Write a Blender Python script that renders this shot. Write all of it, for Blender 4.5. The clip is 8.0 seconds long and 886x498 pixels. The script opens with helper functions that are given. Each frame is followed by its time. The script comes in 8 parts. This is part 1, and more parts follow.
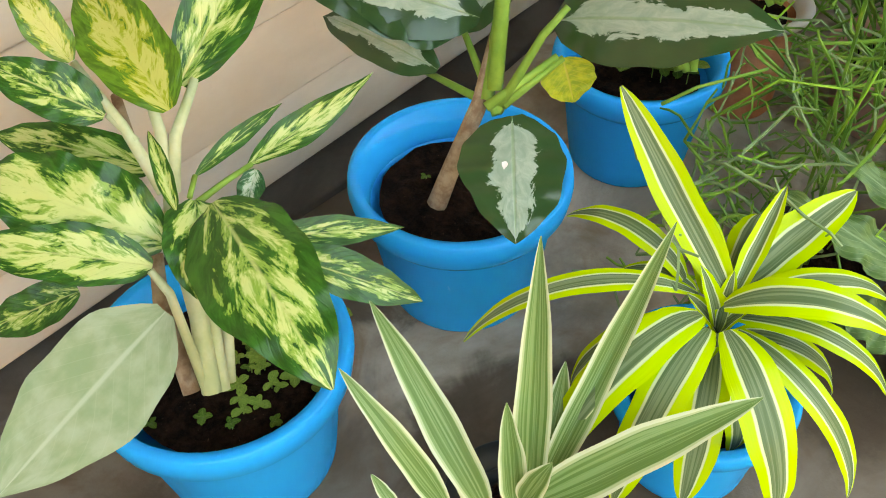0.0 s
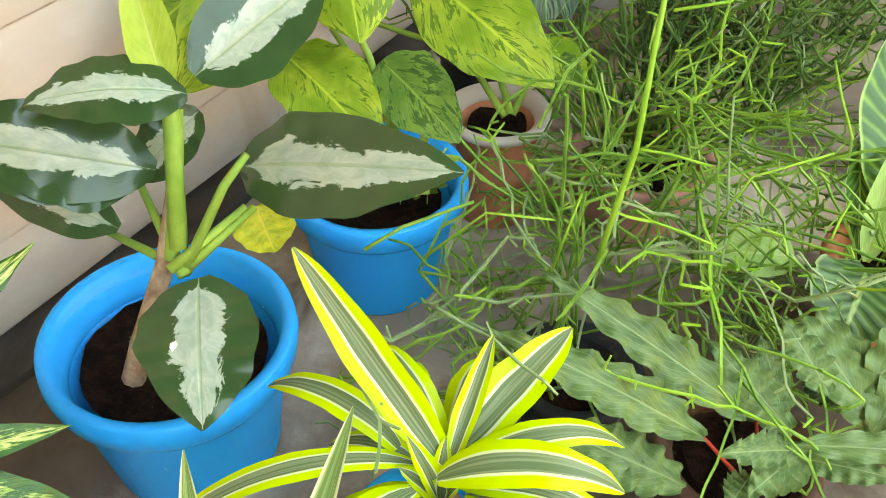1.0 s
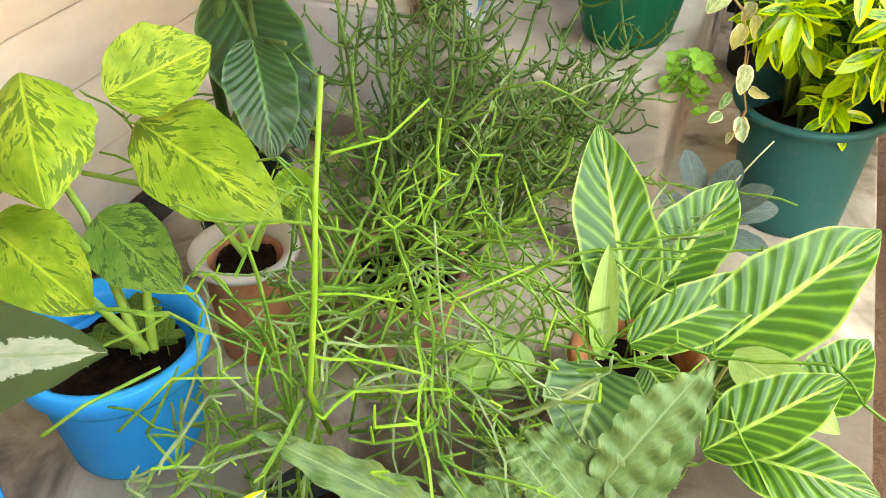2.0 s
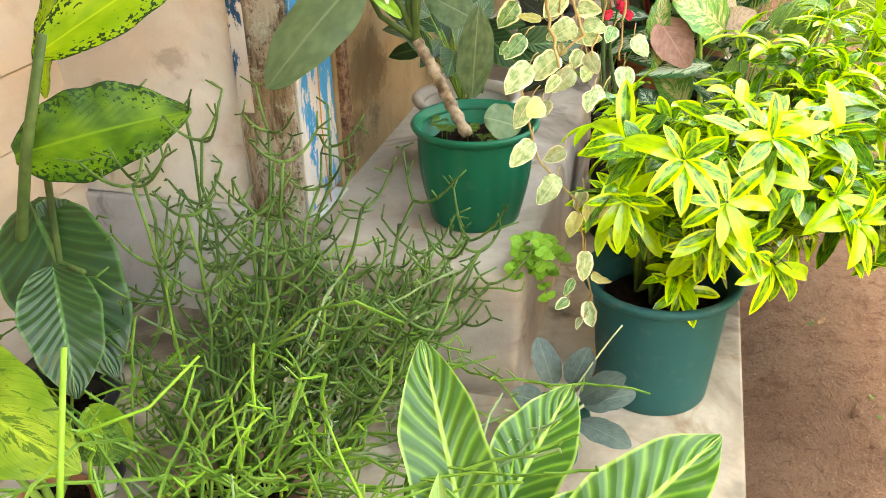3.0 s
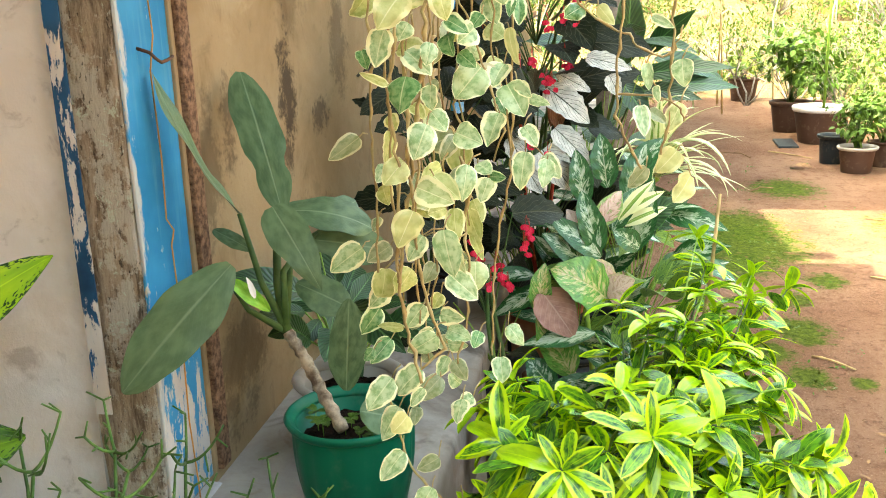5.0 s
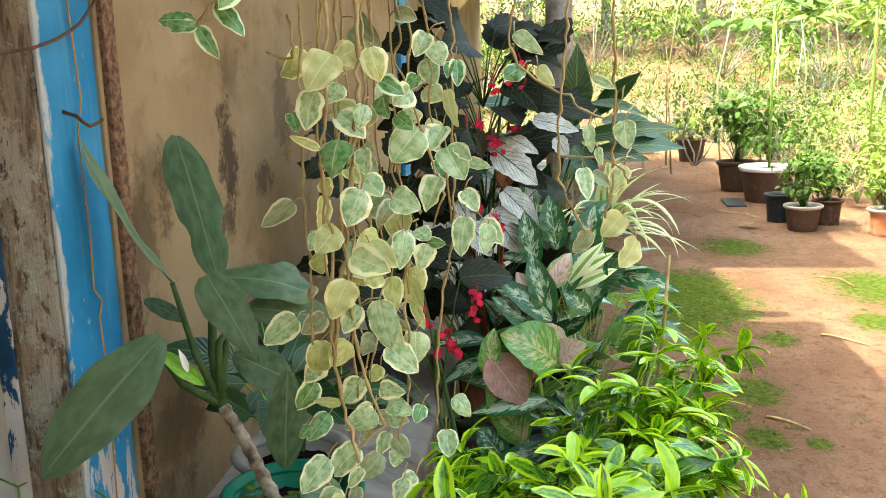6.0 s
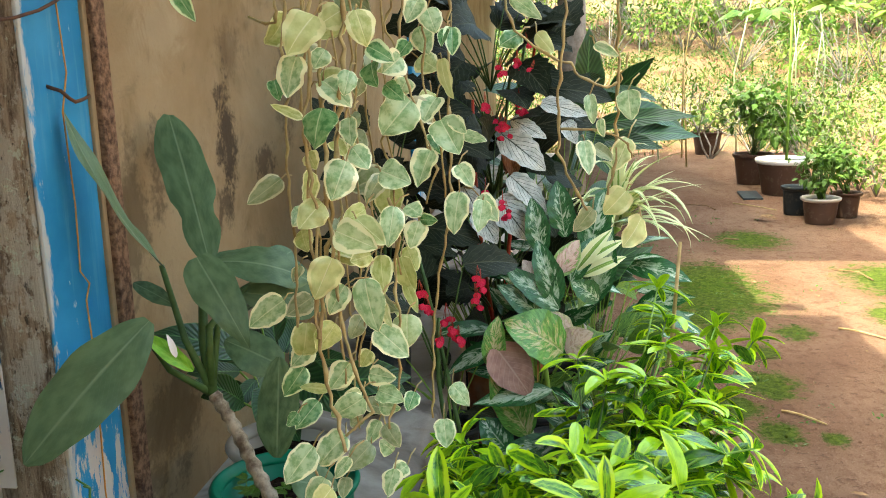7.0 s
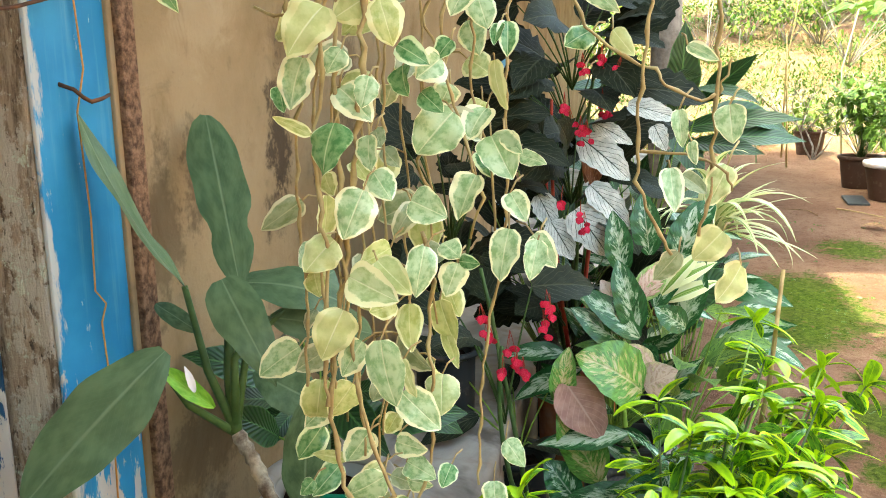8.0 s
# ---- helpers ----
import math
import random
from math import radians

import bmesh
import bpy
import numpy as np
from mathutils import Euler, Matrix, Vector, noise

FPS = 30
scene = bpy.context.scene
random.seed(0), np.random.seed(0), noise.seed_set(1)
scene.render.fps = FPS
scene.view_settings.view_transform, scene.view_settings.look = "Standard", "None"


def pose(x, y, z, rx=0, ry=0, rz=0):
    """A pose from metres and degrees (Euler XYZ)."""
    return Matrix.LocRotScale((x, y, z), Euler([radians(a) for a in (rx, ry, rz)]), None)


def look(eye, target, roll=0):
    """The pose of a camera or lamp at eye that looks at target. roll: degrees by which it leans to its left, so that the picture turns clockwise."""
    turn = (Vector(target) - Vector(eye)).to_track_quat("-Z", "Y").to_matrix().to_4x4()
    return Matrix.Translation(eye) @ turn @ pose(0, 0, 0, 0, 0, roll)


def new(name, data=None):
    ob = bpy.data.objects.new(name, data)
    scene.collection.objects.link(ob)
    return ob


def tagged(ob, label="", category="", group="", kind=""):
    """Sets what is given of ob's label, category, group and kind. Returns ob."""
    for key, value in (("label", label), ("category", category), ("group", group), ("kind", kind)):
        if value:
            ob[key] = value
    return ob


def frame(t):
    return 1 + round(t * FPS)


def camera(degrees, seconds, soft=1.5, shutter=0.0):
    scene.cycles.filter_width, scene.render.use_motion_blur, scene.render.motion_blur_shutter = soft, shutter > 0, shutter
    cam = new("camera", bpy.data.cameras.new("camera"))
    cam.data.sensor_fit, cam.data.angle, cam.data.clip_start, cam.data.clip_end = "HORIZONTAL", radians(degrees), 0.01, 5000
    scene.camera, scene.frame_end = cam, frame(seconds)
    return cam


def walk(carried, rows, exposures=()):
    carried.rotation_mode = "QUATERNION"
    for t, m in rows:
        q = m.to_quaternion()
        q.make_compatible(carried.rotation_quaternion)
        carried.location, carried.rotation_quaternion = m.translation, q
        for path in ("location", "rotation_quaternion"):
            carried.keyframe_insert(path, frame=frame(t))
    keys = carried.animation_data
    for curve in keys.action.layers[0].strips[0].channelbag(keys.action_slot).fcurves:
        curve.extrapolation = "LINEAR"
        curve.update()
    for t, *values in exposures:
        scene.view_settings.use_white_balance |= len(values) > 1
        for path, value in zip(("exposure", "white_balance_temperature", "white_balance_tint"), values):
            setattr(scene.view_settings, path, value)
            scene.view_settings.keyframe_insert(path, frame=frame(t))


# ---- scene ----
cam = camera(52.1, 8.0, soft=1.0)
PATH = [
    (0.0, (-0.796, -0.959, 1.033), (0.177, -0.015, -0.437), -2.60),
    (0.5, (-0.700, -0.956, 1.033), (0.401, -0.084, -0.392), -0.94),
    (1.0, (-0.587, -1.004, 1.016), (0.678, -0.245, -0.335), 0.86),
    (1.5, (-0.517, -1.086, 1.021), (0.864, -0.429, -0.268), 0.90),
    (2.0, (-0.443, -1.162, 1.046), (1.045, -0.568, -0.152), -0.65),
    (2.2, (-0.400, -1.181, 1.053), (1.131, -0.612, -0.101), -1.16),
    (3.3, (-0.236, -1.264, 1.109), (1.508, -0.820, 0.236), -1.38),
    (3.5, (-0.207, -1.268, 1.119), (1.565, -0.848, 0.291), -1.32),
    (4.0, (-0.161, -1.285, 1.153), (1.672, -0.911, 0.444), -1.69),
    (4.5, (-0.147, -1.300, 1.176), (1.728, -0.945, 0.578), -1.97),
    (4.7, (-0.142, -1.299, 1.189), (1.747, -0.953, 0.628), -1.85),
    (5.8, (-0.101, -1.314, 1.178), (1.840, -1.041, 0.780), -1.75),
    (6.0, (-0.078, -1.315, 1.183), (1.871, -1.077, 0.800), -1.81),
    (6.5, (-0.013, -1.312, 1.186), (1.941, -1.106, 0.813), -2.04),
    (7.0, (-0.018, -1.334, 1.151), (1.924, -1.063, 0.757), -1.75),
    (7.5, (0.082, -1.334, 1.158), (2.005, -0.965, 0.753), -1.51),
    (8.0, (0.201, -1.344, 1.162), (2.104, -0.886, 0.754), -1.13),
]
EXPOSURES = [(0.0, 3.97, 9000, -4), (0.5, 4.2, 9000, -3), (1.0, 4.38, 9000, -2), (2.0, 4.62, 9600, 0), (3.5, 4.42, 9300, 1), (4.5, 4.02, 8500, -4), (5.8, 3.58, 7300, -6), (6.5, 3.0, 7100, -7), (7.0, 3.28, 7150, -7), (7.5, 3.52, 7200, -6), (8.0, 3.76, 7300, -6)]
walk(cam, [(t, look(eye, target, roll)) for t, eye, target, roll in PATH], EXPOSURES)

# ---- daylight ----
SUN_EL = radians(66)
world = bpy.data.worlds.new("sky")
scene.world = world
world.use_nodes = True
_n = world.node_tree.nodes
_sky = _n.new("ShaderNodeTexSky")
_sky.sky_type = "NISHITA"
_sky.sun_disc = False
_sky.sun_elevation = SUN_EL
_sky.sun_rotation = radians(0)
_sky.air_density, _sky.dust_density = 1.0, 6.0
_n["Background"].inputs["Strength"].default_value = 0.15
world.node_tree.links.new(_sky.outputs[0], _n["Background"].inputs["Color"])
sun = new("sun", bpy.data.lights.new("sun", "SUN"))
sun.data.energy, sun.data.angle, sun.data.color = 1.85, radians(0.6), (1.0, 0.93, 0.8)
sun.matrix_world = look((0, math.cos(SUN_EL) * 20, math.sin(SUN_EL) * 20), (0, 0, 0))

# ---- material tools ----
TREE = None


class S:
    """A socket with arithmetic, for the node materials."""

    def __init__(self, s):
        self.s = s

    def __add__(self, o): return mth("ADD", self, o)
    def __radd__(self, o): return mth("ADD", o, self)
    def __sub__(self, o): return mth("SUBTRACT", self, o)
    def __rsub__(self, o): return mth("SUBTRACT", o, self)
    def __mul__(self, o): return mth("MULTIPLY", self, o)
    def __rmul__(self, o): return mth("MULTIPLY", o, self)
    def __truediv__(self, o): return mth("DIVIDE", self, o)


def put(socket, v):
    if isinstance(v, S):
        TREE.links.new(v.s, socket)
    elif isinstance(v, tuple) and len(v) == 3 and socket.type == "RGBA":
        socket.default_value = (*v, 1)
    else:
        socket.default_value = v


def node(kind, out=0, props=(), **ins):
    n = TREE.nodes.new(kind)
    for k, v in props:
        if k == "operation":
            n.operation = v
        elif k == "data_type":
            n.data_type = v
        elif k == "noise_dimensions":
            n.noise_dimensions = v
        elif k == "interpolation_type":
            n.interpolation_type = v
        elif k == "feature":
            n.feature = v
    for k, v in ins.items():
        put(n.inputs[int(k[1:])] if k[0] == "i" and k[1:].isdigit() else n.inputs[k.replace("_", " ")], v)
    return S(n.outputs[out])


def mth(op, a, b=0.0, c=0.0):
    return node("ShaderNodeMath", 0, (("operation", op),), i0=a, i1=b, i2=c)


def step(x, lo, hi):
    """0 below lo to 1 above hi, smooth."""
    return node("ShaderNodeMapRange", 0, (("interpolation_type", "SMOOTHSTEP"),), i0=x, i1=lo, i2=hi, i3=0.0, i4=1.0)


def mix(f, a, b):
    return node("ShaderNodeMix", 2, (("data_type", "RGBA"),), i0=f, i6=a, i7=b)


def vec(x, y, z=0.0):
    return node("ShaderNodeCombineXYZ", 0, (), i0=x, i1=y, i2=z)


def noise_of(v, scale, detail=3.0, rough=0.55, warp=0.0):
    return node("ShaderNodeTexNoise", 0, (), Vector=v, Scale=scale, Detail=detail, Roughness=rough, Distortion=warp)


def place():
    return node("ShaderNodeTexCoord", 3)


def world_place():
    return node("ShaderNodeNewGeometry", 0)


def chance():
    return node("ShaderNodeObjectInfo", 5)


def material(name):
    global TREE
    m = bpy.data.materials.new(name)
    m.use_nodes = True
    TREE = m.node_tree
    return m


def finish(color, rough=0.6, bump=None, strength=0.3, dist=0.01, metal=0.0, through_light=0.0, glow=None, spec=0.16, coat=0.0):
    p = TREE.nodes["Principled BSDF"]
    put(p.inputs["Base Color"], color)
    put(p.inputs["Roughness"], rough)
    put(p.inputs["Metallic"], metal)
    put(p.inputs["Specular IOR Level"], spec)
    put(p.inputs["Coat Weight"], coat)
    if bump is not None:
        b = TREE.nodes.new("ShaderNodeBump")
        b.inputs["Strength"].default_value, b.inputs["Distance"].default_value = strength, dist
        put(b.inputs["Height"], bump)
        TREE.links.new(b.outputs[0], p.inputs["Normal"])
    if through_light:
        t = TREE.nodes.new("ShaderNodeBsdfTranslucent")
        put(t.inputs["Color"], glow if glow is not None else color)
        x = TREE.nodes.new("ShaderNodeMixShader")
        x.inputs[0].default_value = through_light
        TREE.links.new(p.outputs[0], x.inputs[1])
        TREE.links.new(t.outputs[0], x.inputs[2])
        TREE.links.new(x.outputs[0], TREE.nodes["Material Output"].inputs[0])


def uv():
    """Along the blade 0..1, from midrib to edge 0..1, and the two as they are, shifted for each leaf."""
    n = TREE.nodes.new("ShaderNodeTexCoord")
    sep = TREE.nodes.new("ShaderNodeSeparateXYZ")
    TREE.links.new(n.outputs["UV"], sep.inputs[0])
    u, v = S(sep.outputs[0]), S(sep.outputs[1])
    return u, mth("ABSOLUTE", v * 2.0 - 1.0), v


# ---- leaf materials ----
def leaf_plain(name, dark, light, vein, ribs=14.0, slant=0.35, vein_w=0.12, rough=0.4, glow=0.25, relief=0.25):
    """Plain blade with paler midrib and side veins."""
    m = material(name)
    u, a, v = uv()
    r = chance()
    side = mth("ABSOLUTE", mth("FRACT", (u - a * slant) * ribs) * 2.0 - 1.0)
    rib = step(side, 1.0 - vein_w * 2, 1.0) * (0.18 if vein_w < 0.1 else 0.45)
    mid = 1.0 - step(a, 0.015, 0.07)
    n = noise_of(vec(u * 3.0 + r * 20.0, v * 2.0, r * 9.0), 2.5, 4.0)
    c = mix(step(n, 0.3, 0.7), dark, light)
    c = mix(r * 0.3, c, tuple(min(1, x * 1.3) for x in light))
    c = mix(mth("MAXIMUM", rib, mid * 0.8), c, vein)
    finish(c, rough, rib * -1.0 - mid + n * 0.3, relief, 0.004, through_light=glow)
    return m


def leaf_mottled(name, edge, blot, pale, amount=0.5, glow=0.25, flecks=9.0, lean=0.0, keep=0.75, rough=0.27):
    """Green margin, blotches that crowd towards the midrib and follow the side veins."""
    m = material(name)
    u, a, v = uv()
    r = chance()
    along = u - a * 0.3
    n1 = noise_of(vec(along * flecks, v * 4.4 + r * 13.0, r * 31.0), 1.0, 6.0, 0.66, 0.6)
    n2 = noise_of(vec(along * flecks * 2.2, v * 8.0, r * 17.0 + 4.0), 1.0, 4.0, 0.6, 0.5)
    field = n1 + (amount - 0.5) - step(a, keep - 0.45, keep + 0.2) * 0.26 + (r - 0.5) * 0.12 + lean
    mask = step(field + (n2 - 0.5) * 0.22, 0.45, 0.5)
    core = step(field + n2 * 0.4, 0.7, 0.8)
    c = mix(mask, mix(step(n2, 0.3, 0.7), edge, tuple(x * 2.1 for x in edge)), blot)
    c = mix(core, c, pale)
    mid = 1.0 - step(a, 0.01, 0.06)
    side = step(mth("ABSOLUTE", mth("FRACT", along * 15.0) * 2.0 - 1.0), 0.7, 1.0)
    c = mix(mid * 0.6, c, pale)
    finish(c, rough, n1 * 0.5 - side * 0.15 - mid, 0.35, 0.004, through_light=glow, spec=0.4)
    return m


def leaf_flecked(name, base, base_b, fleck, amount=0.5, glow=0.25, rim=False):
    """Pale lime blade, broken by dark flecks along the side veins."""
    m = material(name)
    u, a, v = uv()
    r = chance()
    along = u - a * 0.45
    big = noise_of(vec(u * 3.0 + r * 9.0, v * 2.0, r * 31.0), 1.0, 3.0)
    n = noise_of(vec(along * 13.0, v * 8.0 + r * 13.0, r * 3.0), 1.0, 5.0, 0.7, 0.8)
    mask = step(n + (big - 0.5) * 0.6 + (amount - 0.5) * 0.3, 0.54, 0.59)
    c = mix(step(big, 0.3, 0.7), base, base_b)
    c = mix(mask * 0.85, c, fleck)
    if rim:
        e = noise_of(vec(u * 34.0, v * 17.0, r * 5.0), 1.0, 2.0)
        c = mix(step(big, 0.3, 0.7), base, base_b)
        c = mix(step(a * 0.34 + e + (big - 0.5) * 0.3, 0.78, 0.81), c, fleck)
        c = mix(step(a + (e - 0.5) * 0.3, 0.93, 0.97), c, fleck)
    mid = 1.0 - step(a, 0.012, 0.05)
    c = mix(mid * 0.6, c, tuple(min(1, x * 1.3) for x in base_b))
    side = step(mth("ABSOLUTE", mth("FRACT", along * 15.0) * 2.0 - 1.0), 0.7, 1.0)
    finish(c, 0.38, big * 0.5 - side * 0.5 - mid, 0.3, 0.004, through_light=glow)
    return m


def leaf_silver(name):
    """Dark green blade with a ragged silver band along the middle."""
    m = material(name)
    u, a, v = uv()
    r = chance()
    n = noise_of(vec((u - a * 0.12) * 9.0, v * 7.0 + r * 9.0, r * 21.0), 1.0, 5.0, 0.66, 0.9)
    big = noise_of(vec(u * 4.0, v * 2.0, r * 5.0), 1.0, 2.0)
    reach = 0.42 * (1.0 - step(u, 0.86, 1.0)) * step(u, 0.03, 0.2)
    band = step(reach + (n - 0.5) * 0.75 + (big - 0.5) * 0.35 - a, -0.02, 0.03)
    green = mix(big, (0.018, 0.05, 0.014), (0.035, 0.085, 0.03))
    silver = mix(step(n, 0.3, 0.75), (0.23, 0.33, 0.25), (0.36, 0.44, 0.36))
    mid = 1.0 - step(a, 0.012, 0.05)
    c = mix(band, green, silver)
    c = mix(mid * 0.5, c, (0.2, 0.32, 0.15))
    finish(c, 0.2, n * 0.2 + big * 0.6 - mid, 0.4, 0.004, through_light=0.08, spec=0.5)
    return m


def leaf_striped(name, edge, line, core, core_b, edge_at=0.62, glow=0.25, rough=0.38):
    """Strap leaf: coloured margins, a pale line and a streaked green middle, all lengthwise."""
    m = material(name)
    u, a, v = uv()
    r = chance()
    s = noise_of(vec(u * 0.8, v * 16.0 + r * 40.0, r * 7.0), 1.0, 2.0, 0.6)
    w = noise_of(vec(u * 3.0, r * 30.0), 1.0, 2.0)
    at = edge_at + (w - 0.5) * 0.12
    c = mix(step(s, 0.42, 0.6), core, core_b)
    c = mix(step(s, 0.7, 0.76) * 0.3, c, line)
    c = mix(step(a - at, -0.14, -0.09), c, line)
    c = mix(step(a - at, -0.03, 0.03), c, edge)
    finish(c, rough, s, 0.25, 0.003, through_light=glow)
    return m


def leaf_zebra(name, dark, pale, rim, stripes=10.0, slant=0.34, glow=0.22, mid_w=0.05, even=0.5, rough=0.42):
    """Bands along the side veins, a pale midrib and a pale rim."""
    m = material(name)
    u, a, v = uv()
    r = chance()
    n = noise_of(vec(u * 6.0, v * 3.0 + r * 11.0, r * 5.0), 1.0, 3.0)
    ph = mth("FRACT", (u - a * slant + a * a * 0.1 + (n - 0.5) * 0.025) * stripes + r)
    tri = mth("ABSOLUTE", ph * 2.0 - 1.0)
    band = step(tri + (n - 0.5) * 0.4, even - 0.4, even + 0.35)
    c = mix(band, pale, dark)
    c = mix(n * 0.5, c, tuple(x * 0.7 for x in dark))
    c = mix(mth("MAXIMUM", 1.0 - step(a, mid_w * 0.5, mid_w * 1.6), step(a, 0.9, 0.98) * 0.8), c, rim)
    finish(c, rough, tri * 0.7 + n * 0.3, 0.35, 0.005, through_light=glow, spec=0.45)
    return m


def leaf_rimmed(name, rim, mid_a, mid_b, at=0.6, glow=0.3, rough=0.35, rag=0.5, soft=0.05, old=None, plain=False):
    """Green heart with a ragged pale margin."""
    m = material(name)
    u, a, v = uv()
    r = chance()
    n = noise_of(vec(u * 5.0, v * 4.0 + r * 13.0, r * 31.0), 1.0, 4.0, 0.65)
    ends = step(u, 0.8, 1.0) * 0.4 + (1.0 - step(u, 0.0, 0.12)) * 0.25
    e = step(a + ends + (n - 0.5) * rag + (r - 0.5) * 0.35 - at, -soft, soft)
    c = mix(e, mix(step(n, 0.35, 0.6), mid_a, mid_b), rim)
    if plain:
        c = mix(step(mth("FRACT", r * 5.1), 0.4, 0.65) * 0.85, c, mix(n, mid_b, rim))
    if old:
        c = mix(step(mth("FRACT", r * 7.3), 0.7, 0.9) * 0.7, c, old)
    midrib = 1.0 - step(a, 0.01, 0.06)
    c = mix(midrib * 0.5, c, rim)
    finish(c, rough, n * 0.4 - midrib, 0.3, 0.004, through_light=glow, spec=0.45)
    return m


def leaf_veined(name, base, base_b, vein, veins=7.0, width=0.16, rough=0.35, glow=0.1, spec=0.28):
    """Dark or silver blade with branching contrast veins."""
    m = material(name)
    u, a, v = uv()
    r = chance()
    n = noise_of(vec(u * 6.0, v * 5.0 + r * 13.0, r * 31.0), 1.0, 4.0, 0.65)
    tri = mth("ABSOLUTE", mth("FRACT", (u - a * 0.5 + (n - 0.5) * 0.06) * veins) * 2.0 - 1.0)
    w = step(tri, 1.0 - width, 1.0) * (1.0 - step(a, 0.75, 0.98))
    mid = 1.0 - step(a, 0.015, 0.06)
    c = mix(step(n, 0.3, 0.7), base, base_b)
    c = mix(mth("MAXIMUM", w, mid), c, vein)
    finish(c, rough, n * 0.5 - w - mid, 0.4, 0.005, through_light=glow, spec=spec)
    return m


DIEFF = leaf_mottled("dieffenbachia_leaf", (0.018, 0.068, 0.008), (0.22, 0.37, 0.06), (0.52, 0.6, 0.22), 0.52, glow=0.15, flecks=6.0, keep=0.85)
DIEFF_PALE = leaf_plain("dieffenbachia_underside", (0.22, 0.3, 0.16), (0.32, 0.38, 0.25), (0.4, 0.46, 0.33), 9.0, vein_w=0.05, glow=0.15, relief=0.06)
DIEFF_YOUNG = leaf_mottled("young_dieffenbachia_leaf", (0.06, 0.13, 0.012), (0.3, 0.37, 0.03), (0.5, 0.52, 0.14), 0.62, glow=0.2, flecks=8.0)
LIME = leaf_flecked("lime_leaf", (0.13, 0.255, 0.02), (0.36, 0.49, 0.055), (0.06, 0.15, 0.016), 0.55, glow=0.16)
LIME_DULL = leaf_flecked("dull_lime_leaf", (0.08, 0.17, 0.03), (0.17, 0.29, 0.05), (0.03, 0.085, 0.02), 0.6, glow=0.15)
STEMLEAF = leaf_plain("rolled_young_leaf", (0.26, 0.4, 0.05), (0.34, 0.5, 0.08), (0.45, 0.55, 0.16), 10.0)
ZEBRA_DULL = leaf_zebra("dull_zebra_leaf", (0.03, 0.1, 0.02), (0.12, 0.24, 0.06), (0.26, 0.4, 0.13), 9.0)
LIME_SPOT = leaf_flecked("spotted_leaf", (0.15, 0.31, 0.008), (0.3, 0.47, 0.02), (0.012, 0.045, 0.006), 0.5, rim=True, glow=0.2)
SPOT_DARK = leaf_flecked("dark_spotted_leaf", (0.025, 0.085, 0.006), (0.12, 0.24, 0.012), (0.01, 0.04, 0.006), 0.5, rim=True, glow=0.12)
SILVER = leaf_silver("silver_banded_leaf")
AGED = leaf_plain("ageing_leaf", (0.2, 0.3, 0.03), (0.45, 0.48, 0.04), (0.5, 0.45, 0.08), 9.0)
LEMON = leaf_striped("lemon_striped_leaf", (0.4, 0.58, 0.012), (0.56, 0.64, 0.36), (0.1, 0.155, 0.07), (0.185, 0.25, 0.13), 0.52, glow=0.15, rough=0.24)
CREAM = leaf_striped("white_striped_leaf", (0.54, 0.6, 0.4), (0.38, 0.47, 0.25), (0.11, 0.2, 0.055), (0.2, 0.31, 0.115), 0.84, glow=0.12, rough=0.26)
ZEBRA = leaf_zebra("zebra_leaf", (0.038, 0.13, 0.014), (0.19, 0.4, 0.04), (0.34, 0.55, 0.11), 10.5, glow=0.2, even=0.24, rough=0.32)
ZEBRA_UNDER = leaf_plain("zebra_underside", (0.22, 0.36, 0.1), (0.3, 0.46, 0.14), (0.42, 0.56, 0.22), 16.0)
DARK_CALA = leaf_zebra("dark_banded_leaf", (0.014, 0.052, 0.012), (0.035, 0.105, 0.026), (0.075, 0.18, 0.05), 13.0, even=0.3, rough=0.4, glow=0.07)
RUFFLE = leaf_plain("ruffled_leaf", (0.05, 0.105, 0.03), (0.12, 0.2, 0.072), (0.185, 0.28, 0.125), 13.0, 0.3, 0.1, 0.12, 0.08, 0.3)
PHILO = leaf_plain("grey_green_leaf", (0.055, 0.098, 0.046), (0.105, 0.165, 0.082), (0.165, 0.23, 0.13), 22.0, 0.3, 0.05, 0.3, 0.07, 0.25)
PEPER = leaf_rimmed("cream_rimmed_leaf", (0.9, 0.88, 0.56), (0.25, 0.4, 0.17), (0.5, 0.62, 0.34), 0.8, rag=0.5, soft=0.05, old=(0.6, 0.58, 0.22), glow=0.22, rough=0.24)
PEPER_GREEN = leaf_rimmed("green_rimmed_leaf", (0.72, 0.8, 0.46), (0.07, 0.2, 0.06), (0.2, 0.36, 0.14), 0.84, rag=0.5, soft=0.08, glow=0.14, rough=0.26)
PEPER_OLD = leaf_rimmed("yellowed_rimmed_leaf", (0.8, 0.78, 0.42), (0.38, 0.43, 0.12), (0.54, 0.56, 0.22), 0.84, rag=0.4, glow=0.16, rough=0.3)
PEPER_DULL = leaf_rimmed("dull_rimmed_leaf", (0.6, 0.58, 0.36), (0.2, 0.26, 0.11), (0.32, 0.36, 0.2), 0.84, rag=0.4, glow=0.14, rough=0.32)
# darker copy of BUSH: shade of the inner gaps put into the leaf colour
BUSH_SHADED = leaf_rimmed("older_bush_leaf", (0.3, 0.5, 0.02), (0.02, 0.085, 0.01), (0.08, 0.23, 0.014), 0.8, rag=0.5, rough=0.2, glow=0.08, soft=0.1)
MAUVE = leaf_plain("mauve_leaf_underside", (0.26, 0.13, 0.1), (0.36, 0.2, 0.15), (0.42, 0.26, 0.2), 9.0, rough=0.5, glow=0.12)
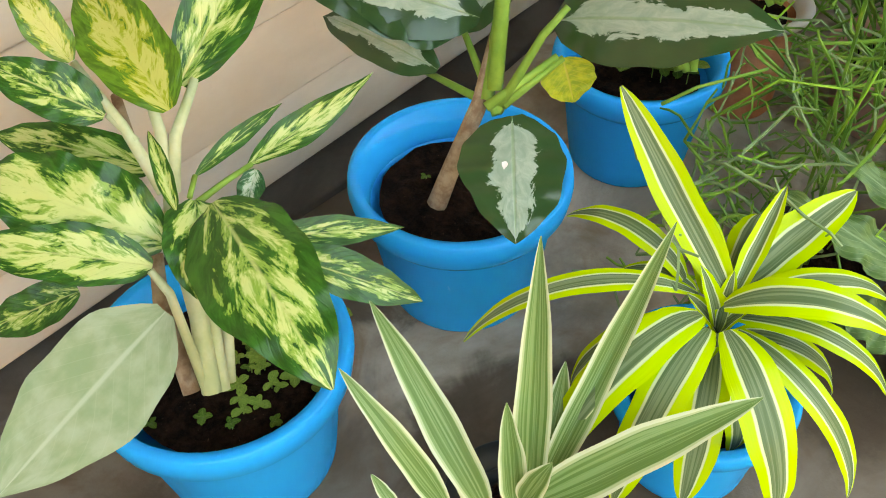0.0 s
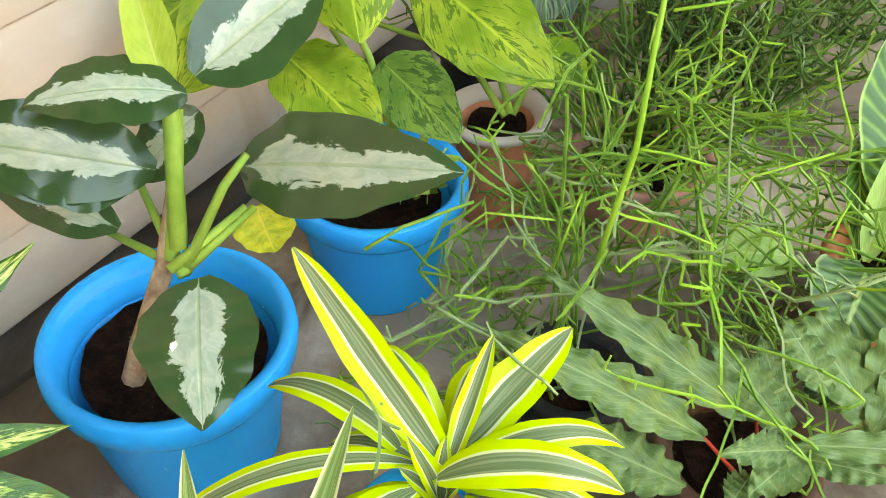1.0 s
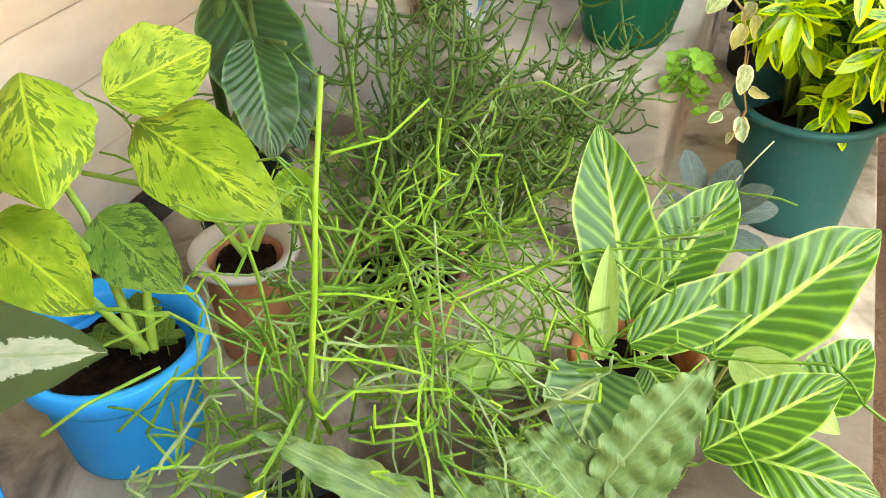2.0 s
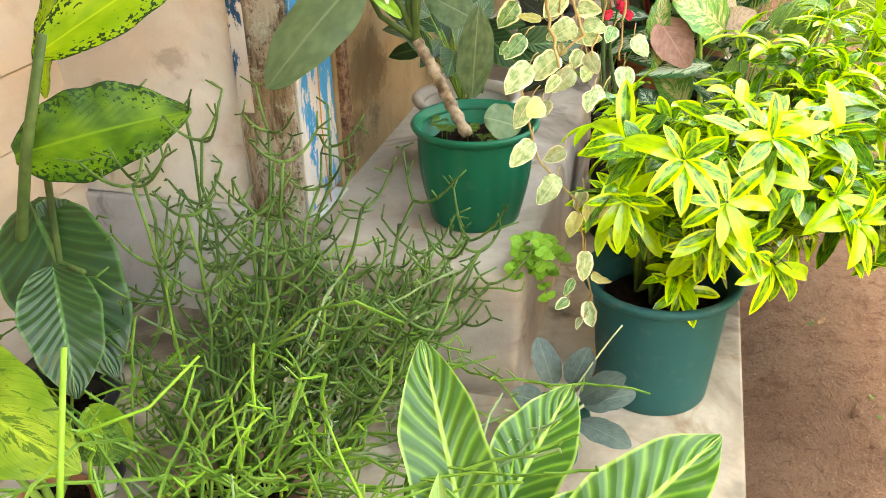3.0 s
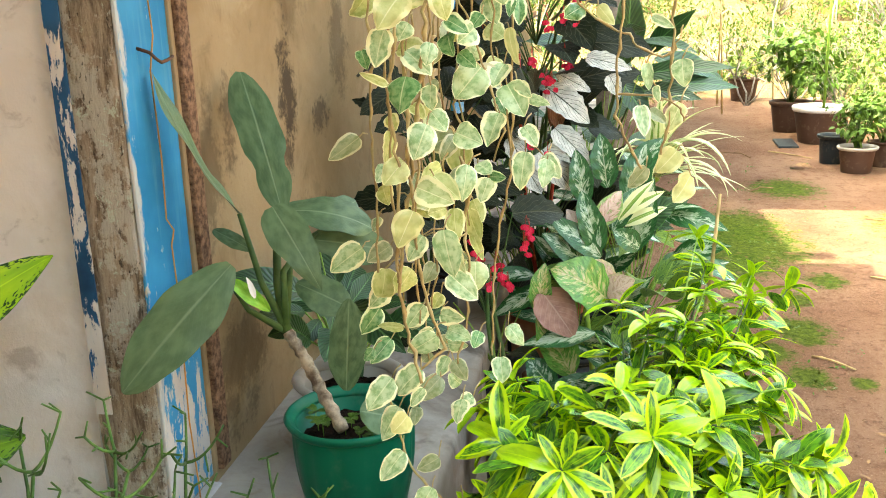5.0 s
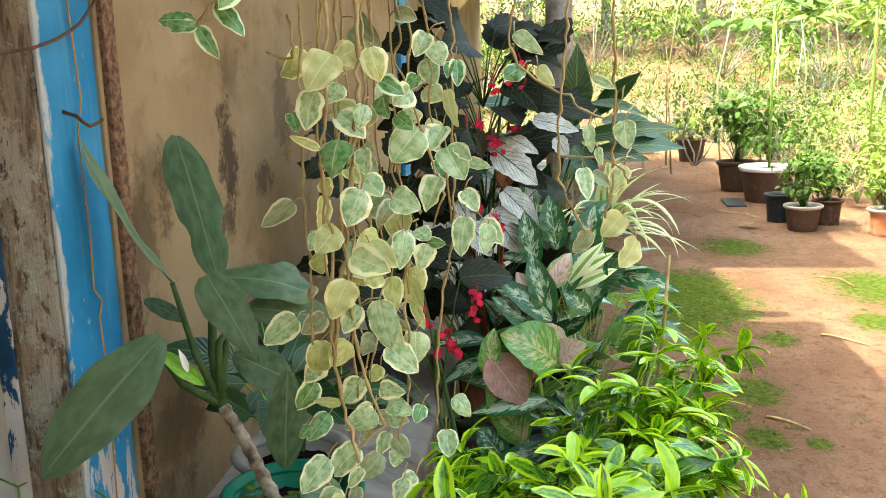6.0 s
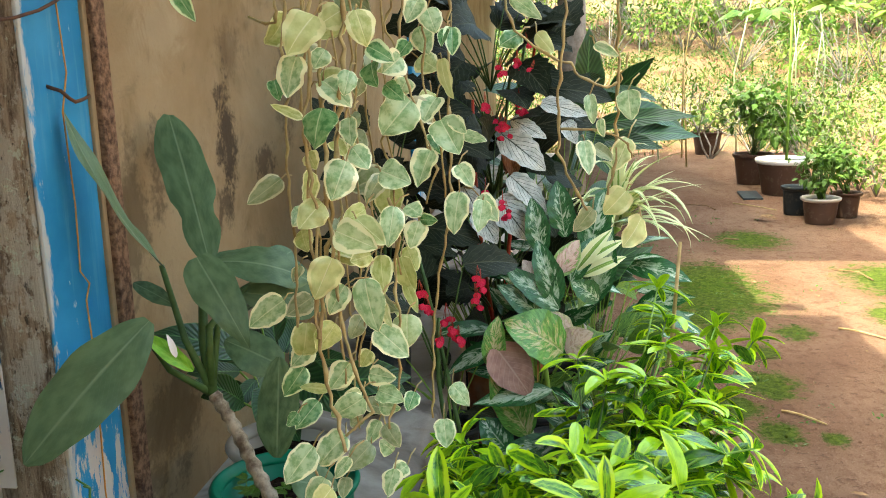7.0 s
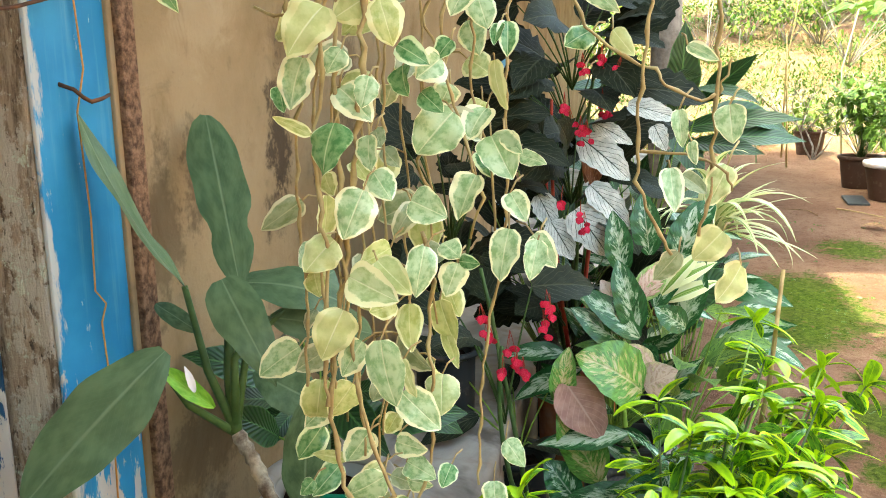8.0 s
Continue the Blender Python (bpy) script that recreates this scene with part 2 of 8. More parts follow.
BUSH = leaf_rimmed("bright_bush_leaf", (0.5, 0.72, 0.022), (0.022, 0.1, 0.012), (0.17, 0.4, 0.014), 0.6, rag=0.5, rough=0.12, glow=0.2, soft=0.14, plain=True)
JADE = leaf_plain("succulent_leaf", (0.13, 0.34, 0.03), (0.25, 0.5, 0.06), (0.3, 0.55, 0.1), 4.0, rough=0.25)
RUBBER = leaf_plain("dusky_leaf", (0.06, 0.09, 0.085), (0.1, 0.145, 0.13), (0.15, 0.2, 0.16), 10.0, rough=0.3, glow=0.04)
BEG_DARK = leaf_veined("dark_begonia_leaf", (0.009, 0.013, 0.007), (0.022, 0.028, 0.014), (0.055, 0.06, 0.035), rough=0.5, glow=0.04, spec=0.1)
BEG_PALE = leaf_veined("silver_begonia_leaf", (0.4, 0.44, 0.4), (0.66, 0.68, 0.63), (0.03, 0.045, 0.03), 7.0, 0.2)
BEG_RUST = leaf_veined("rusty_begonia_leaf", (0.16, 0.05, 0.02), (0.3, 0.11, 0.04), (0.4, 0.2, 0.1))
AGLAO = leaf_mottled("silver_mottled_leaf", (0.016, 0.065, 0.018), (0.2, 0.32, 0.17), (0.42, 0.5, 0.36), 0.52, glow=0.08, flecks=9.0)
OLIVE = leaf_mottled("olive_mottled_leaf", (0.07, 0.16, 0.03), (0.3, 0.34, 0.1), (0.46, 0.4, 0.2), 0.5, glow=0.12, flecks=12.0, keep=0.9)
PINK = leaf_mottled("pink_leaf", (0.2, 0.3, 0.1), (0.62, 0.36, 0.3), (0.75, 0.56, 0.46), 0.6, flecks=8.0, keep=0.9)
PINK_PALE = leaf_mottled("pale_pink_leaf", (0.36, 0.32, 0.2), (0.52, 0.36, 0.3), (0.66, 0.52, 0.44), 0.6, flecks=7.0, keep=1.0)
SPIDER = leaf_striped("spider_plant_leaf", (0.74, 0.76, 0.42), (0.8, 0.82, 0.55), (0.16, 0.3, 0.05), (0.4, 0.52, 0.16), 0.4)
GARDEN = leaf_plain("garden_leaf", (0.022, 0.06, 0.008), (0.08, 0.15, 0.02), (0.17, 0.25, 0.055), 6.0, glow=0.22)
GARDEN_LIGHT = leaf_plain("light_garden_leaf", (0.085, 0.145, 0.02), (0.18, 0.26, 0.045), (0.26, 0.33, 0.09), 6.0, glow=0.22)
DRY_GRASS = leaf_plain("dry_grass", (0.12, 0.1, 0.032), (0.29, 0.25, 0.1), (0.4, 0.35, 0.16), 3.0, glow=0.15)
FLOWER = leaf_plain("red_petal", (0.55, 0.01, 0.035), (0.78, 0.03, 0.1), (0.8, 0.12, 0.18), 3.0, glow=0.3)


# ---- other materials ----
def plastic(name, color, rough=0.35, dirt=0.12):
    m = material(name)
    p = place()
    n = noise_of(p, 22.0, 5.0, 0.65)
    big = noise_of(p, 5.0, 3.0)
    c = mix(step(n, 0.52, 0.8) * dirt * 2, color, (0.3, 0.26, 0.2))
    c = mix(step(big, 0.4, 0.8) * 0.15, c, tuple(x * 0.75 for x in color))
    finish(c, step(n, 0.3, 0.8) * 0.15 + rough, noise_of(p, 60.0, 2.0), 0.04, 0.002, spec=0.16)
    return m


BLUE = plastic("blue_plastic", (0.0, 0.33, 0.8), 0.14, 0.02)
GREEN_POT = plastic("green_plastic", (0.003, 0.11, 0.058), 0.34, 0.05)
TEAL_POT = plastic("weathered_green_plastic", (0.018, 0.095, 0.095), 0.45, 0.1)
BLACK_POT = plastic("black_plastic", (0.018, 0.022, 0.024), 0.45, 0.15)
CREAM_POT = plastic("cream_plastic", (0.42, 0.38, 0.33), 0.5, 0.25)
BROWN_POT = plastic("brown_plastic", (0.065, 0.034, 0.022), 0.5, 0.15)
WHITE_POT = plastic("white_plastic", (0.75, 0.72, 0.7), 0.45, 0.1)
PINK_POT = plastic("dusty_pink_plastic", (0.45, 0.25, 0.2), 0.55, 0.2)


def make_terracotta():
    m = material("terracotta")
    p = place()
    n = noise_of(p, 14.0, 5.0, 0.65)
    c = mix(step(n, 0.35, 0.7), (0.36, 0.13, 0.06), (0.5, 0.22, 0.12))
    c = mix(step(noise_of(p, 6.0, 4.0), 0.55, 0.75) * 0.6, c, (0.5, 0.42, 0.34))
    finish(c, 0.8, n, 0.3, 0.004)
    return m


TERRA = make_terracotta()


def make_soil(name, a, b, pale):
    m = material(name)
    p = world_place()
    n = noise_of(p, 60.0, 6.0, 0.7)
    g = noise_of(p, 220.0, 3.0, 0.6)
    c = mix(step(n, 0.35, 0.7), a, b)
    c = mix(step(g, 0.66, 0.74) * 0.5, c, pale)
    finish(c, 0.95, n + g * 0.5, 0.9, 0.012, spec=0.05)
    return m


SOIL = make_soil("potting_soil", (0.006, 0.0035, 0.0025), (0.026, 0.013, 0.008), (0.1, 0.06, 0.04))


def make_cement(name, a, b, stain, dark_tone, darkened=()):
    m = material(name)
    p = world_place()
    n = noise_of(p, 3.2, 6.0, 0.62, 0.6)
    f = noise_of(p, 55.0, 5.0, 0.7)
    s = noise_of(p, 7.0, 5.0, 0.6, 1.0)
    c = mix(step(n, 0.32, 0.68), a, b)
    c = mix(step(s, 0.52, 0.72) * 0.8, c, stain)
    c = mix(step(noise_of(p, 2.6, 5.0, 0.6, 0.8), 0.54, 0.66) * 0.75, c, dark_tone)
    if darkened:
        x, y = node("ShaderNodeSeparateXYZ", 0, (), i0=p), node("ShaderNodeSeparateXYZ", 1, (), i0=p)
    for dx, dy, dr in darkened:
        d = mth("SQRT", (x - dx) * (x - dx) + (y - dy) * (y - dy)) + (s - 0.5) * 0.3 + (n - 0.5) * 0.2
        c = mix((1.0 - step(d, dr * 0.75, dr * 1.1)) * 0.75, c, dark_tone)
    c = mix(step(f, 0.6, 0.8) * 0.35, c, tuple(x * 0.5 for x in a))
    finish(c, 0.75, f + n * 2.0, 0.35, 0.006, spec=0.15)
    return m


# the listed spots turn the floor darker brown around and under the pots
CEMENT = make_cement("cement_floor", (0.22, 0.19, 0.15), (0.45, 0.41, 0.345), (0.2, 0.135, 0.08), (0.05, 0.037, 0.026), ((-0.66, -0.58, 0.36), (-0.25, -0.16, 0.18), (-0.75, -0.2, 0.2), (-0.12, -0.92, 0.3), (-0.34, -0.68, 0.22), (0.16, -0.88, 0.24), (0.4, -0.92, 0.26), (0.62, -1.32, 0.24), (0.3, -1.2, 0.28)))
FOOT_STRIP = make_cement("dark_cement_fillet", (0.045, 0.04, 0.035), (0.1, 0.09, 0.08), (0.07, 0.05, 0.036), (0.025, 0.022, 0.02))
PLINTH = make_cement("plinth_cement", (0.25, 0.215, 0.18), (0.44, 0.4, 0.35), (0.27, 0.195, 0.135), (0.085, 0.068, 0.055))


def make_board():
    m = material("painted_board")
    p = world_place()
    r = chance()
    sep = node("ShaderNodeSeparateXYZ", 0, (), i0=p)
    n = noise_of(vec(sep * 2.0 + r * 10.0, r * 7.0, node("ShaderNodeSeparateXYZ", 2, (), i0=p) * 5.0), 1.5, 5.0, 0.6)
    f = noise_of(p, 40.0, 4.0, 0.6)
    c = mix(step(n, 0.3, 0.7), (0.58, 0.475, 0.37), (0.7, 0.6, 0.49))
    c = mix(step(noise_of(p, 4.0, 5.0, 0.65, 0.5), 0.56, 0.75) * 0.5, c, (0.5, 0.34, 0.19))
    c = mix(step(f, 0.62, 0.8) * 0.15, c, (0.4, 0.3, 0.2))
    finish(c, 0.55, f + n, 0.15, 0.004)
    return m


BOARD = make_board()


# marks on the house wall: x, z, half width, half height, strength
# mould, and leaf shadows painted dark by the batten and the tall leaf
STAINS_AND_SHADOWS = ((2.03, 1.0, 0.07, 0.17, 0.9), (2.0, 0.86, 0.06, 0.07, 0.75), (2.285, 0.925, 0.1, 0.06, 0.7), (1.66, 0.98, 0.06, 0.12, 0.6), (2.08, 1.2, 0.1, 0.09, 0.35), (1.54, 0.9, 0.06, 0.14, 0.5), (2.5, 1.1, 0.1, 0.2, 0.5), (2.2, 0.62, 0.25, 0.1, 0.4), (1.6, 0.45, 0.2, 0.12, 0.5))


def make_plaster(name, a, b, stain, dark, amount=0.6, mould_and_shade=False):
    m = material(name)
    p = world_place()
    n = noise_of(p, 2.2, 6.0, 0.6, 0.4)
    streak = noise_of(node("ShaderNodeMapping", 0, (), i0=p, Scale=(3.0, 3.0, 2.3)), 1.0, 6.0, 0.66, 0.5)
    f = noise_of(p, 70.0, 5.0, 0.7)
    spot = noise_of(p, 11.0, 5.0, 0.65, 0.6)
    c = mix(step(n, 0.32, 0.66), a, b)
    c = mix(step(streak, 0.5, 0.75) * amount, c, stain)
    c = mix(step(spot, 0.56, 0.7) * amount * (0.22 if mould_and_shade else 0.8), c, dark)
    c = mix(step(noise_of(p, 3.4, 4.0, 0.6, 0.3), 0.6, 0.72) * amount * 0.6, c, stain)
    c = mix(step(f, 0.62, 0.76) * 0.25, c, dark)
    if mould_and_shade:
        w = noise_of(node("ShaderNodeMapping", 0, (), i0=p, Scale=(5.5, 5.5, 3.0)), 1.0, 6.0, 0.7, 0.3)
        c = mix(step(w + (f - 0.5) * 0.15, 0.62, 0.76) * 0.5, c, (0.06, 0.042, 0.026))
        x, z = node("ShaderNodeSeparateXYZ", 0, (), i0=p), node("ShaderNodeSeparateXYZ", 2, (), i0=p)
        for sx, sz, rx, rz, k in STAINS_AND_SHADOWS:
            d = mth("SQRT", (x - sx) * (x - sx) * (1.0 / rx**2) + (z - sz) * (z - sz) * (1.0 / rz**2))
            d = d + (w - 0.5) * 2.2 + (spot - 0.5) * 2.6 + (f - 0.5) * 1.6
            c = mix((1.0 - step(d, 0.3, 1.0)) * k, c, (0.05, 0.036, 0.024))
        chalk = mth("SQRT", (x - 1.7) * (x - 1.7) * 40.0 + (z - 1.24) * (z - 1.24) * 130.0) + (spot - 0.5) * 2.5
        c = mix((1.0 - step(chalk, 0.3, 1.0)) * 0.35, c, (0.42, 0.34, 0.23))
    finish(c, 0.85, f + spot * 1.5, 0.3, 0.005, spec=0.1)
    return m


WALL_WHITE = make_plaster("lime_washed_plaster", (0.6, 0.55, 0.49), (0.76, 0.74, 0.71), (0.42, 0.31, 0.2), (0.24, 0.19, 0.15), 0.6)
WALL_BROWN = make_plaster("stained_plaster", (0.225, 0.158, 0.083), (0.31, 0.232, 0.138), (0.165, 0.108, 0.05), (0.05, 0.036, 0.022), 1.0, True)
WALL_GREY = make_plaster("damp_plaster", (0.37, 0.375, 0.4), (0.54, 0.54, 0.56), (0.17, 0.15, 0.14), (0.1, 0.09, 0.09), 0.6)


def make_wood_grey():
    m = material("weathered_wood")
    p = world_place()
    g = noise_of(node("ShaderNodeMapping", 0, (), i0=p, Scale=(60.0, 60.0, 11.0)), 1.0, 6.0, 0.7, 0.3)
    n = noise_of(node("ShaderNodeMapping", 0, (), i0=p, Scale=(34.0, 34.0, 24.0)), 1.0, 7.0, 0.78)
    big = noise_of(node("ShaderNodeMapping", 0, (), i0=p, Scale=(9.0, 9.0, 4.0)), 1.0, 4.0, 0.6)
    c = mix(step(g, 0.34, 0.6), (0.1, 0.07, 0.046), (0.33, 0.265, 0.19))
    c = mix(step(n + (big - 0.5) * 0.9, 0.49, 0.57) * 0.8, c, (0.44, 0.41, 0.34))
    c = mix(step(noise_of(p, 30.0, 6.0, 0.75, 0.5) + (big - 0.5) * 0.4, 0.6, 0.64) * 0.8, c, (0.45, 0.5, 0.39))
    c = mix(step(noise_of(node("ShaderNodeMapping", 0, (), i0=p, Scale=(110.0, 110.0, 45.0)), 1.0, 4.0, 0.7), 0.6, 0.67) * 0.85, c, (0.035, 0.026, 0.018))
    c = mix(step(big + n * 0.2, 0.78, 0.82), c, (0.07, 0.22, 0.34))
    finish(c, 0.9, g + n * 0.8, 1.0, 0.01)
    return m


def make_blue_paint(name="flaking_blue_paint", edge=1.262, bare=0.025, a=(0.016, 0.18, 0.37), b=(0.035, 0.25, 0.47)):
    m = material(name)
    p = world_place()
    n = noise_of(node("ShaderNodeMapping", 0, (), i0=p, Scale=(24.0, 24.0, 7.0)), 1.0, 6.0, 0.7, 0.3)
    z = node("ShaderNodeSeparateXYZ", 2, (), i0=p)
    low = 1.0 - step(z, 0.45, 0.85)
    flake = step(n + low * 0.16 + bare, 0.66, 0.69)
    s = noise_of(p, 8.0, 4.0)
    c = mix(step(s, 0.3, 0.7), a, b)
    c = mix(flake, c, mix(s, (0.68, 0.7, 0.7), (0.4, 0.32, 0.25)))
    x = node("ShaderNodeSeparateXYZ", 0, (), i0=p)
    worn = 1.0 - step(x + (n - 0.5) * 0.1 + (s - 0.5) * 0.04 - low * 0.008, edge - 0.008, edge + 0.002)
    c = mix(worn * 0.8, c, (0.5, 0.48, 0.42))
    c = mix(step(noise_of(node("ShaderNodeMapping", 0, (), i0=p, Scale=(40.0, 40.0, 3.0)), 1.0, 4.0, 0.6), 0.55, 0.75) * 0.35, c, (0.16, 0.36, 0.46))
    finish(c, 0.5, flake * -1.0 + s * 0.2, 0.4, 0.004)
    return m


WOOD_GREY, BLUE_PAINT = make_wood_grey(), make_blue_paint()
BLUE_WORN = make_blue_paint("worn_blue_paint", 0.5, 0.12, (0.008, 0.03, 0.07), (0.016, 0.09, 0.2))


def make_plain(name, a, b, scale=30.0, rough=0.7, bump=0.3):
    m = material(name)
    n = noise_of(place(), scale, 5.0, 0.65)
    finish(mix(step(n, 0.3, 0.7), a, b), rough, n, bump, 0.004, spec=0.14)
    return m


BATTEN = make_plain("brown_batten", (0.06, 0.032, 0.02), (0.26, 0.155, 0.095), 75.0, 0.9, 1.0)
CABLE = make_plain("orange_cable", (0.5, 0.2, 0.04), (0.6, 0.28, 0.08), rough=0.45)
IRON = make_plain("rusty_iron", (0.05, 0.03, 0.022), (0.14, 0.06, 0.03), rough=0.6)
STALK = make_plain("pale_stalk", (0.36, 0.42, 0.22), (0.52, 0.56, 0.36), 20.0, 0.45, 0.1)
STALK_GREEN = make_plain("green_stalk", (0.14, 0.26, 0.04), (0.24, 0.38, 0.07), 20.0, 0.5, 0.1)
STALK_DARK = make_plain("dark_stalk", (0.035, 0.07, 0.02), (0.08, 0.13, 0.04), 20.0, 0.5, 0.1)
STICK = make_plain("green_stick", (0.055, 0.14, 0.018), (0.18, 0.33, 0.055), 14.0, 0.4, 0.1)
# copy of STICK with the shade of the side view put into its green
STICK_SHADED = make_plain("old_green_stick", (0.022, 0.06, 0.01), (0.1, 0.19, 0.045), 14.0, 0.4, 0.1)
STICK_NEW = make_plain("young_green_stick", (0.13, 0.29, 0.022), (0.23, 0.42, 0.055), 14.0, 0.45, 0.1)
STICK_DRY = make_plain("grey_stick", (0.1, 0.17, 0.065), (0.24, 0.34, 0.16), 14.0, 0.5, 0.1)
TRUNK = make_plain("ringed_stem", (0.2, 0.13, 0.08), (0.4, 0.32, 0.22), 45.0, 0.85, 0.6)
SCARRED = make_plain("scarred_stem", (0.09, 0.06, 0.04), (0.44, 0.37, 0.27), 32.0, 0.9, 0.9)
VINE = make_plain("tan_vine", (0.27, 0.18, 0.075), (0.45, 0.35, 0.16), 30.0, 0.6, 0.2)
RED_STEM = make_plain("red_stem", (0.3, 0.03, 0.02), (0.42, 0.08, 0.04), 30.0, 0.5, 0.1)
DRY = make_plain("dry_leaf", (0.1, 0.055, 0.03), (0.26, 0.16, 0.08), 30.0, 0.9, 0.4)
BARK = make_plain("bark", (0.14, 0.12, 0.1), (0.3, 0.27, 0.23), 18.0, 0.9, 0.6)
ROOF = make_plain("roof_sheet", (0.06, 0.05, 0.045), (0.11, 0.1, 0.09), 6.0, 0.7, 0.1)


def make_ground():
    m = material("red_earth")
    p = world_place()
    n = noise_of(p, 1.3, 6.0, 0.6)
    f = noise_of(p, 13.0, 8.0, 0.72, 0.4)
    g = noise_of(p, 120.0, 5.0, 0.75)
    k = noise_of(p, 38.0, 6.0, 0.7, 0.8)
    moss = noise_of(p, 0.9, 6.0, 0.62, 0.3)
    x = node("ShaderNodeSeparateXYZ", 0, (), i0=p)
    y = node("ShaderNodeSeparateXYZ", 1, (), i0=p)
    c = mix(step(n, 0.3, 0.7), (0.17, 0.091, 0.057), (0.255, 0.155, 0.102))
    c = mix(step(f, 0.48, 0.68) * 0.65, c, (0.12, 0.056, 0.034))
    c = mix(step(k, 0.54, 0.66) * 0.6, c, (0.09, 0.045, 0.029))
    c = mix(step(g, 0.58, 0.7) * 0.55, c, (0.44, 0.31, 0.21))
    green = mix(step(k, 0.3, 0.7), (0.022, 0.05, 0.004), (0.1, 0.15, 0.014))
    c = mix(step(moss + f * 0.3 + k * 0.15, 0.9, 0.94) * 0.85, c, green)
    for mx, my, mr in ((4.75, -2.1, 0.36), (4.35, -2.0, 0.2), (5.2, -2.1, 0.3), (5.1, -3.15, 0.34), (4.4, -2.9, 0.16), (6.3, -2.57, 0.26), (4.1, -2.35, 0.1), (3.8, -2.15, 0.08), (3.4, -2.1, 0.13), (2.94, -2.04, 0.08), (3.17, -1.94, 0.1), (2.66, -1.83, 0.09), (2.9, -2.2, 0.05), (2.3, -1.85, 0.08)):
        d = mth("SQRT", (x - mx) * (x - mx) * 0.5 + (y - my) * (y - my))
        c = mix((1.0 - step(d + (f - 0.5) * mr * 2.2 + (k - 0.5) * mr * 1.6, mr * 0.55, mr * 1.1)) * 0.92, c, green)
    grass = step(x + n * 2.0, 12.6, 14.5)
    c = mix(grass * step(f + n * 0.5, 0.7, 0.95), c, mix(f, (0.09, 0.1, 0.025), (0.34, 0.27, 0.11)))
    finish(c, 0.92, f * 1.4 + g * 0.4 + n + k * 0.9, 1.0, 0.03, spec=0.06)
    return m


EARTH = make_ground()


# ---- geometry tools ----
rng = random.Random(7)
OVATE, LANCE, STRAP, HEART, OVAL, BLADE = (0.6, 0.85), (0.75, 1.1), (0.22, 0.6), (0.38, 0.8), (0.55, 0.6), (0.3, 1.0)


def link(name, data, mat, parent=None, label="", smooth=True):
    if isinstance(data, bmesh.types.BMesh):
        me = bpy.data.meshes.new(name)
        data.to_mesh(me)
        data.free()
    else:
        me = data
    if smooth and me.polygons:
        me.polygons.foreach_set("use_smooth", [True] * len(me.polygons))
    if not me.materials:
        me.materials.append(mat)
    ob = new(name, me)
    if parent is not None:
        ob.parent = parent
        ob.matrix_parent_inverse = root_of(parent).inverted()
    if label:
        ob["label"] = label
    return ob


def root_of(ob):
    m = ob.matrix_basis.copy()
    if ob.parent is not None:
        m = root_of(ob.parent) @ ob.matrix_parent_inverse @ m
    return m


def thing(name, at, label, category, group="", kind=""):
    e = new(name)
    e.empty_display_size = 0.05
    e.location = at
    e.matrix_basis = Matrix.Translation(at)
    return tagged(e, label, category, group, kind)


def box(bm, x0, x1, y0, y1, z0, z1, bevel=0.0):
    r = bmesh.ops.create_cube(bm, size=1.0, matrix=Matrix.Translation(((x0 + x1) / 2, (y0 + y1) / 2, (z0 + z1) / 2)) @ Matrix.Diagonal((x1 - x0, y1 - y0, z1 - z0, 1)))
    if bevel:
        edges = list({e for v in r["verts"] for e in v.link_edges})
        bmesh.ops.bevel(bm, geom=edges, offset=bevel, segments=2, affect="EDGES", profile=0.6)
    return bm


def lathe(profile, at, segs=48, flutes=0, depth=0.0, flute_z=(0, 0)):
    """A turned shape from (radius, height) pairs; flutes press shallow ribs into the part between two heights."""
    bm = bmesh.new()
    rings = []
    for r, z in profile:
        ring = []
        for i in range(segs):
            a = 2 * math.pi * i / segs
            q = r
            if flutes and flute_z[0] < z < flute_z[1]:
                q = r * (1 - depth * (0.5 + 0.5 * math.cos(flutes * a)) ** 3)
            ring.append(bm.verts.new((at[0] + q * math.cos(a), at[1] + q * math.sin(a), at[2] + z)))
        rings.append(ring)
    for a, b in zip(rings, rings[1:]):
        for i in range(segs):
            bm.faces.new((a[i], a[(i + 1) % segs], b[(i + 1) % segs], b[i]))
    bm.faces.new(list(reversed(rings[0])))
    return bm


def tube(bm, pts, r0, r1=None, segs=6):
    """A tapering round stem along points."""
    r1 = r0 if r1 is None else r1
    pts = [Vector(p) for p in pts]
    last, prev = None, None
    for i, p in enumerate(pts):
        d = (pts[min(i + 1, len(pts) - 1)] - pts[max(i - 1, 0)]).normalized()
        side = d.orthogonal().normalized() if prev is None else (prev - d * prev.dot(d)).normalized()
        prev, up = side, d.cross(side)
        r = r0 + (r1 - r0) * i / max(1, len(pts) - 1)
        ring = [bm.verts.new(p + r * (math.cos(2 * math.pi * k / segs) * side + math.sin(2 * math.pi * k / segs) * up)) for k in range(segs)]
        if last:
            for k in range(segs):
                bm.faces.new((last[k], last[(k + 1) % segs], ring[(k + 1) % segs], ring[k]))
        else:
            bm.faces.new(list(reversed(ring)))
        last = ring
    bm.faces.new(last)
    return bm


def bow(a, b, lift=(0, 0, 0), n=7):
    """Points on a bowed line from a to b."""
    a, b, c = Vector(a), Vector(b), Vector(lift)
    return [a.lerp(b, i / (n - 1)) + c * (4 * (i / (n - 1)) * (1 - i / (n - 1))) for i in range(n)]


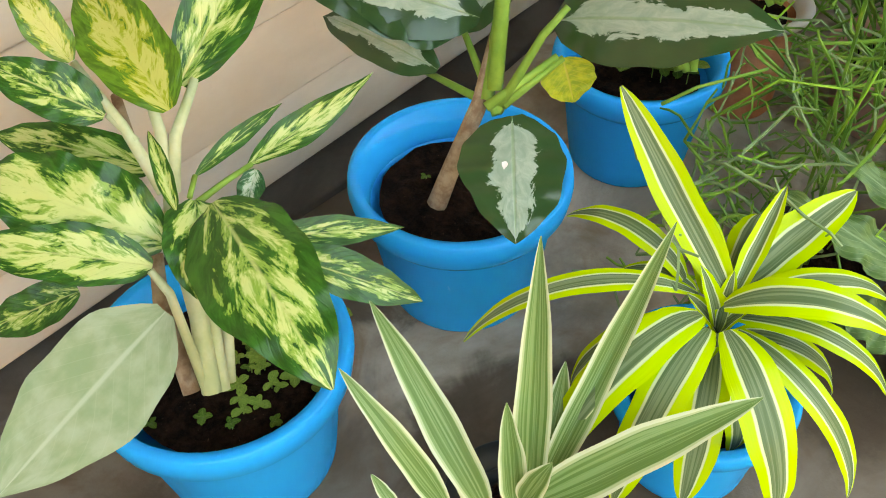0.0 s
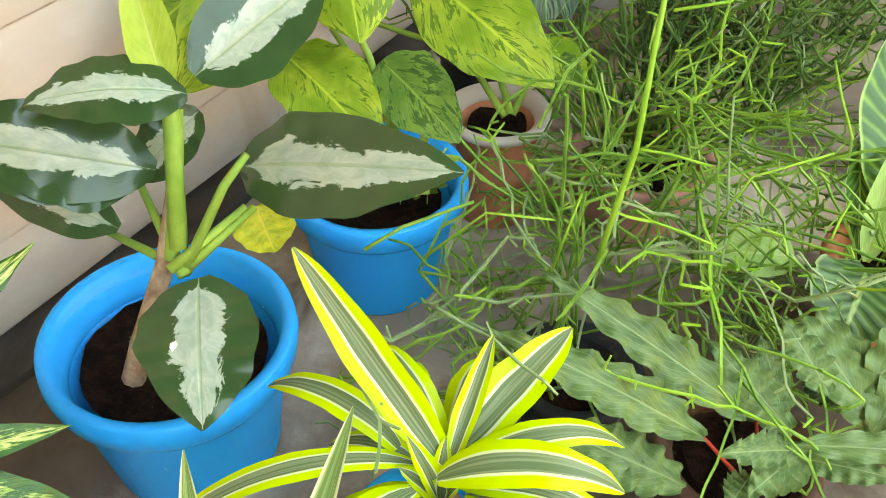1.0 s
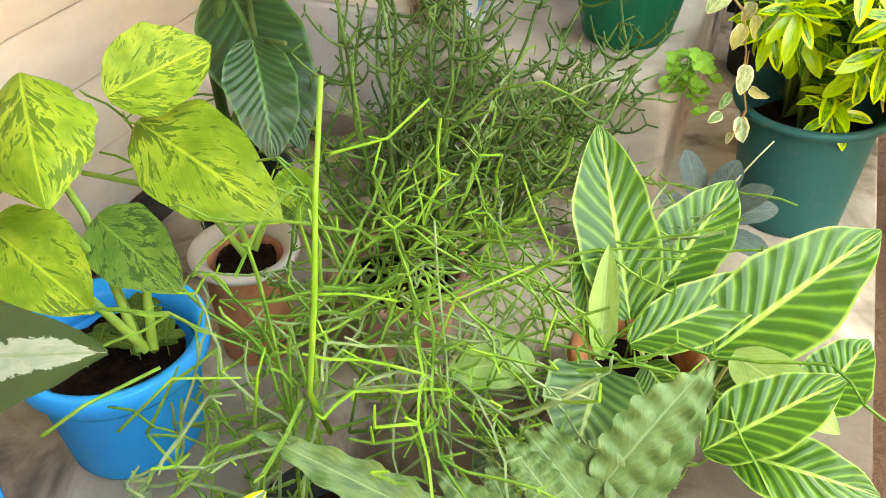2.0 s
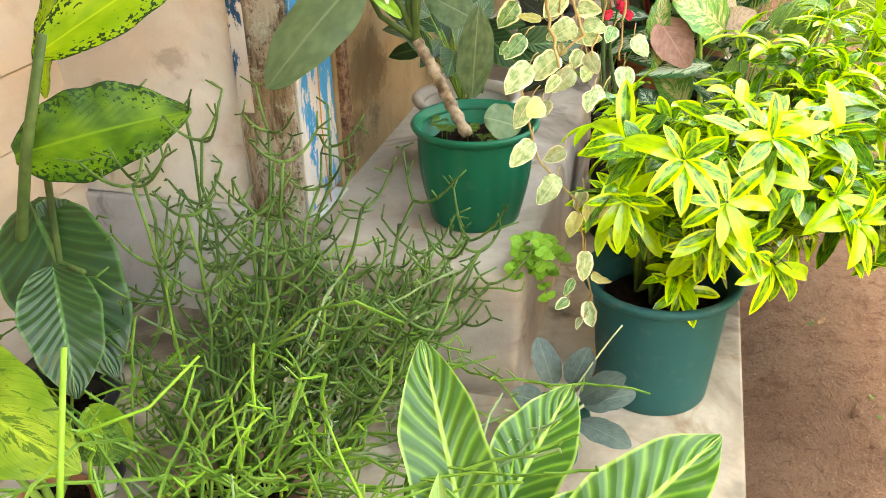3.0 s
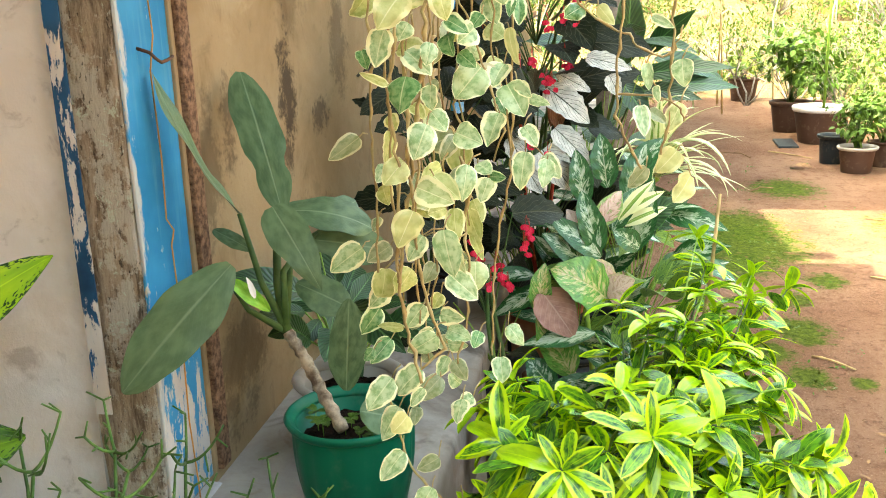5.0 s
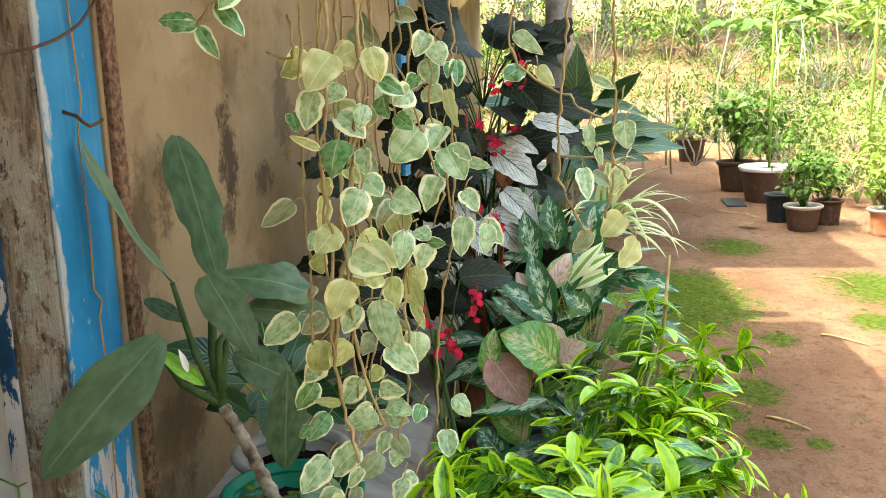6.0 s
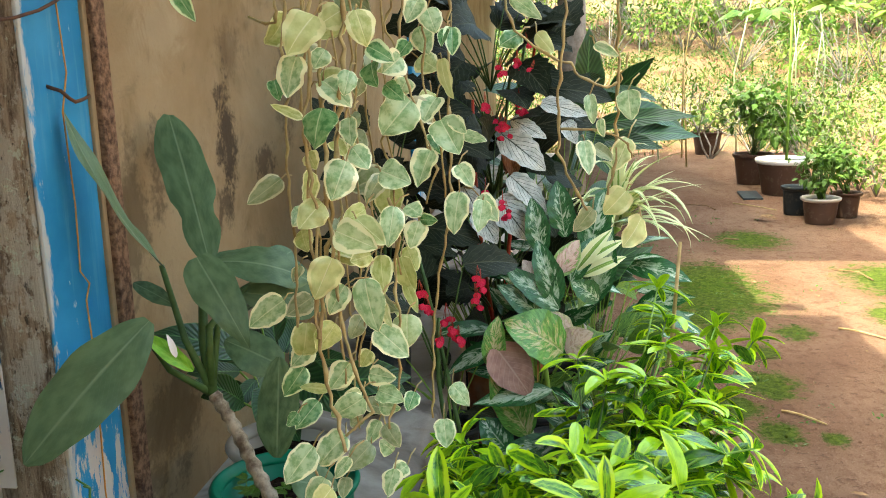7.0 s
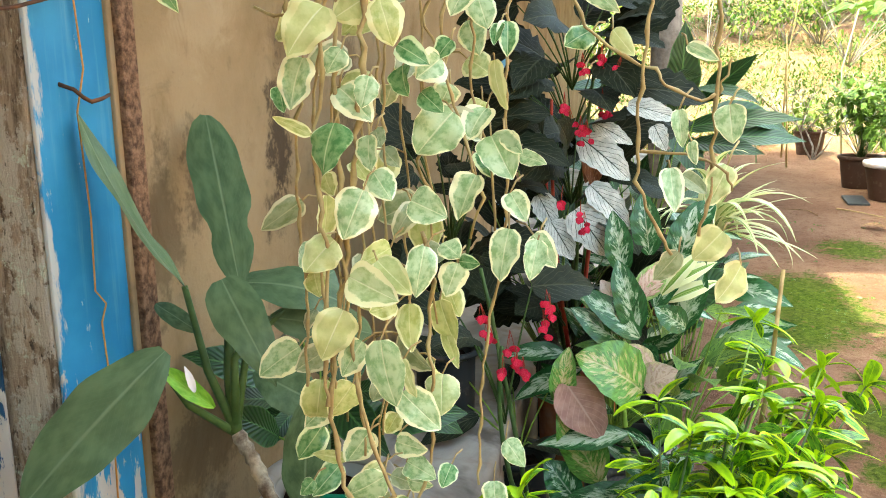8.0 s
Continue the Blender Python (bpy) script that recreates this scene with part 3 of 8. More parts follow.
def leaf_mesh(chord, width, arch=0.6, fold=0.15, wave=0.0, shape=OVATE, nl=12, nw=6, waves=5.0, curl=0.0, twist=0.0, seed=0, lobes=0.0, waist=0.0):
    """A blade from the origin along +x, its face up (+z), bent in an arc whose chord is given. u runs along it, v across."""
    a, b = shape
    peak = a / (a + b)
    top = peak**a * (1 - peak) ** b
    th = [arch * (0.5 - (i + 0.5) / nl) for i in range(nl)]
    pts, x, z = [(0.0, 0.0)], 0.0, 0.0
    for t in th:
        x, z = x + math.cos(t), z + math.sin(t)
        pts.append((x, z))
    s = chord / x
    rnd = random.Random(seed)
    ph = rnd.random() * 6.28
    verts, uvs, faces = [], [], []
    for i, (px, pz) in enumerate(pts):
        u = i / nl
        uu = min(max(u, 0.012), 0.995)
        w = width * 0.5 * (uu**a * (1 - uu) ** b) / top
        if waist:
            w *= 1 - waist * math.exp(-(((u - 0.3) / 0.07) ** 2))
        if lobes:
            w *= 1 + lobes * math.sin(u * waves * 6.28 + ph)
        t = arch * (0.5 - u)
        tw = twist * (u - 0.3)
        for j in range(nw + 1):
            v = 2 * j / nw - 1
            h = fold * abs(v) * w - curl * v * v * w
            h += wave * width * abs(v) ** 1.5 * math.sin(waves * 6.28 * u + ph + (1.7 if v > 0 else 0))
            uneven = 1 + 0.05 * math.sin(u * 7 + ph + (2.3 if v > 0 else 0)) + 0.03 * math.sin(u * 19 + ph * 2 + (1.1 if v > 0 else 0))
            y = v * w * uneven * math.cos(math.atan(fold))
            y, h = y * math.cos(tw) - h * math.sin(tw), y * math.sin(tw) + h * math.cos(tw)
            verts.append((px * s - math.sin(t) * h, y, pz * s + math.cos(t) * h))
            uvs.append((u, j / nw))
    for i in range(nl):
        for j in range(nw):
            k = i * (nw + 1) + j
            faces.append((k, k + nw + 1, k + nw + 2, k + 1))
    me = bpy.data.meshes.new("leaf")
    me.from_pydata(verts, [], faces)
    layer = me.uv_layers.new(name="UVMap")
    idx = np.empty(len(me.loops), dtype=np.int32)
    me.loops.foreach_get("vertex_index", idx)
    layer.data.foreach_set("uv", np.array(uvs, dtype=np.float32)[idx].ravel())
    me.polygons.foreach_set("use_smooth", [True] * len(me.polygons))
    return me


def aim(base, tip, up=(0, 0, 1), scale=1.0):
    """The pose of a blade that runs from base towards tip and faces up."""
    x = (Vector(tip) - Vector(base)).normalized()
    z = Vector(up) - x * Vector(up).dot(x)
    if z.length < 1e-3:
        z = x.orthogonal()
    z.normalize()
    y = z.cross(x)
    m = Matrix((x, y, z)).transposed().to_4x4()
    return Matrix.Translation(base) @ m @ Matrix.Diagonal((scale, scale, scale, 1))


COUNT = [0]


def blade(parent, base, tip, width, mat, up=(-0.5, -0.4, 0.8), arch=0.6, fold=0.18, wave=0.028, shape=OVATE, name="leaf", label="", nl=22, nw=6, **more):
    """One leaf of a plant, from its base to its tip."""
    COUNT[0] += 1
    me = leaf_mesh((Vector(tip) - Vector(base)).length, width, arch, fold, wave, shape, nl, nw, seed=COUNT[0], **more)
    ob = link(name, me, mat, parent, label)
    ob.matrix_basis = aim(base, tip, up)
    return ob


SHARED = {}


def shared_leaf(parent, base, tip, mat, kind, variants=4, up=(0, 0, 1), name="leaf", **spec):
    """A small leaf on one of a few meshes that alike leaves share. spec: as leaf_mesh, for a chord of 1."""
    v = rng.randrange(variants)
    if (kind, v) not in SHARED:
        s = dict(spec)
        s["arch"] = s.get("arch", 0.5) * (0.6 + 0.35 * v)
        s["fold"] = s.get("fold", 0.15) * (0.6 + 0.3 * v)
        SHARED[kind, v] = leaf_mesh(1.0, s.pop("width", 0.45) * (0.9 + 0.07 * v), seed=v + 11, **s)
        SHARED[kind, v].materials.append(mat)
    ob = link(name, SHARED[kind, v], mat, parent)
    ob.matrix_basis = aim(base, tip, up, (Vector(tip) - Vector(base)).length)
    return ob


def ringed(parent, pts, r, mat, name="stem"):
    """A stout stem with swollen leaf scars."""
    fine = []
    for a, b in zip(pts, pts[1:]):
        fine += [Vector(a).lerp(Vector(b), k / 6) for k in range(6)]
    fine.append(Vector(pts[-1]))
    bm = bmesh.new()
    tube(bm, fine, r, r * 0.9, 12)
    for i, v in enumerate(bm.verts):
        c = fine[min(i // 12, len(fine) - 1)]
        k = 1.2 if (i // 12) % 2 else 0.9
        v.co = c + (v.co - c) * (k + 0.14 * noise.noise(v.co * 110))
    return link(name, bm, mat, parent, "pale ringed stem")


def stem(parent, pts, r0, r1, mat, name="stem", segs=8, label=""):
    return link(name, tube(bmesh.new(), pts, r0, r1, segs), mat, parent, label)


def soil(parent, at, radius, lump=0.006):
    bm = bmesh.new()
    rings, segs = 7, 28
    centre = bm.verts.new((at[0], at[1], at[2] + 0.006))
    last = None
    for k in range(1, rings + 1):
        r = radius * k / rings
        ring = []
        for i in range(segs):
            a = 2 * math.pi * i / segs
            p = Vector((at[0] + r * math.cos(a), at[1] + r * math.sin(a), at[2]))
            p.z += lump * 2 * noise.noise(p * 30) + lump * noise.noise(p * 90)
            ring.append(bm.verts.new(p))
        for i in range(segs):
            if last:
                bm.faces.new((last[i], ring[i], ring[(i + 1) % segs], last[(i + 1) % segs]))
            else:
                bm.faces.new((centre, ring[i], ring[(i + 1) % segs]))
        last = ring
    return link("soil", bm, SOIL, parent, "dark crumbly potting soil")


def pot(parent, at, rim, base, high, mat, lip=0.045, flutes=0, depth=0.0, fill=0.05, label="", lip_mat=None, flare=0.0, over=0.014):
    """A pot: tapering wall with a rolled rim band, open inside, and its soil."""
    wall = 0.006
    neck = rim - over
    lo = high - lip
    body = [(base - 0.012, 0.0), (base - 0.003, 0.001), (base, 0.006)]
    for i in range(1, 9):
        f = i / 8
        body.append((base + (neck - 0.006 - base) * f + flare * math.sin(math.pi * f), 0.006 + (lo - 0.006) * f))
    body += [(neck - 0.006, lo + 0.006), (neck - 0.006 - wall, lo + 0.004), (base - wall, 0.012), (0.002, 0.012)]
    b = link("pot", lathe(body, at, 72 if flutes else 48, flutes, depth, (0.012, lo - 0.004)), mat, parent, label)
    band = [(neck - 0.008, lo - 0.002), (neck, lo), (rim - 0.003, lo + lip * 0.3), (rim, lo + lip * 0.65), (rim - 0.002, high - 0.003), (rim - 0.006, high), (neck - 0.003, high - 0.003)]
    band += [(neck - 0.013, lo + lip * 0.3), (neck - 0.014, lo), (neck - 0.012, lo - 0.003)]
    bm = lathe(band, at, 56)
    bm.faces.remove([f for f in bm.faces if len(f.verts) > 4][0])
    link("rim", bm, lip_mat or mat, b)
    inner = base - wall + (neck - 0.02 - base) * max(0.0, (high - fill) / max(0.01, lo))
    soil(parent, (at[0], at[1], at[2] + high - fill), min(inner, neck - 0.015))
    return b


def ground_z(x, y):
    far = max(0.0, x - 12.3)
    z = -0.075 + 0.02 * noise.noise(Vector((x * 0.8, y * 0.8, 0))) + 0.008 * noise.noise(Vector((x * 4, y * 4, 3)))
    return z + min(far * 0.2, 3.4) + (0.25 * noise.noise(Vector((x * 0.5, y * 0.5, 9))) if far > 1 else 0)


def cloud(root, name, places, mat, width=0.4, shape=OVATE, label="", arch=0.5, nl=2, kind="stuff"):
    """Many small leaves in one mesh: places are (base, direction, length)."""
    a, b = shape
    peak = a / (a + b)
    top = peak**a * (1 - peak) ** b
    us = [0.02 + 0.96 * i / nl for i in range(nl + 1)] if nl > 2 else [0.02, 0.35, 0.7, 0.98]
    verts, faces, uvs = [], [], []
    for p, d, L in places:
        p, d = Vector(p), Vector(d).normalized()
        up = Vector((rng.gauss(0, 0.5), rng.gauss(0, 0.5), 1))
        y = up.cross(d)
        if y.length < 1e-3:
            y = d.orthogonal()
        y.normalize()
        z = d.cross(y)
        k = len(verts)
        for u in us:
            w = width * L * 0.5 * (u**a * (1 - u) ** b) / top
            c = p + d * (u * L) - Vector((0, 0, arch * L * u * u * 0.4))
            verts += [c + y * w + z * w * 0.25, c - y * w + z * w * 0.25]
            uvs += [(u, 1.0), (u, 0.0)]
        for i in range(len(us) - 1):
            faces.append((k + 2 * i, k + 2 * i + 1, k + 2 * i + 3, k + 2 * i + 2))
    me = bpy.data.meshes.new(name)
    me.from_pydata(verts, [], faces)
    layer = me.uv_layers.new(name="UVMap")
    idx = np.empty(len(me.loops), dtype=np.int32)
    me.loops.foreach_get("vertex_index", idx)
    layer.data.foreach_set("uv", np.array(uvs, dtype=np.float32)[idx].ravel())
    ob = link(name, me, mat, root, label)
    if kind:
        ob["kind"] = kind
    return ob


def ball_leaves(c, r, n, L, flat=0.8):
    out = []
    for _ in range(n):
        v = Vector((rng.gauss(0, 1), rng.gauss(0, 1), rng.gauss(0, 1))).normalized() * rng.uniform(0.35, 1) ** 0.6
        p = Vector(c) + Vector((v.x * r, v.y * r, v.z * r * flat))
        out.append((p, v + Vector((rng.gauss(0, 0.6), rng.gauss(0, 0.6), rng.gauss(-0.1, 0.5))), L * rng.uniform(0.6, 1.3)))
    return out


# ---- setting ----
floor = link("floor", box(bmesh.new(), -2.5, 12.0, -1.42, 0.1, -0.16, 0.0, 0.006), CEMENT)
tagged(floor, "stained grey cement apron along the house wall", "floor", kind="structure")

wall_boards = tagged(link("wall_recess", box(bmesh.new(), -2.5, 1.32, 0.03, 0.2, -0.1, 2.6), BOARD), "beige painted wall of lapped horizontal boards", "wall", kind="structure")
for i in range(14):
    bm = bmesh.new()
    z0 = 0.022 + i * 0.141
    box(bm, -2.5, 1.318, 0.0, 0.032, z0, z0 + 0.137, 0.004)
    for v in bm.verts:
        if v.co.z > z0 + 0.07 and v.co.y < 0.02:
            v.co.y += 0.010
    link("board", bm, BOARD, wall_boards)

# added strip that darkens the corner where the floor meets the boards
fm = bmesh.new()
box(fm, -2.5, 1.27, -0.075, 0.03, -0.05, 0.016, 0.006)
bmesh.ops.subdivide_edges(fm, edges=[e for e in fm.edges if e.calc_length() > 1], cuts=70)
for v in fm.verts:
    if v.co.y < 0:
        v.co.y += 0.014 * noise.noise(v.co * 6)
tagged(link("baseboard", fm, FOOT_STRIP), "dark strip added along the foot of the boards", "baseboard", kind="structure")

tagged(link("wall_return", box(bmesh.new(), 1.285, 1.42, -0.405, 0.029, 0.275, 2.6, 0.003), WALL_WHITE), "lime-washed plaster return wall with rust stains", "wall", kind="structure")
tagged(link("wall_return_base", box(bmesh.new(), 1.275, 1.43, -0.56, 0.028, -0.1, 0.272, 0.01), WALL_GREY), "damp grey plaster base of the return wall", "wall", kind="structure")
tagged(link("wall_front", box(bmesh.new(), 1.43, 4.9, -0.545, -0.4, 0.2, 2.6, 0.003), WALL_BROWN), "brown stained plaster house wall", "wall", kind="structure")
plinth = bmesh.new()
box(plinth, 1.115, 6.5, -1.0, -0.5, -0.1, 0.268, 0.02)
bmesh.ops.subdivide_edges(plinth, edges=[e for e in plinth.edges if e.calc_length() > 0.3], cuts=30, use_grid_fill=True)
for v in plinth.verts:
    v.co += Vector((noise.noise(v.co * 9), noise.noise(v.co * 9 + Vector((5, 1, 2))), noise.noise(v.co * 7 + Vector((1, 7, 2))))) * 0.006
tagged(link("plinth", plinth, PLINTH), "worn cement plinth step under the house wall", "step", kind="structure")

post = thing("door_post", (1.33, -0.47, 0.27), "weathered grey timber post with flaking blue paint", "post")
bm = box(bmesh.new(), 1.25, 1.432, -0.53, -0.415, 0.268, 2.6, 0.005)
bmesh.ops.subdivide_edges(bm, edges=[e for e in bm.edges if e.calc_length() > 1], cuts=60, use_grid_fill=True)
for v in bm.verts:
    v.co += Vector((noise.noise(v.co * 14), noise.noise(v.co * 14 + Vector((3, 3, 3))), 0)) * 0.004
link("timber", bm, WOOD_GREY, post)
link("blue_face", box(bmesh.new(), 1.254, 1.44, -0.538, -0.531, 0.285, 2.6, 0.002), BLUE_PAINT, post, "flaking sky-blue painted face")
link("side_strip", box(bmesh.new(), 1.262, 1.29, -0.416, -0.404, 0.3, 2.6, 0.003), BLUE_PAINT, post, "thin blue edge strip")
link("painted_edge", box(bmesh.new(), 1.2425, 1.2462, -0.447, -0.417, 0.5, 2.6, 0.001), BLUE_WORN, post, "dark blue paint left on the corner")
link("batten", box(bmesh.new(), 1.442, 1.485, -0.556, -0.54, 0.29, 2.6, 0.003), BATTEN, post, "thin brown batten")

# unseen roof over the wall, an added middle piece, and the next part's roof
# sized by the yard's shadow edges; depth blocks overhead sky, middle keeps sun off plinth
for name, x0, x1, y0 in (("roof_eave", -4.0, 4.4, -1.5), ("roof_eave_middle", 4.402, 5.618, -1.17), ("roof_eave_beyond", 5.62, 12.4, -2.2)):
    tagged(link(name, box(bmesh.new(), x0, x1, y0, 4.0, 2.38, 2.46), ROOF), "unseen grey sheet roof edge, sized for the shadow it casts", "roof", kind="structure")
tagged(link("wall_beyond", box(bmesh.new(), 5.7, 12.3, -0.4, -0.3, -0.1, 2.37), WALL_BROWN), "brown plaster wall of the next part of the house", "wall", kind="structure")

# rest of the house front; unseen walls added behind camera and across the yard
tagged(link("wall_middle", box(bmesh.new(), 4.905, 5.695, -0.5, -0.4, -0.1, 2.37), WALL_BROWN), "brown plaster wall between the house parts", "wall", kind="structure")
tagged(link("wall_behind", box(bmesh.new(), -4.2, -4.0, -1.2, 4.0, -0.2, 2.37), WALL_WHITE), "unseen plain plaster wall added behind the camera", "wall", kind="structure")

# unseen yard walls, added to block low sky light and make it directional
tagged(link("wall_yard", box(bmesh.new(), -9.0, 12.0, -8.2, -8.0, -0.2, 3.6), WALL_BROWN), "unseen plain wall added across the yard to block low sky", "wall", kind="structure")
tagged(link("wall_yard_end", box(bmesh.new(), -6.2, -6.0, -8.0, -1.2, -0.2, 3.0), WALL_BROWN), "unseen plain wall added at the yard's end to block low sky", "wall", kind="structure")

# ground: one sheet, flat by the house, a bank beyond the yard
gm = bmesh.new()
xs = [-60, -20, -6] + [-3 + 0.25 * i for i in range(65)] + [14, 15, 16, 18, 20, 22, 25, 30, 40, 60, 120, 400]
ys = [-300, -80, -30, -14, -9, -7] + [-6 + 0.25 * i for i in range(20)] + [-1.0, 0.5, 3, 8, 20, 80, 300]
grid = []
for x in xs:
    row = []
    for y in ys:
        z = -0.075 + 0.02 * noise.noise(Vector((x * 0.8, y * 0.8, 0))) + 0.008 * noise.noise(Vector((x * 4, y * 4, 3)))
        far = max(0.0, x - 12.3)
        z += min(far * 0.2, 3.4) + (0.25 * noise.noise(Vector((x * 0.5, y * 0.5, 9))) if far > 1 else 0)
        if y > -1.42 and x < 10:
            z = min(z, -0.2)
        row.append(gm.verts.new((x, y, z)))
    grid.append(row)
for i in range(len(xs) - 1):
    for j in range(len(ys) - 1):
        gm.faces.new((grid[i][j], grid[i + 1][j], grid[i + 1][j + 1], grid[i][j + 1]))
ground = tagged(link("ground", gm, EARTH), "bare red earth yard with mossy patches", "ground", kind="structure")


# ---- potted plants by the boarded wall ----
def blue_pot(root, at, k=1.0):
    return pot(root, at, 0.146 * k, 0.104 * k, 0.215 * k, BLUE, 0.052 * k, 36, 0.035, 0.05 * k, "bright blue plastic pot with fine flutes")


def weeds(root, at, radius, n, size, mat=GARDEN, skip=0.0):
    """Seedlings: a few round leaves on a short stalk each."""
    for _ in range(n):
        a, d = rng.uniform(0, 6.28), radius * math.sqrt(rng.uniform(skip, 1))
        p = Vector((at[0] + d * math.cos(a), at[1] + d * math.sin(a), at[2]))
        h = p + Vector((0, 0, size * rng.uniform(0.6, 1.4)))
        stem(root, [p, p.lerp(h, 0.5) + Vector((0.002, 0.001, 0)), h], 0.0009, 0.0007, STALK_GREEN, "seedling_stalk", 4)
        for k in range(rng.randint(3, 5)):
            b = a + k * 1.7 + rng.uniform(-0.3, 0.3)
            L = size * rng.uniform(0.8, 1.4)
            shared_leaf(root, h, h + Vector((math.cos(b) * L, math.sin(b) * L, L * 0.15)), mat, "weed" + mat.name, name="seedling_leaf", width=0.7, shape=OVAL, nl=5, nw=2)

A = thing("potted_dieffenbachia", (-0.532, -0.345, 0), "yellow-mottled dieffenbachia in a bright blue plastic pot", "potted plant", "blue pots along the wall")
blue_pot(A, (-0.532, -0.345, 0), 1.04)
weeds(A, (-0.5, -0.4, 0.174), 0.06, 26, 0.012, GARDEN_LIGHT)
weeds(A, (-0.532, -0.345, 0.174), 0.11, 12, 0.009, GARDEN)
weeds(A, (-0.42, -0.36, 0.174), 0.035, 5, 0.02, GARDEN_LIGHT)
blade(A, (-0.537, -0.318, 0.375), (-0.628, -0.159, 0.444), 0.107, DIEFF, (-0.16, -0.55, 0.73), arch=0.7, wave=0.05, curl=0.15)
blade(A, (-0.563, -0.334, 0.375), (-0.679, -0.215, 0.415), 0.063, DIEFF, (-0.14, -0.54, 0.75), arch=0.4)
blade(A, (-0.489, -0.246, 0.399), (-0.577, -0.085, 0.416), 0.057, DIEFF, (-0.19, -0.57, 0.70), arch=0.5)
blade(A, (-0.587, -0.385, 0.367), (-0.793, -0.429, 0.352), 0.108, DIEFF_PALE, (-0.09, -0.47, 0.83), arch=0.3, fold=0.05, wave=0.02)
blade(A, (-0.586, -0.373, 0.348), (-0.629, -0.361, 0.368), 0.024, DIEFF, (-0.15, -0.48, 0.80), arch=0.3)
blade(A, (-0.482, -0.334, 0.401), (-0.538, -0.563, 0.354), 0.116, DIEFF, (-0.24, -0.44, 0.81), arch=0.9, curl=0.15, fold=0.05)
blade(A, (-0.489, -0.313, 0.396), (-0.557, -0.396, 0.366), 0.067, DIEFF, (-0.22, -0.49, 0.78), arch=0.7)
blade(A, (-0.470, -0.372, 0.362), (-0.328, -0.448, 0.321), 0.036, DIEFF, (-0.33, -0.41, 0.78), arch=0.4, shape=LANCE, label="slender mottled leaf")
blade(A, (-0.462, -0.402, 0.356), (-0.372, -0.514, 0.287), 0.05, DIEFF, (-0.32, -0.38, 0.81), arch=0.4)
blade(A, (-0.404, -0.289, 0.373), (-0.213, -0.292, 0.389), 0.040, DIEFF, (-0.35, -0.48, 0.71), arch=-0.5, twist=1.2, shape=LANCE)
blade(A, (-0.465, -0.280, 0.393), (-0.333, -0.270, 0.405), 0.021, DIEFF, (-0.29, -0.51, 0.72), arch=0.6, twist=0.8, shape=LANCE)
blade(A, (-0.402, -0.297, 0.369), (-0.435, -0.309, 0.339), 0.030, AGLAO, (-0.28, -0.48, 0.75), arch=0.3)
blade(A, (-0.459, -0.258, 0.466), (-0.430, -0.090, 0.538), 0.087, DIEFF_YOUNG, (-0.26, -0.58, 0.64), arch=0.3, wave=0.03)
blade(A, (-0.426, -0.230, 0.465), (-0.220, -0.180, 0.565), 0.078, DIEFF, (-0.34, -0.55, 0.63), arch=0.5, wave=0.03)
blade(A, (-0.506, -0.212, 0.464), (-0.566, -0.124, 0.521), 0.059, DIEFF, (-0.20, -0.60, 0.66), arch=0.4)
blade(A, (-0.498, -0.161, 0.502), (-0.505, -0.101, 0.577), 0.042, DIEFF_YOUNG, (-0.22, -0.62, 0.62), arch=0.4)
blade(A, (-0.517, -0.325, 0.411), (-0.492, -0.267, 0.465), 0.024, DIEFF, (-0.23, -0.53, 0.73), arch=0.2, fold=0.9)
blade(A, (-0.618, -0.263, 0.330), (-0.708, -0.210, 0.304), 0.049, DIEFF, (-0.10, -0.53, 0.77), arch=0.4)
blade(A, (-0.478, -0.089, 0.507), (-0.489, -0.131, 0.486), 0.030, DIEFF, (-0.22, -0.61, 0.63), arch=0.4)
blade(A, (-0.528, -0.396, 0.358), (-0.517, -0.346, 0.370), 0.039, DIEFF_YOUNG, (-0.22, -0.47, 0.79), arch=0.4)
stem(A, [(-0.581, -0.405, 0.243), (-0.550, -0.366, 0.309), (-0.516, -0.302, 0.372), (-0.495, -0.280, 0.400)], 0.0110, 0.0080, STALK, "stem")
stem(A, [(-0.570, -0.406, 0.236), (-0.533, -0.362, 0.308), (-0.506, -0.312, 0.372)], 0.0090, 0.0060, STALK, "stem")
stem(A, [(-0.584, -0.402, 0.243), (-0.567, -0.360, 0.356), (-0.570, -0.342, 0.379)], 0.0060, 0.0040, STALK, "stem")
stem(A, [(-0.590, -0.374, 0.222), (-0.562, -0.312, 0.295), (-0.533, -0.275, 0.324)], 0.0100, 0.0080, TRUNK, "stem")
stem(A, [(-0.498, -0.283, 0.396), (-0.472, -0.249, 0.436), (-0.450, -0.203, 0.480)], 0.0080, 0.0050, STALK, "stem")
stem(A, [(-0.496, -0.285, 0.396), (-0.462, -0.259, 0.435), (-0.412, -0.239, 0.468)], 0.0080, 0.0050, STALK, "stem")
stem(A, [(-0.509, -0.293, 0.410), (-0.499, -0.229, 0.457), (-0.497, -0.163, 0.501)], 0.0070, 0.0040, STALK, "stem")
stem(A, [(-0.499, -0.248, 0.445), (-0.504, -0.214, 0.464)], 0.0050, 0.0030, STALK, "stem")
stem(A, [(-0.494, -0.306, 0.384), (-0.438, -0.293, 0.375), (-0.402, -0.291, 0.373)], 0.0040, 0.0030, STALK_GREEN, "stem")
stem(A, [(-0.488, -0.301, 0.392), (-0.465, -0.280, 0.393)], 0.0030, 0.0030, STALK_GREEN, "stem")
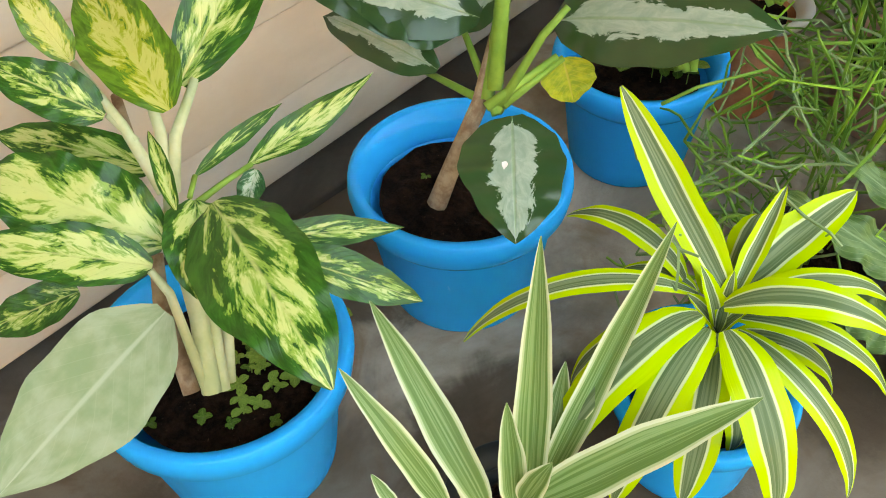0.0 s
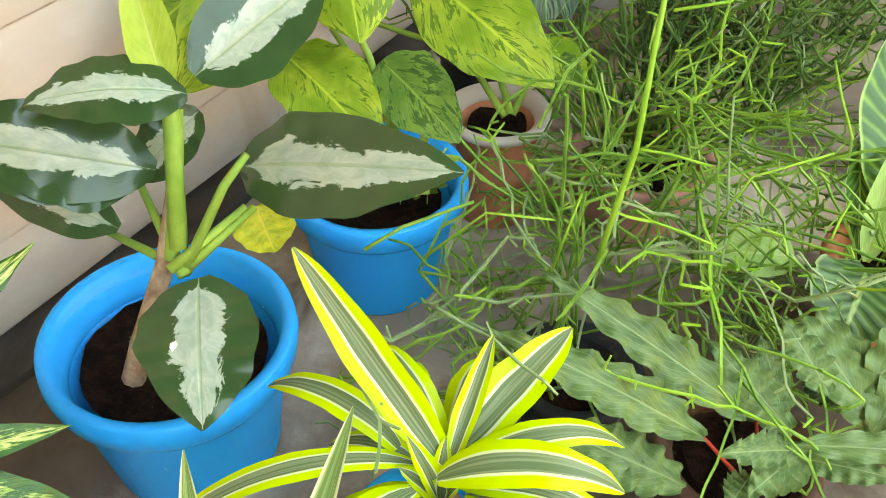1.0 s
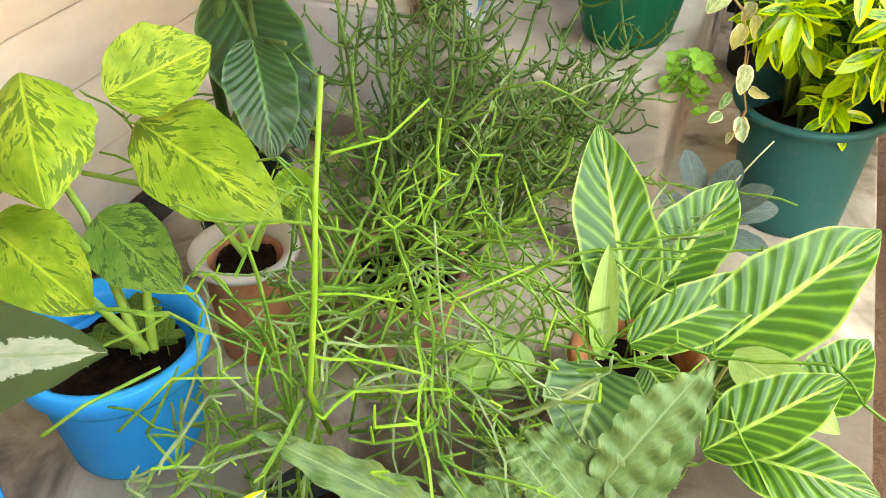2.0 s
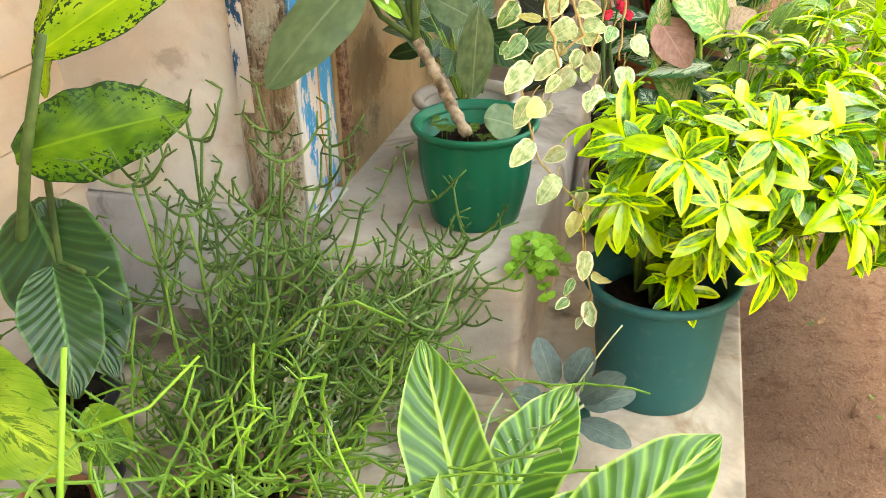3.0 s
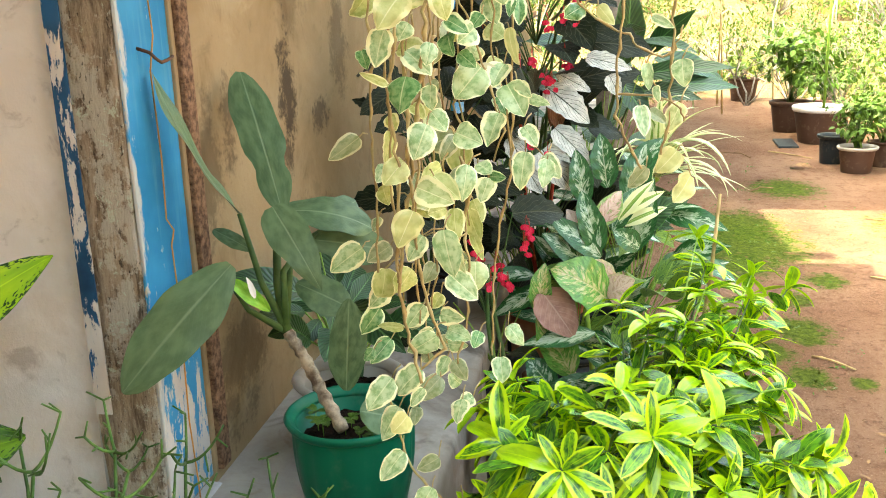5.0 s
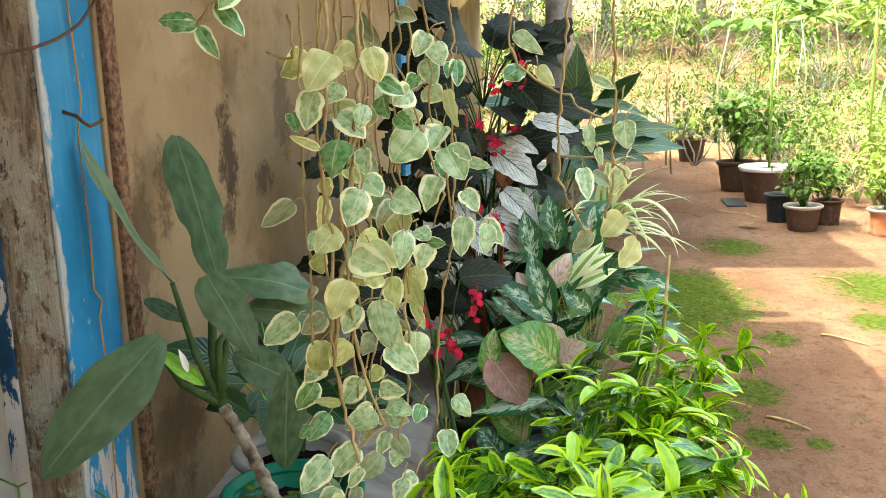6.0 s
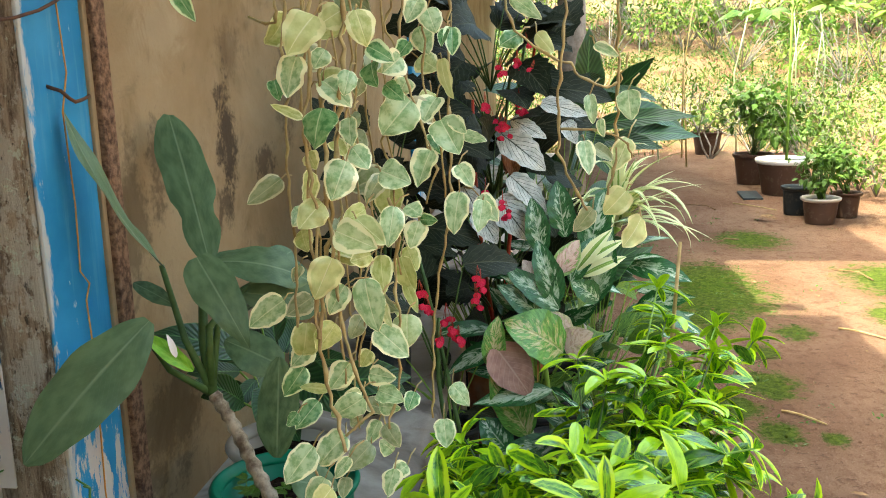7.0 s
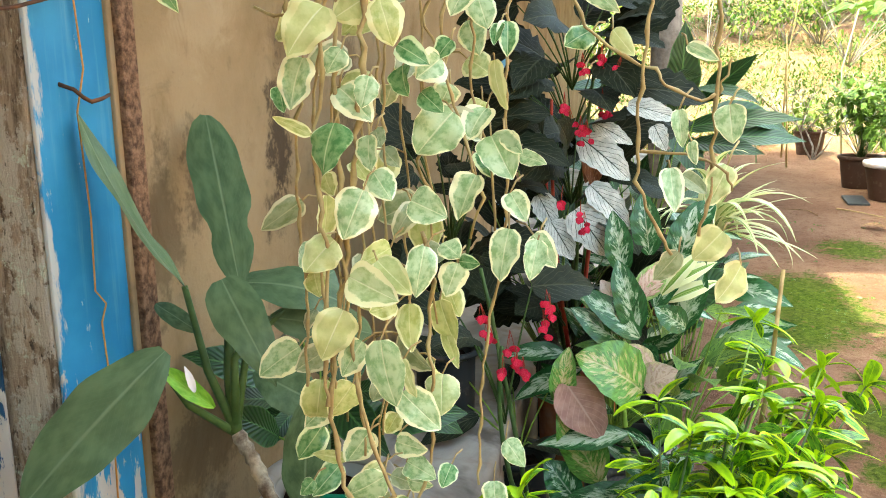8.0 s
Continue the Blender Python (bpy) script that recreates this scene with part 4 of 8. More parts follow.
stem(A, [(-0.554, -0.392, 0.221), (-0.515, -0.363, 0.292)], 0.0080, 0.0060, STALK, "stem")
stem(A, [(-0.483, -0.192, 0.355), (-0.440, -0.096, 0.392)], 0.0070, 0.0060, TRUNK, "stem")
blade(A, (-0.640, -0.295, 0.178), (-0.600, -0.316, 0.182), 0.012, DRY, (0, 0, 1), name="dry_leaf", nl=6, nw=2)
blade(A, (-0.618, -0.291, 0.178), (-0.602, -0.302, 0.182), 0.012, DRY, (0, 0, 1), name="dry_leaf", nl=6, nw=2)

B = thing("potted_aglaonema", (-0.135, -0.356, 0), "silver-banded dark aglaonema in a bright blue plastic pot", "potted plant", "blue pots along the wall")
blue_pot(B, (-0.135, -0.356, 0), 1.04)
weeds(B, (-0.135, -0.356, 0.168), 0.1, 4, 0.009)
stem(B, [(-0.220, -0.393, 0.240), (-0.203, -0.401, 0.287), (-0.148, -0.403, 0.363), (-0.103, -0.390, 0.428)], 0.0130, 0.0090, TRUNK, "stem")
stem(B, [(-0.145, -0.409, 0.367), (-0.092, -0.386, 0.450), (-0.064, -0.371, 0.495)], 0.0090, 0.0070, STALK_GREEN, "stem")
stem(B, [(-0.137, -0.415, 0.380), (-0.087, -0.386, 0.488), (-0.062, -0.364, 0.539)], 0.0100, 0.0080, STALK_GREEN, "stem")
blade(B, (-0.151, -0.453, 0.369), (-0.268, -0.556, 0.321), 0.120, SILVER, (-0.43, -0.34, 0.76), arch=0.5, curl=0.1, fold=0.05)
blade(B, (-0.247, -0.522, 0.405), (-0.257, -0.528, 0.404), 0.007, WHITE_POT, (-0.4, -0.3, 0.8), name="bird_lime", nl=3, nw=2)
blade(B, (-0.098, -0.359, 0.434), (-0.248, -0.188, 0.506), 0.102, SILVER, (-0.38, -0.50, 0.66), arch=0.5, curl=0.1)
blade(B, (-0.138, -0.326, 0.367), (-0.159, -0.144, 0.378), 0.068, SILVER, (-0.37, -0.48, 0.69), arch=0.5)
blade(B, (-0.045, -0.428, 0.433), (-0.023, -0.686, 0.517), 0.108, SILVER, (-0.52, -0.31, 0.69), arch=0.5, curl=0.15)
blade(B, (-0.038, -0.379, 0.522), (0.139, -0.410, 0.568), 0.107, SILVER, (-0.48, -0.46, 0.60), arch=0.4)
blade(B, (-0.070, -0.399, 0.526), (-0.186, -0.307, 0.543), 0.081, SILVER, (-0.20, -0.30, 0.90), arch=0.9, curl=0.2)
blade(B, (-0.075, -0.374, 0.521), (-0.033, -0.310, 0.626), 0.055, STEMLEAF, (-0.42, -0.52, 0.60), arch=0.2, fold=0.6)
blade(B, (0.002, -0.329, 0.441), (-0.074, -0.279, 0.368), 0.070, SILVER, (-0.38, -0.49, 0.67), arch=0.4)
blade(B, (-0.054, -0.450, 0.394), (-0.060, -0.475, 0.345), 0.068, AGED, (-0.40, -0.41, 0.74), arch=0.4)
blade(B, (-0.102, -0.337, 0.428), (-0.217, -0.242, 0.491), 0.109, SILVER, (-0.32, -0.54, 0.67), arch=0.6)
stem(B, [(-0.151, -0.430, 0.359), (-0.109, -0.341, 0.419)], 0.0060, 0.0040, STALK_GREEN, "petiole")
stem(B, [(-0.145, -0.433, 0.363), (-0.143, -0.311, 0.359)], 0.0060, 0.0040, STALK_GREEN, "petiole")
stem(B, [(-0.143, -0.429, 0.367), (-0.087, -0.444, 0.441), (-0.062, -0.458, 0.471)], 0.0060, 0.0040, STALK_GREEN, "petiole")
stem(B, [(-0.141, -0.431, 0.367), (-0.060, -0.455, 0.400)], 0.0060, 0.0040, STALK_GREEN, "petiole")
stem(B, [(-0.159, -0.421, 0.370), (-0.071, -0.454, 0.408)], 0.0060, 0.0040, STALK_GREEN, "petiole")

C = thing("potted_lime_dieffenbachia", (0.262, -0.378, 0), "lime-flecked dieffenbachia in a bright blue plastic pot", "potted plant", "blue pots along the wall")
blue_pot(C, (0.262, -0.378, 0), 0.94)
blade(C, (0.312, -0.255, 0.520), (0.083, -0.205, 0.376), 0.146, LIME, (-0.43, -0.51, 0.59), arch=0.5)
blade(C, (0.342, -0.273, 0.542), (0.198, -0.411, 0.457), 0.151, LIME, (-0.49, -0.46, 0.58), arch=0.6, curl=0.2, fold=-0.2)
blade(C, (0.228, -0.258, 0.381), (0.192, -0.441, 0.311), 0.125, LIME, (-0.44, -0.45, 0.66), arch=0.5)
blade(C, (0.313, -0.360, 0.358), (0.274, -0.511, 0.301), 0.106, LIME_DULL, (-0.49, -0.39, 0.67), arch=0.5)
blade(C, (0.287, -0.091, 0.421), (0.148, -0.056, 0.368), 0.116, LIME, (-0.39, -0.54, 0.59), arch=0.4)
blade(C, (0.424, -0.325, 0.478), (0.565, -0.404, 0.506), 0.128, LIME, (-0.50, -0.46, 0.56), arch=0.4)
blade(C, (0.378, -0.328, 0.468), (0.298, -0.297, 0.482), 0.114, LIME, (-0.43, -0.51, 0.59), arch=0.4)
blade(C, (0.481, -0.231, 0.601), (0.603, -0.270, 0.657), 0.100, LIME, (-0.51, -0.50, 0.48), arch=0.5)
stem(C, [(0.220, -0.471, 0.233), (0.265, -0.406, 0.314), (0.277, -0.304, 0.410)], 0.0070, 0.0040, STALK_GREEN, "petiole")
stem(C, [(0.224, -0.478, 0.233), (0.213, -0.409, 0.320), (0.225, -0.259, 0.378)], 0.0070, 0.0040, STALK_GREEN, "petiole")
stem(C, [(0.227, -0.485, 0.233), (0.285, -0.447, 0.314), (0.315, -0.363, 0.358)], 0.0070, 0.0040, STALK_GREEN, "petiole")
stem(C, [(0.232, -0.461, 0.220), (0.322, -0.333, 0.350), (0.347, -0.228, 0.492)], 0.0070, 0.0040, STALK_GREEN, "petiole")
weeds(C, (0.262, -0.378, 0.155), 0.09, 8, 0.03, GARDEN)

D = thing("terracotta_dieffenbachia", (0.5, -0.45, 0), "lime and dark banded foliage in a pale-rimmed terracotta pot", "potted plant")
pot(D, (0.5, -0.45, 0), 0.088, 0.06, 0.205, TERRA, 0.02, fill=0.03, lip_mat=CREAM_POT, label="orange terracotta pot")
blade(D, (0.480, -0.317, 0.409), (0.441, -0.567, 0.317), 0.155, LIME, (-0.55, -0.36, 0.62), arch=0.6, curl=0.1)
blade(D, (0.555, -0.499, 0.319), (0.522, -0.581, 0.273), 0.062, LIME, (-0.57, -0.29, 0.64), arch=0.4)
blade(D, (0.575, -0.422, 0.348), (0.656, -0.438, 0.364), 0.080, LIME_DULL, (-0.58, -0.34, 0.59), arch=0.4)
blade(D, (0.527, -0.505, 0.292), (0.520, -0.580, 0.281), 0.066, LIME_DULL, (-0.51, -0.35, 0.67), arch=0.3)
stem(D, [(0.446, -0.490, 0.237), (0.470, -0.402, 0.308), (0.410, -0.256, 0.349)], 0.0060, 0.0040, STALK_GREEN, "petiole")
stem(D, [(0.452, -0.496, 0.241), (0.485, -0.434, 0.338), (0.480, -0.317, 0.409)], 0.0060, 0.0040, STALK_GREEN, "petiole")
stem(D, [(0.468, -0.492, 0.229), (0.524, -0.498, 0.286), (0.556, -0.500, 0.319)], 0.0060, 0.0040, STALK_GREEN, "petiole")

N_ = thing("potted_spotted_dieffenbachia", (0.72, -0.3, 0), "tall spotted dieffenbachia and dark banded calathea in a black pot", "potted plant")
pot(N_, (0.72, -0.3, 0), 0.1, 0.075, 0.19, BLACK_POT, 0.025, fill=0.04, label="black plastic pot")
blade(N_, (0.763, -0.304, 0.516), (0.625, -0.502, 0.320), 0.169, DARK_CALA, (-0.55, -0.39, 0.57), arch=0.6, curl=0.1, wave=0.02)
blade(N_, (0.791, -0.319, 0.493), (0.757, -0.379, 0.436), 0.069, DARK_CALA, (-0.57, -0.40, 0.53), arch=0.4)
blade(N_, (0.869, -0.288, 0.712), (1.077, -0.487, 0.844), 0.097, LIME_SPOT, (-0.59, -0.43, 0.41), arch=0.35, curl=0.1)
blade(N_, (0.750, -0.312, 0.599), (0.908, -0.518, 0.627), 0.145, SPOT_DARK, (-0.55, -0.44, 0.51), arch=0.4, wave=0.03)
blade(N_, (0.862, -0.296, 0.648), (1.012, -0.270, 0.846), 0.061, LIME_SPOT, (-0.90, 0.30, 0.20), arch=0.3)
blade(N_, (0.975, -0.352, 0.846), (0.964, -0.241, 0.879), 0.051, LIME_SPOT, (-0.58, -0.46, 0.37), arch=0.3)
blade(N_, (0.647, -0.420, 0.482), (0.534, -0.505, 0.351), 0.112, DARK_CALA, (-0.46, -0.45, 0.64), arch=0.5)
blade(N_, (0.742, -0.343, 0.483), (0.786, -0.370, 0.510), 0.075, DARK_CALA, (-0.51, -0.46, 0.56), arch=0.4)
stem(N_, [(0.72, -0.3, 0.14), (0.7, -0.3, 0.4), (0.72, -0.36, 0.62), (0.76, -0.4, 0.78)], 0.011, 0.007, STALK_DARK)
stem(N_, [(0.795, -0.320, 0.548), (0.683, -0.402, 0.467), (0.612, -0.499, 0.503)], 0.0060, 0.0040, STALK_DARK, "petiole")

E_ = thing("potted_dracaena", (-0.17, -0.76, 0), "lemon-edged striped dracaena rosette in a blue plastic pot", "potted plant")
pot(E_, (-0.17, -0.76, 0), 0.112, 0.08, 0.16, BLUE, 0.035, 36, 0.02, 0.04, "bright blue plastic pot")
stem(E_, [(-0.158, -0.773, 0.166), (-0.163, -0.765, 0.208), (-0.166, -0.759, 0.237)], 0.0140, 0.0150, TRUNK, "stem")
blade(E_, (-0.178, -0.760, 0.255), (-0.184, -0.727, 0.340), 0.025, LEMON, (-0.19, -0.07, 0.92), shape=(0.5, 0.7), arch=0.5, fold=0.4, nl=12)
blade(E_, (-0.180, -0.762, 0.253), (-0.158, -0.753, 0.328), 0.024, LEMON, (-0.19, -0.06, 0.92), shape=(0.5, 0.7), arch=0.5, fold=0.4, nl=12)
blade(E_, (-0.179, -0.763, 0.253), (-0.197, -0.726, 0.306), 0.026, LEMON, (-0.18, -0.07, 0.93), shape=(0.5, 0.7), arch=0.5, fold=0.4, nl=12)
blade(E_, (-0.178, -0.764, 0.253), (-0.174, -0.786, 0.310), 0.027, LEMON, (-0.19, -0.06, 0.93), shape=(0.5, 0.7), arch=0.5, fold=0.4, nl=12)
blade(E_, (-0.181, -0.762, 0.252), (-0.241, -0.780, 0.282), 0.023, LEMON, (-0.18, -0.06, 0.93), shape=(0.5, 0.7), arch=0.5, fold=0.4, nl=12)
blade(E_, (-0.169, -0.759, 0.302), (-0.152, -0.589, 0.478), 0.045, LEMON, (-0.50, -0.23, 0.76), shape=(0.42, 0.62), fold=0.3, wave=0.012, nl=20, arch=-0.15)
blade(E_, (-0.148, -0.757, 0.291), (0.005, -0.799, 0.351), 0.053, LEMON, (-0.53, -0.13, 0.77), shape=(0.42, 0.62), fold=0.25, wave=0.012, nl=20, arch=0.35)
blade(E_, (-0.164, -0.762, 0.304), (-0.066, -0.749, 0.378), 0.027, LEMON, (-0.51, -0.15, 0.77), shape=(0.42, 0.62), fold=0.5, wave=0.012, nl=20, arch=-0.1)
blade(E_, (-0.148, -0.741, 0.274), (-0.087, -0.625, 0.307), 0.038, LEMON, (-0.03, -0.01, 0.99), shape=(0.42, 0.62), fold=0.05, wave=0.012, nl=20, arch=2.1, curl=0.12)
blade(E_, (-0.171, -0.712, 0.291), (-0.187, -0.564, 0.307), 0.036, LEMON, (-0.03, -0.02, 0.99), shape=(0.42, 0.62), fold=0.05, wave=0.012, nl=20, arch=1.96, curl=0.12)
blade(E_, (-0.176, -0.729, 0.290), (-0.353, -0.554, 0.231), 0.030, LEMON, (-0.03, -0.02, 0.99), shape=(0.42, 0.62), fold=0.05, wave=0.012, nl=20, arch=1.8199999999999998, curl=0.12)
blade(E_, (-0.205, -0.748, 0.299), (-0.399, -0.712, 0.207), 0.053, LEMON, (-0.03, -0.01, 0.99), shape=(0.42, 0.62), fold=0.05, wave=0.012, nl=20, arch=2.1, curl=0.12)
blade(E_, (-0.215, -0.763, 0.297), (-0.388, -0.780, 0.199), 0.050, LEMON, (-0.03, -0.01, 0.99), shape=(0.42, 0.62), fold=0.05, wave=0.012, nl=20, arch=1.96, curl=0.12)
blade(E_, (-0.199, -0.768, 0.277), (-0.311, -0.822, 0.141), 0.046, LEMON, (-0.03, -0.01, 0.99), shape=(0.42, 0.62), fold=0.05, wave=0.012, nl=20, arch=1.6799999999999997, curl=0.12)
blade(E_, (-0.210, -0.780, 0.303), (-0.291, -0.905, 0.196), 0.055, LEMON, (-0.03, -0.01, 0.99), shape=(0.42, 0.62), fold=0.05, wave=0.012, nl=20, arch=1.6799999999999997, curl=0.12)
blade(E_, (-0.191, -0.764, 0.312), (-0.107, -0.912, 0.300), 0.050, LEMON, (-0.03, -0.01, 0.99), shape=(0.42, 0.62), fold=0.05, wave=0.012, nl=20, arch=1.6799999999999997, curl=0.12)
blade(E_, (-0.169, -0.763, 0.287), (-0.037, -0.887, 0.267), 0.037, LEMON, (-0.03, -0.01, 0.99), shape=(0.42, 0.62), fold=0.05, wave=0.012, nl=20, arch=1.8199999999999998, curl=0.12)
blade(E_, (-0.163, -0.770, 0.272), (-0.096, -0.930, 0.200), 0.035, LEMON, (-0.03, -0.01, 0.99), shape=(0.42, 0.62), fold=0.05, wave=0.012, nl=20, arch=1.6799999999999997, curl=0.12)
blade(E_, (-0.170, -0.779, 0.262), (-0.184, -0.949, 0.130), 0.037, LEMON, (-0.03, -0.00, 0.99), shape=(0.42, 0.62), fold=0.05, wave=0.012, nl=20, arch=1.6799999999999997, curl=0.12)
blade(E_, (-0.161, -0.763, 0.265), (-0.084, -0.883, 0.211), 0.029, LEMON, (-0.03, -0.01, 0.99), shape=(0.42, 0.62), fold=0.05, wave=0.012, nl=20, arch=1.54, curl=0.12)
blade(E_, (-0.170, -0.727, 0.282), (-0.197, -0.643, 0.277), 0.028, LEMON, (-0.03, -0.01, 0.99), shape=(0.42, 0.62), fold=0.05, wave=0.012, nl=20, arch=1.8199999999999998, curl=0.12)
blade(E_, (-0.179, -0.734, 0.258), (-0.290, -0.658, 0.179), 0.030, LEMON, (-0.03, -0.01, 0.99), shape=(0.42, 0.62), fold=0.05, wave=0.012, nl=20, arch=1.96, curl=0.12)
blade(E_, (-0.171, -0.747, 0.241), (-0.313, -0.680, 0.136), 0.035, LEMON, (-0.03, -0.01, 0.99), shape=(0.42, 0.62), fold=0.05, wave=0.012, nl=20, arch=1.96, curl=0.12)
blade(E_, (-0.161, -0.762, 0.224), (-0.202, -0.823, 0.104), 0.038, LEMON, (-0.03, -0.01, 0.99), shape=(0.42, 0.62), fold=0.05, wave=0.012, nl=20, arch=1.8199999999999998, curl=0.12)
blade(E_, (-0.147, -0.770, 0.228), (-0.087, -0.878, 0.144), 0.038, LEMON, (-0.03, -0.01, 0.99), shape=(0.42, 0.62), fold=0.05, wave=0.012, nl=20, arch=1.8199999999999998, curl=0.12)
blade(E_, (-0.144, -0.727, 0.258), (-0.057, -0.643, 0.261), 0.034, LEMON, (-0.03, -0.01, 0.99), shape=(0.42, 0.62), fold=0.05, wave=0.012, nl=20, arch=2.0999999999999996, curl=0.12)
blade(E_, (-0.127, -0.741, 0.274), (-0.026, -0.719, 0.287), 0.038, LEMON, (-0.03, -0.01, 0.99), shape=(0.42, 0.62), fold=0.05, wave=0.012, nl=20, arch=1.4, curl=0.12)

F = thing("potted_white_striped_dracaena", (-0.42, -0.68, 0), "white-striped green dracaena in a small black pot", "potted plant")
pot(F, (-0.42, -0.68, 0), 0.075, 0.055, 0.13, BLACK_POT, 0.02, fill=0.03, label="small black plastic pot")
stem(F, [(-0.42, -0.68, 0.1), (-0.425, -0.685, 0.17), (-0.43, -0.69, 0.22)], 0.01, 0.012, TRUNK)
blade(F, (-0.453, -0.726, 0.214), (-0.354, -0.648, 0.465), 0.039, CREAM, (-0.35, -0.24, 0.87), shape=(0.4, 0.8), fold=0.5, wave=0.008, nl=18, arch=0.1)
blade(F, (-0.441, -0.727, 0.221), (-0.242, -0.717, 0.441), 0.034, CREAM, (-0.39, -0.20, 0.86), shape=(0.4, 0.8), fold=0.5, wave=0.008, nl=18, arch=-0.5)
blade(F, (-0.481, -0.696, 0.215), (-0.444, -0.515, 0.355), 0.038, CREAM, (-0.28, -0.30, 0.88), shape=(0.4, 0.8), fold=0.25, wave=0.008, nl=18, arch=0.4)
blade(F, (-0.506, -0.667, 0.216), (-0.514, -0.544, 0.344), 0.029, CREAM, (-0.24, -0.30, 0.89), shape=(0.4, 0.8), fold=0.25, wave=0.008, nl=18, arch=0.5)
blade(F, (-0.456, -0.731, 0.236), (-0.303, -0.856, 0.365), 0.047, CREAM, (-0.36, -0.14, 0.89), shape=(0.4, 0.8), fold=0.25, wave=0.008, nl=18, arch=0.25)
blade(F, (-0.467, -0.719, 0.236), (-0.445, -0.688, 0.352), 0.029, CREAM, (-0.30, -0.23, 0.90), shape=(0.4, 0.8), fold=0.4, wave=0.008, nl=18, arch=0.1)
blade(F, (-0.469, -0.730, 0.255), (-0.456, -0.749, 0.333), 0.028, CREAM, (-0.30, -0.20, 0.91), shape=(0.4, 0.8), fold=0.25, wave=0.008, nl=18, arch=0.2)
blade(F, (-0.484, -0.691, 0.202), (-0.452, -0.627, 0.251), 0.029, CREAM, (-0.27, -0.24, 0.91), shape=(0.4, 0.8), fold=0.25, wave=0.008, nl=18, arch=0.6)
blade(F, (-0.440, -0.734, 0.204), (-0.339, -0.678, 0.293), 0.035, CREAM, (-0.33, -0.21, 0.89), shape=(0.4, 0.8), fold=0.25, wave=0.008, nl=18, arch=0.4)
blade(F, (-0.551, -0.646, 0.255), (-0.549, -0.613, 0.277), 0.014, CREAM, (-0.21, -0.28, 0.91), shape=(0.4, 0.8), fold=0.25, wave=0.008, nl=18, arch=0.2)

H = thing("potted_ruffled_calathea", (0.13, -0.98, 0), "ruffled silvery-green calathea in a brown pot", "potted plant")
pot(H, (0.13, -0.98, 0), 0.1, 0.075, 0.13, BROWN_POT, 0.02, fill=0.02, label="brown plastic pot")
blade(H, (0.071, -0.945, 0.198), (-0.015, -0.713, 0.322), 0.057, RUFFLE, (-0.47, -0.13, 0.82), shape=LANCE, arch=0.55, fold=0.12, wave=0.14, waves=7.0, lobes=0.1, nl=36, nw=8)
blade(H, (0.132, -0.987, 0.188), (0.082, -0.726, 0.331), 0.053, RUFFLE, (-0.50, -0.11, 0.80), shape=LANCE, arch=0.55, fold=0.12, wave=0.14, waves=7.0, lobes=0.1, nl=36, nw=8)
blade(H, (0.146, -1.025, 0.179), (0.164, -0.904, 0.249), 0.052, RUFFLE, (-0.51, -0.03, 0.80), shape=LANCE, arch=0.55, fold=0.12, wave=0.14, waves=7.0, lobes=0.1, nl=36, nw=8)
blade(H, (0.043, -0.947, 0.141), (-0.005, -0.774, 0.193), 0.063, RUFFLE, (-0.43, -0.10, 0.86), shape=LANCE, arch=0.55, fold=0.12, wave=0.14, waves=7.0, lobes=0.1, nl=36, nw=8)
blade(H, (0.223, -1.132, 0.161), (0.258, -0.993, 0.273), 0.058, RUFFLE, (-0.54, 0.04, 0.77), shape=LANCE, arch=0.55, fold=0.12, wave=0.14, waves=7.0, lobes=0.1, nl=36, nw=8)
blade(H, (0.177, -1.098, 0.181), (0.373, -1.174, 0.322), 0.067, RUFFLE, (-0.54, 0.03, 0.77), shape=LANCE, arch=0.55, fold=0.12, wave=0.14, waves=7.0, lobes=0.1, nl=36, nw=8)
blade(H, (0.193, -1.126, 0.168), (0.245, -0.977, 0.270), 0.053, RUFFLE, (-0.51, -0.02, 0.80), shape=LANCE, arch=0.55, fold=0.12, wave=0.14, waves=7.0, lobes=0.1, nl=36, nw=8)
blade(H, (0.100, -1.028, 0.212), (0.202, -1.251, 0.223), 0.037, RUFFLE, (-0.48, 0.04, 0.83), shape=LANCE, arch=0.55, fold=0.12, wave=0.14, waves=7.0, lobes=0.1, nl=36, nw=8)
blade(H, (0.026, -0.898, 0.167), (-0.008, -0.741, 0.149), 0.044, RUFFLE, (-0.38, -0.19, 0.87), shape=LANCE, arch=0.55, fold=0.12, wave=0.14, waves=7.0, lobes=0.1, nl=36, nw=8)
blade(H, (0.151, -1.008, 0.199), (0.202, -0.955, 0.249), 0.037, RUFFLE, (-0.49, -0.07, 0.81), shape=LANCE, arch=0.55, fold=0.12, wave=0.14, waves=7.0, lobes=0.1, nl=36, nw=8)
blade(H, (0.108, -1.036, 0.186), (0.122, -1.144, 0.207), 0.036, RUFFLE, (-0.46, 0.00, 0.84), shape=LANCE, arch=0.55, fold=0.12, wave=0.14, waves=7.0, lobes=0.1, nl=36, nw=8)
blade(H, (0.215, -1.076, 0.217), (0.345, -1.165, 0.335), 0.072, RUFFLE, (-0.51, -0.03, 0.80), shape=LANCE, arch=0.55, fold=0.12, wave=0.14, waves=7.0, lobes=0.1, nl=36, nw=8)
blade(H, (0.188, -1.045, 0.216), (0.217, -0.967, 0.274), 0.044, RUFFLE, (-0.47, -0.11, 0.83), shape=LANCE, arch=0.55, fold=0.12, wave=0.14, waves=7.0, lobes=0.1, nl=36, nw=8)
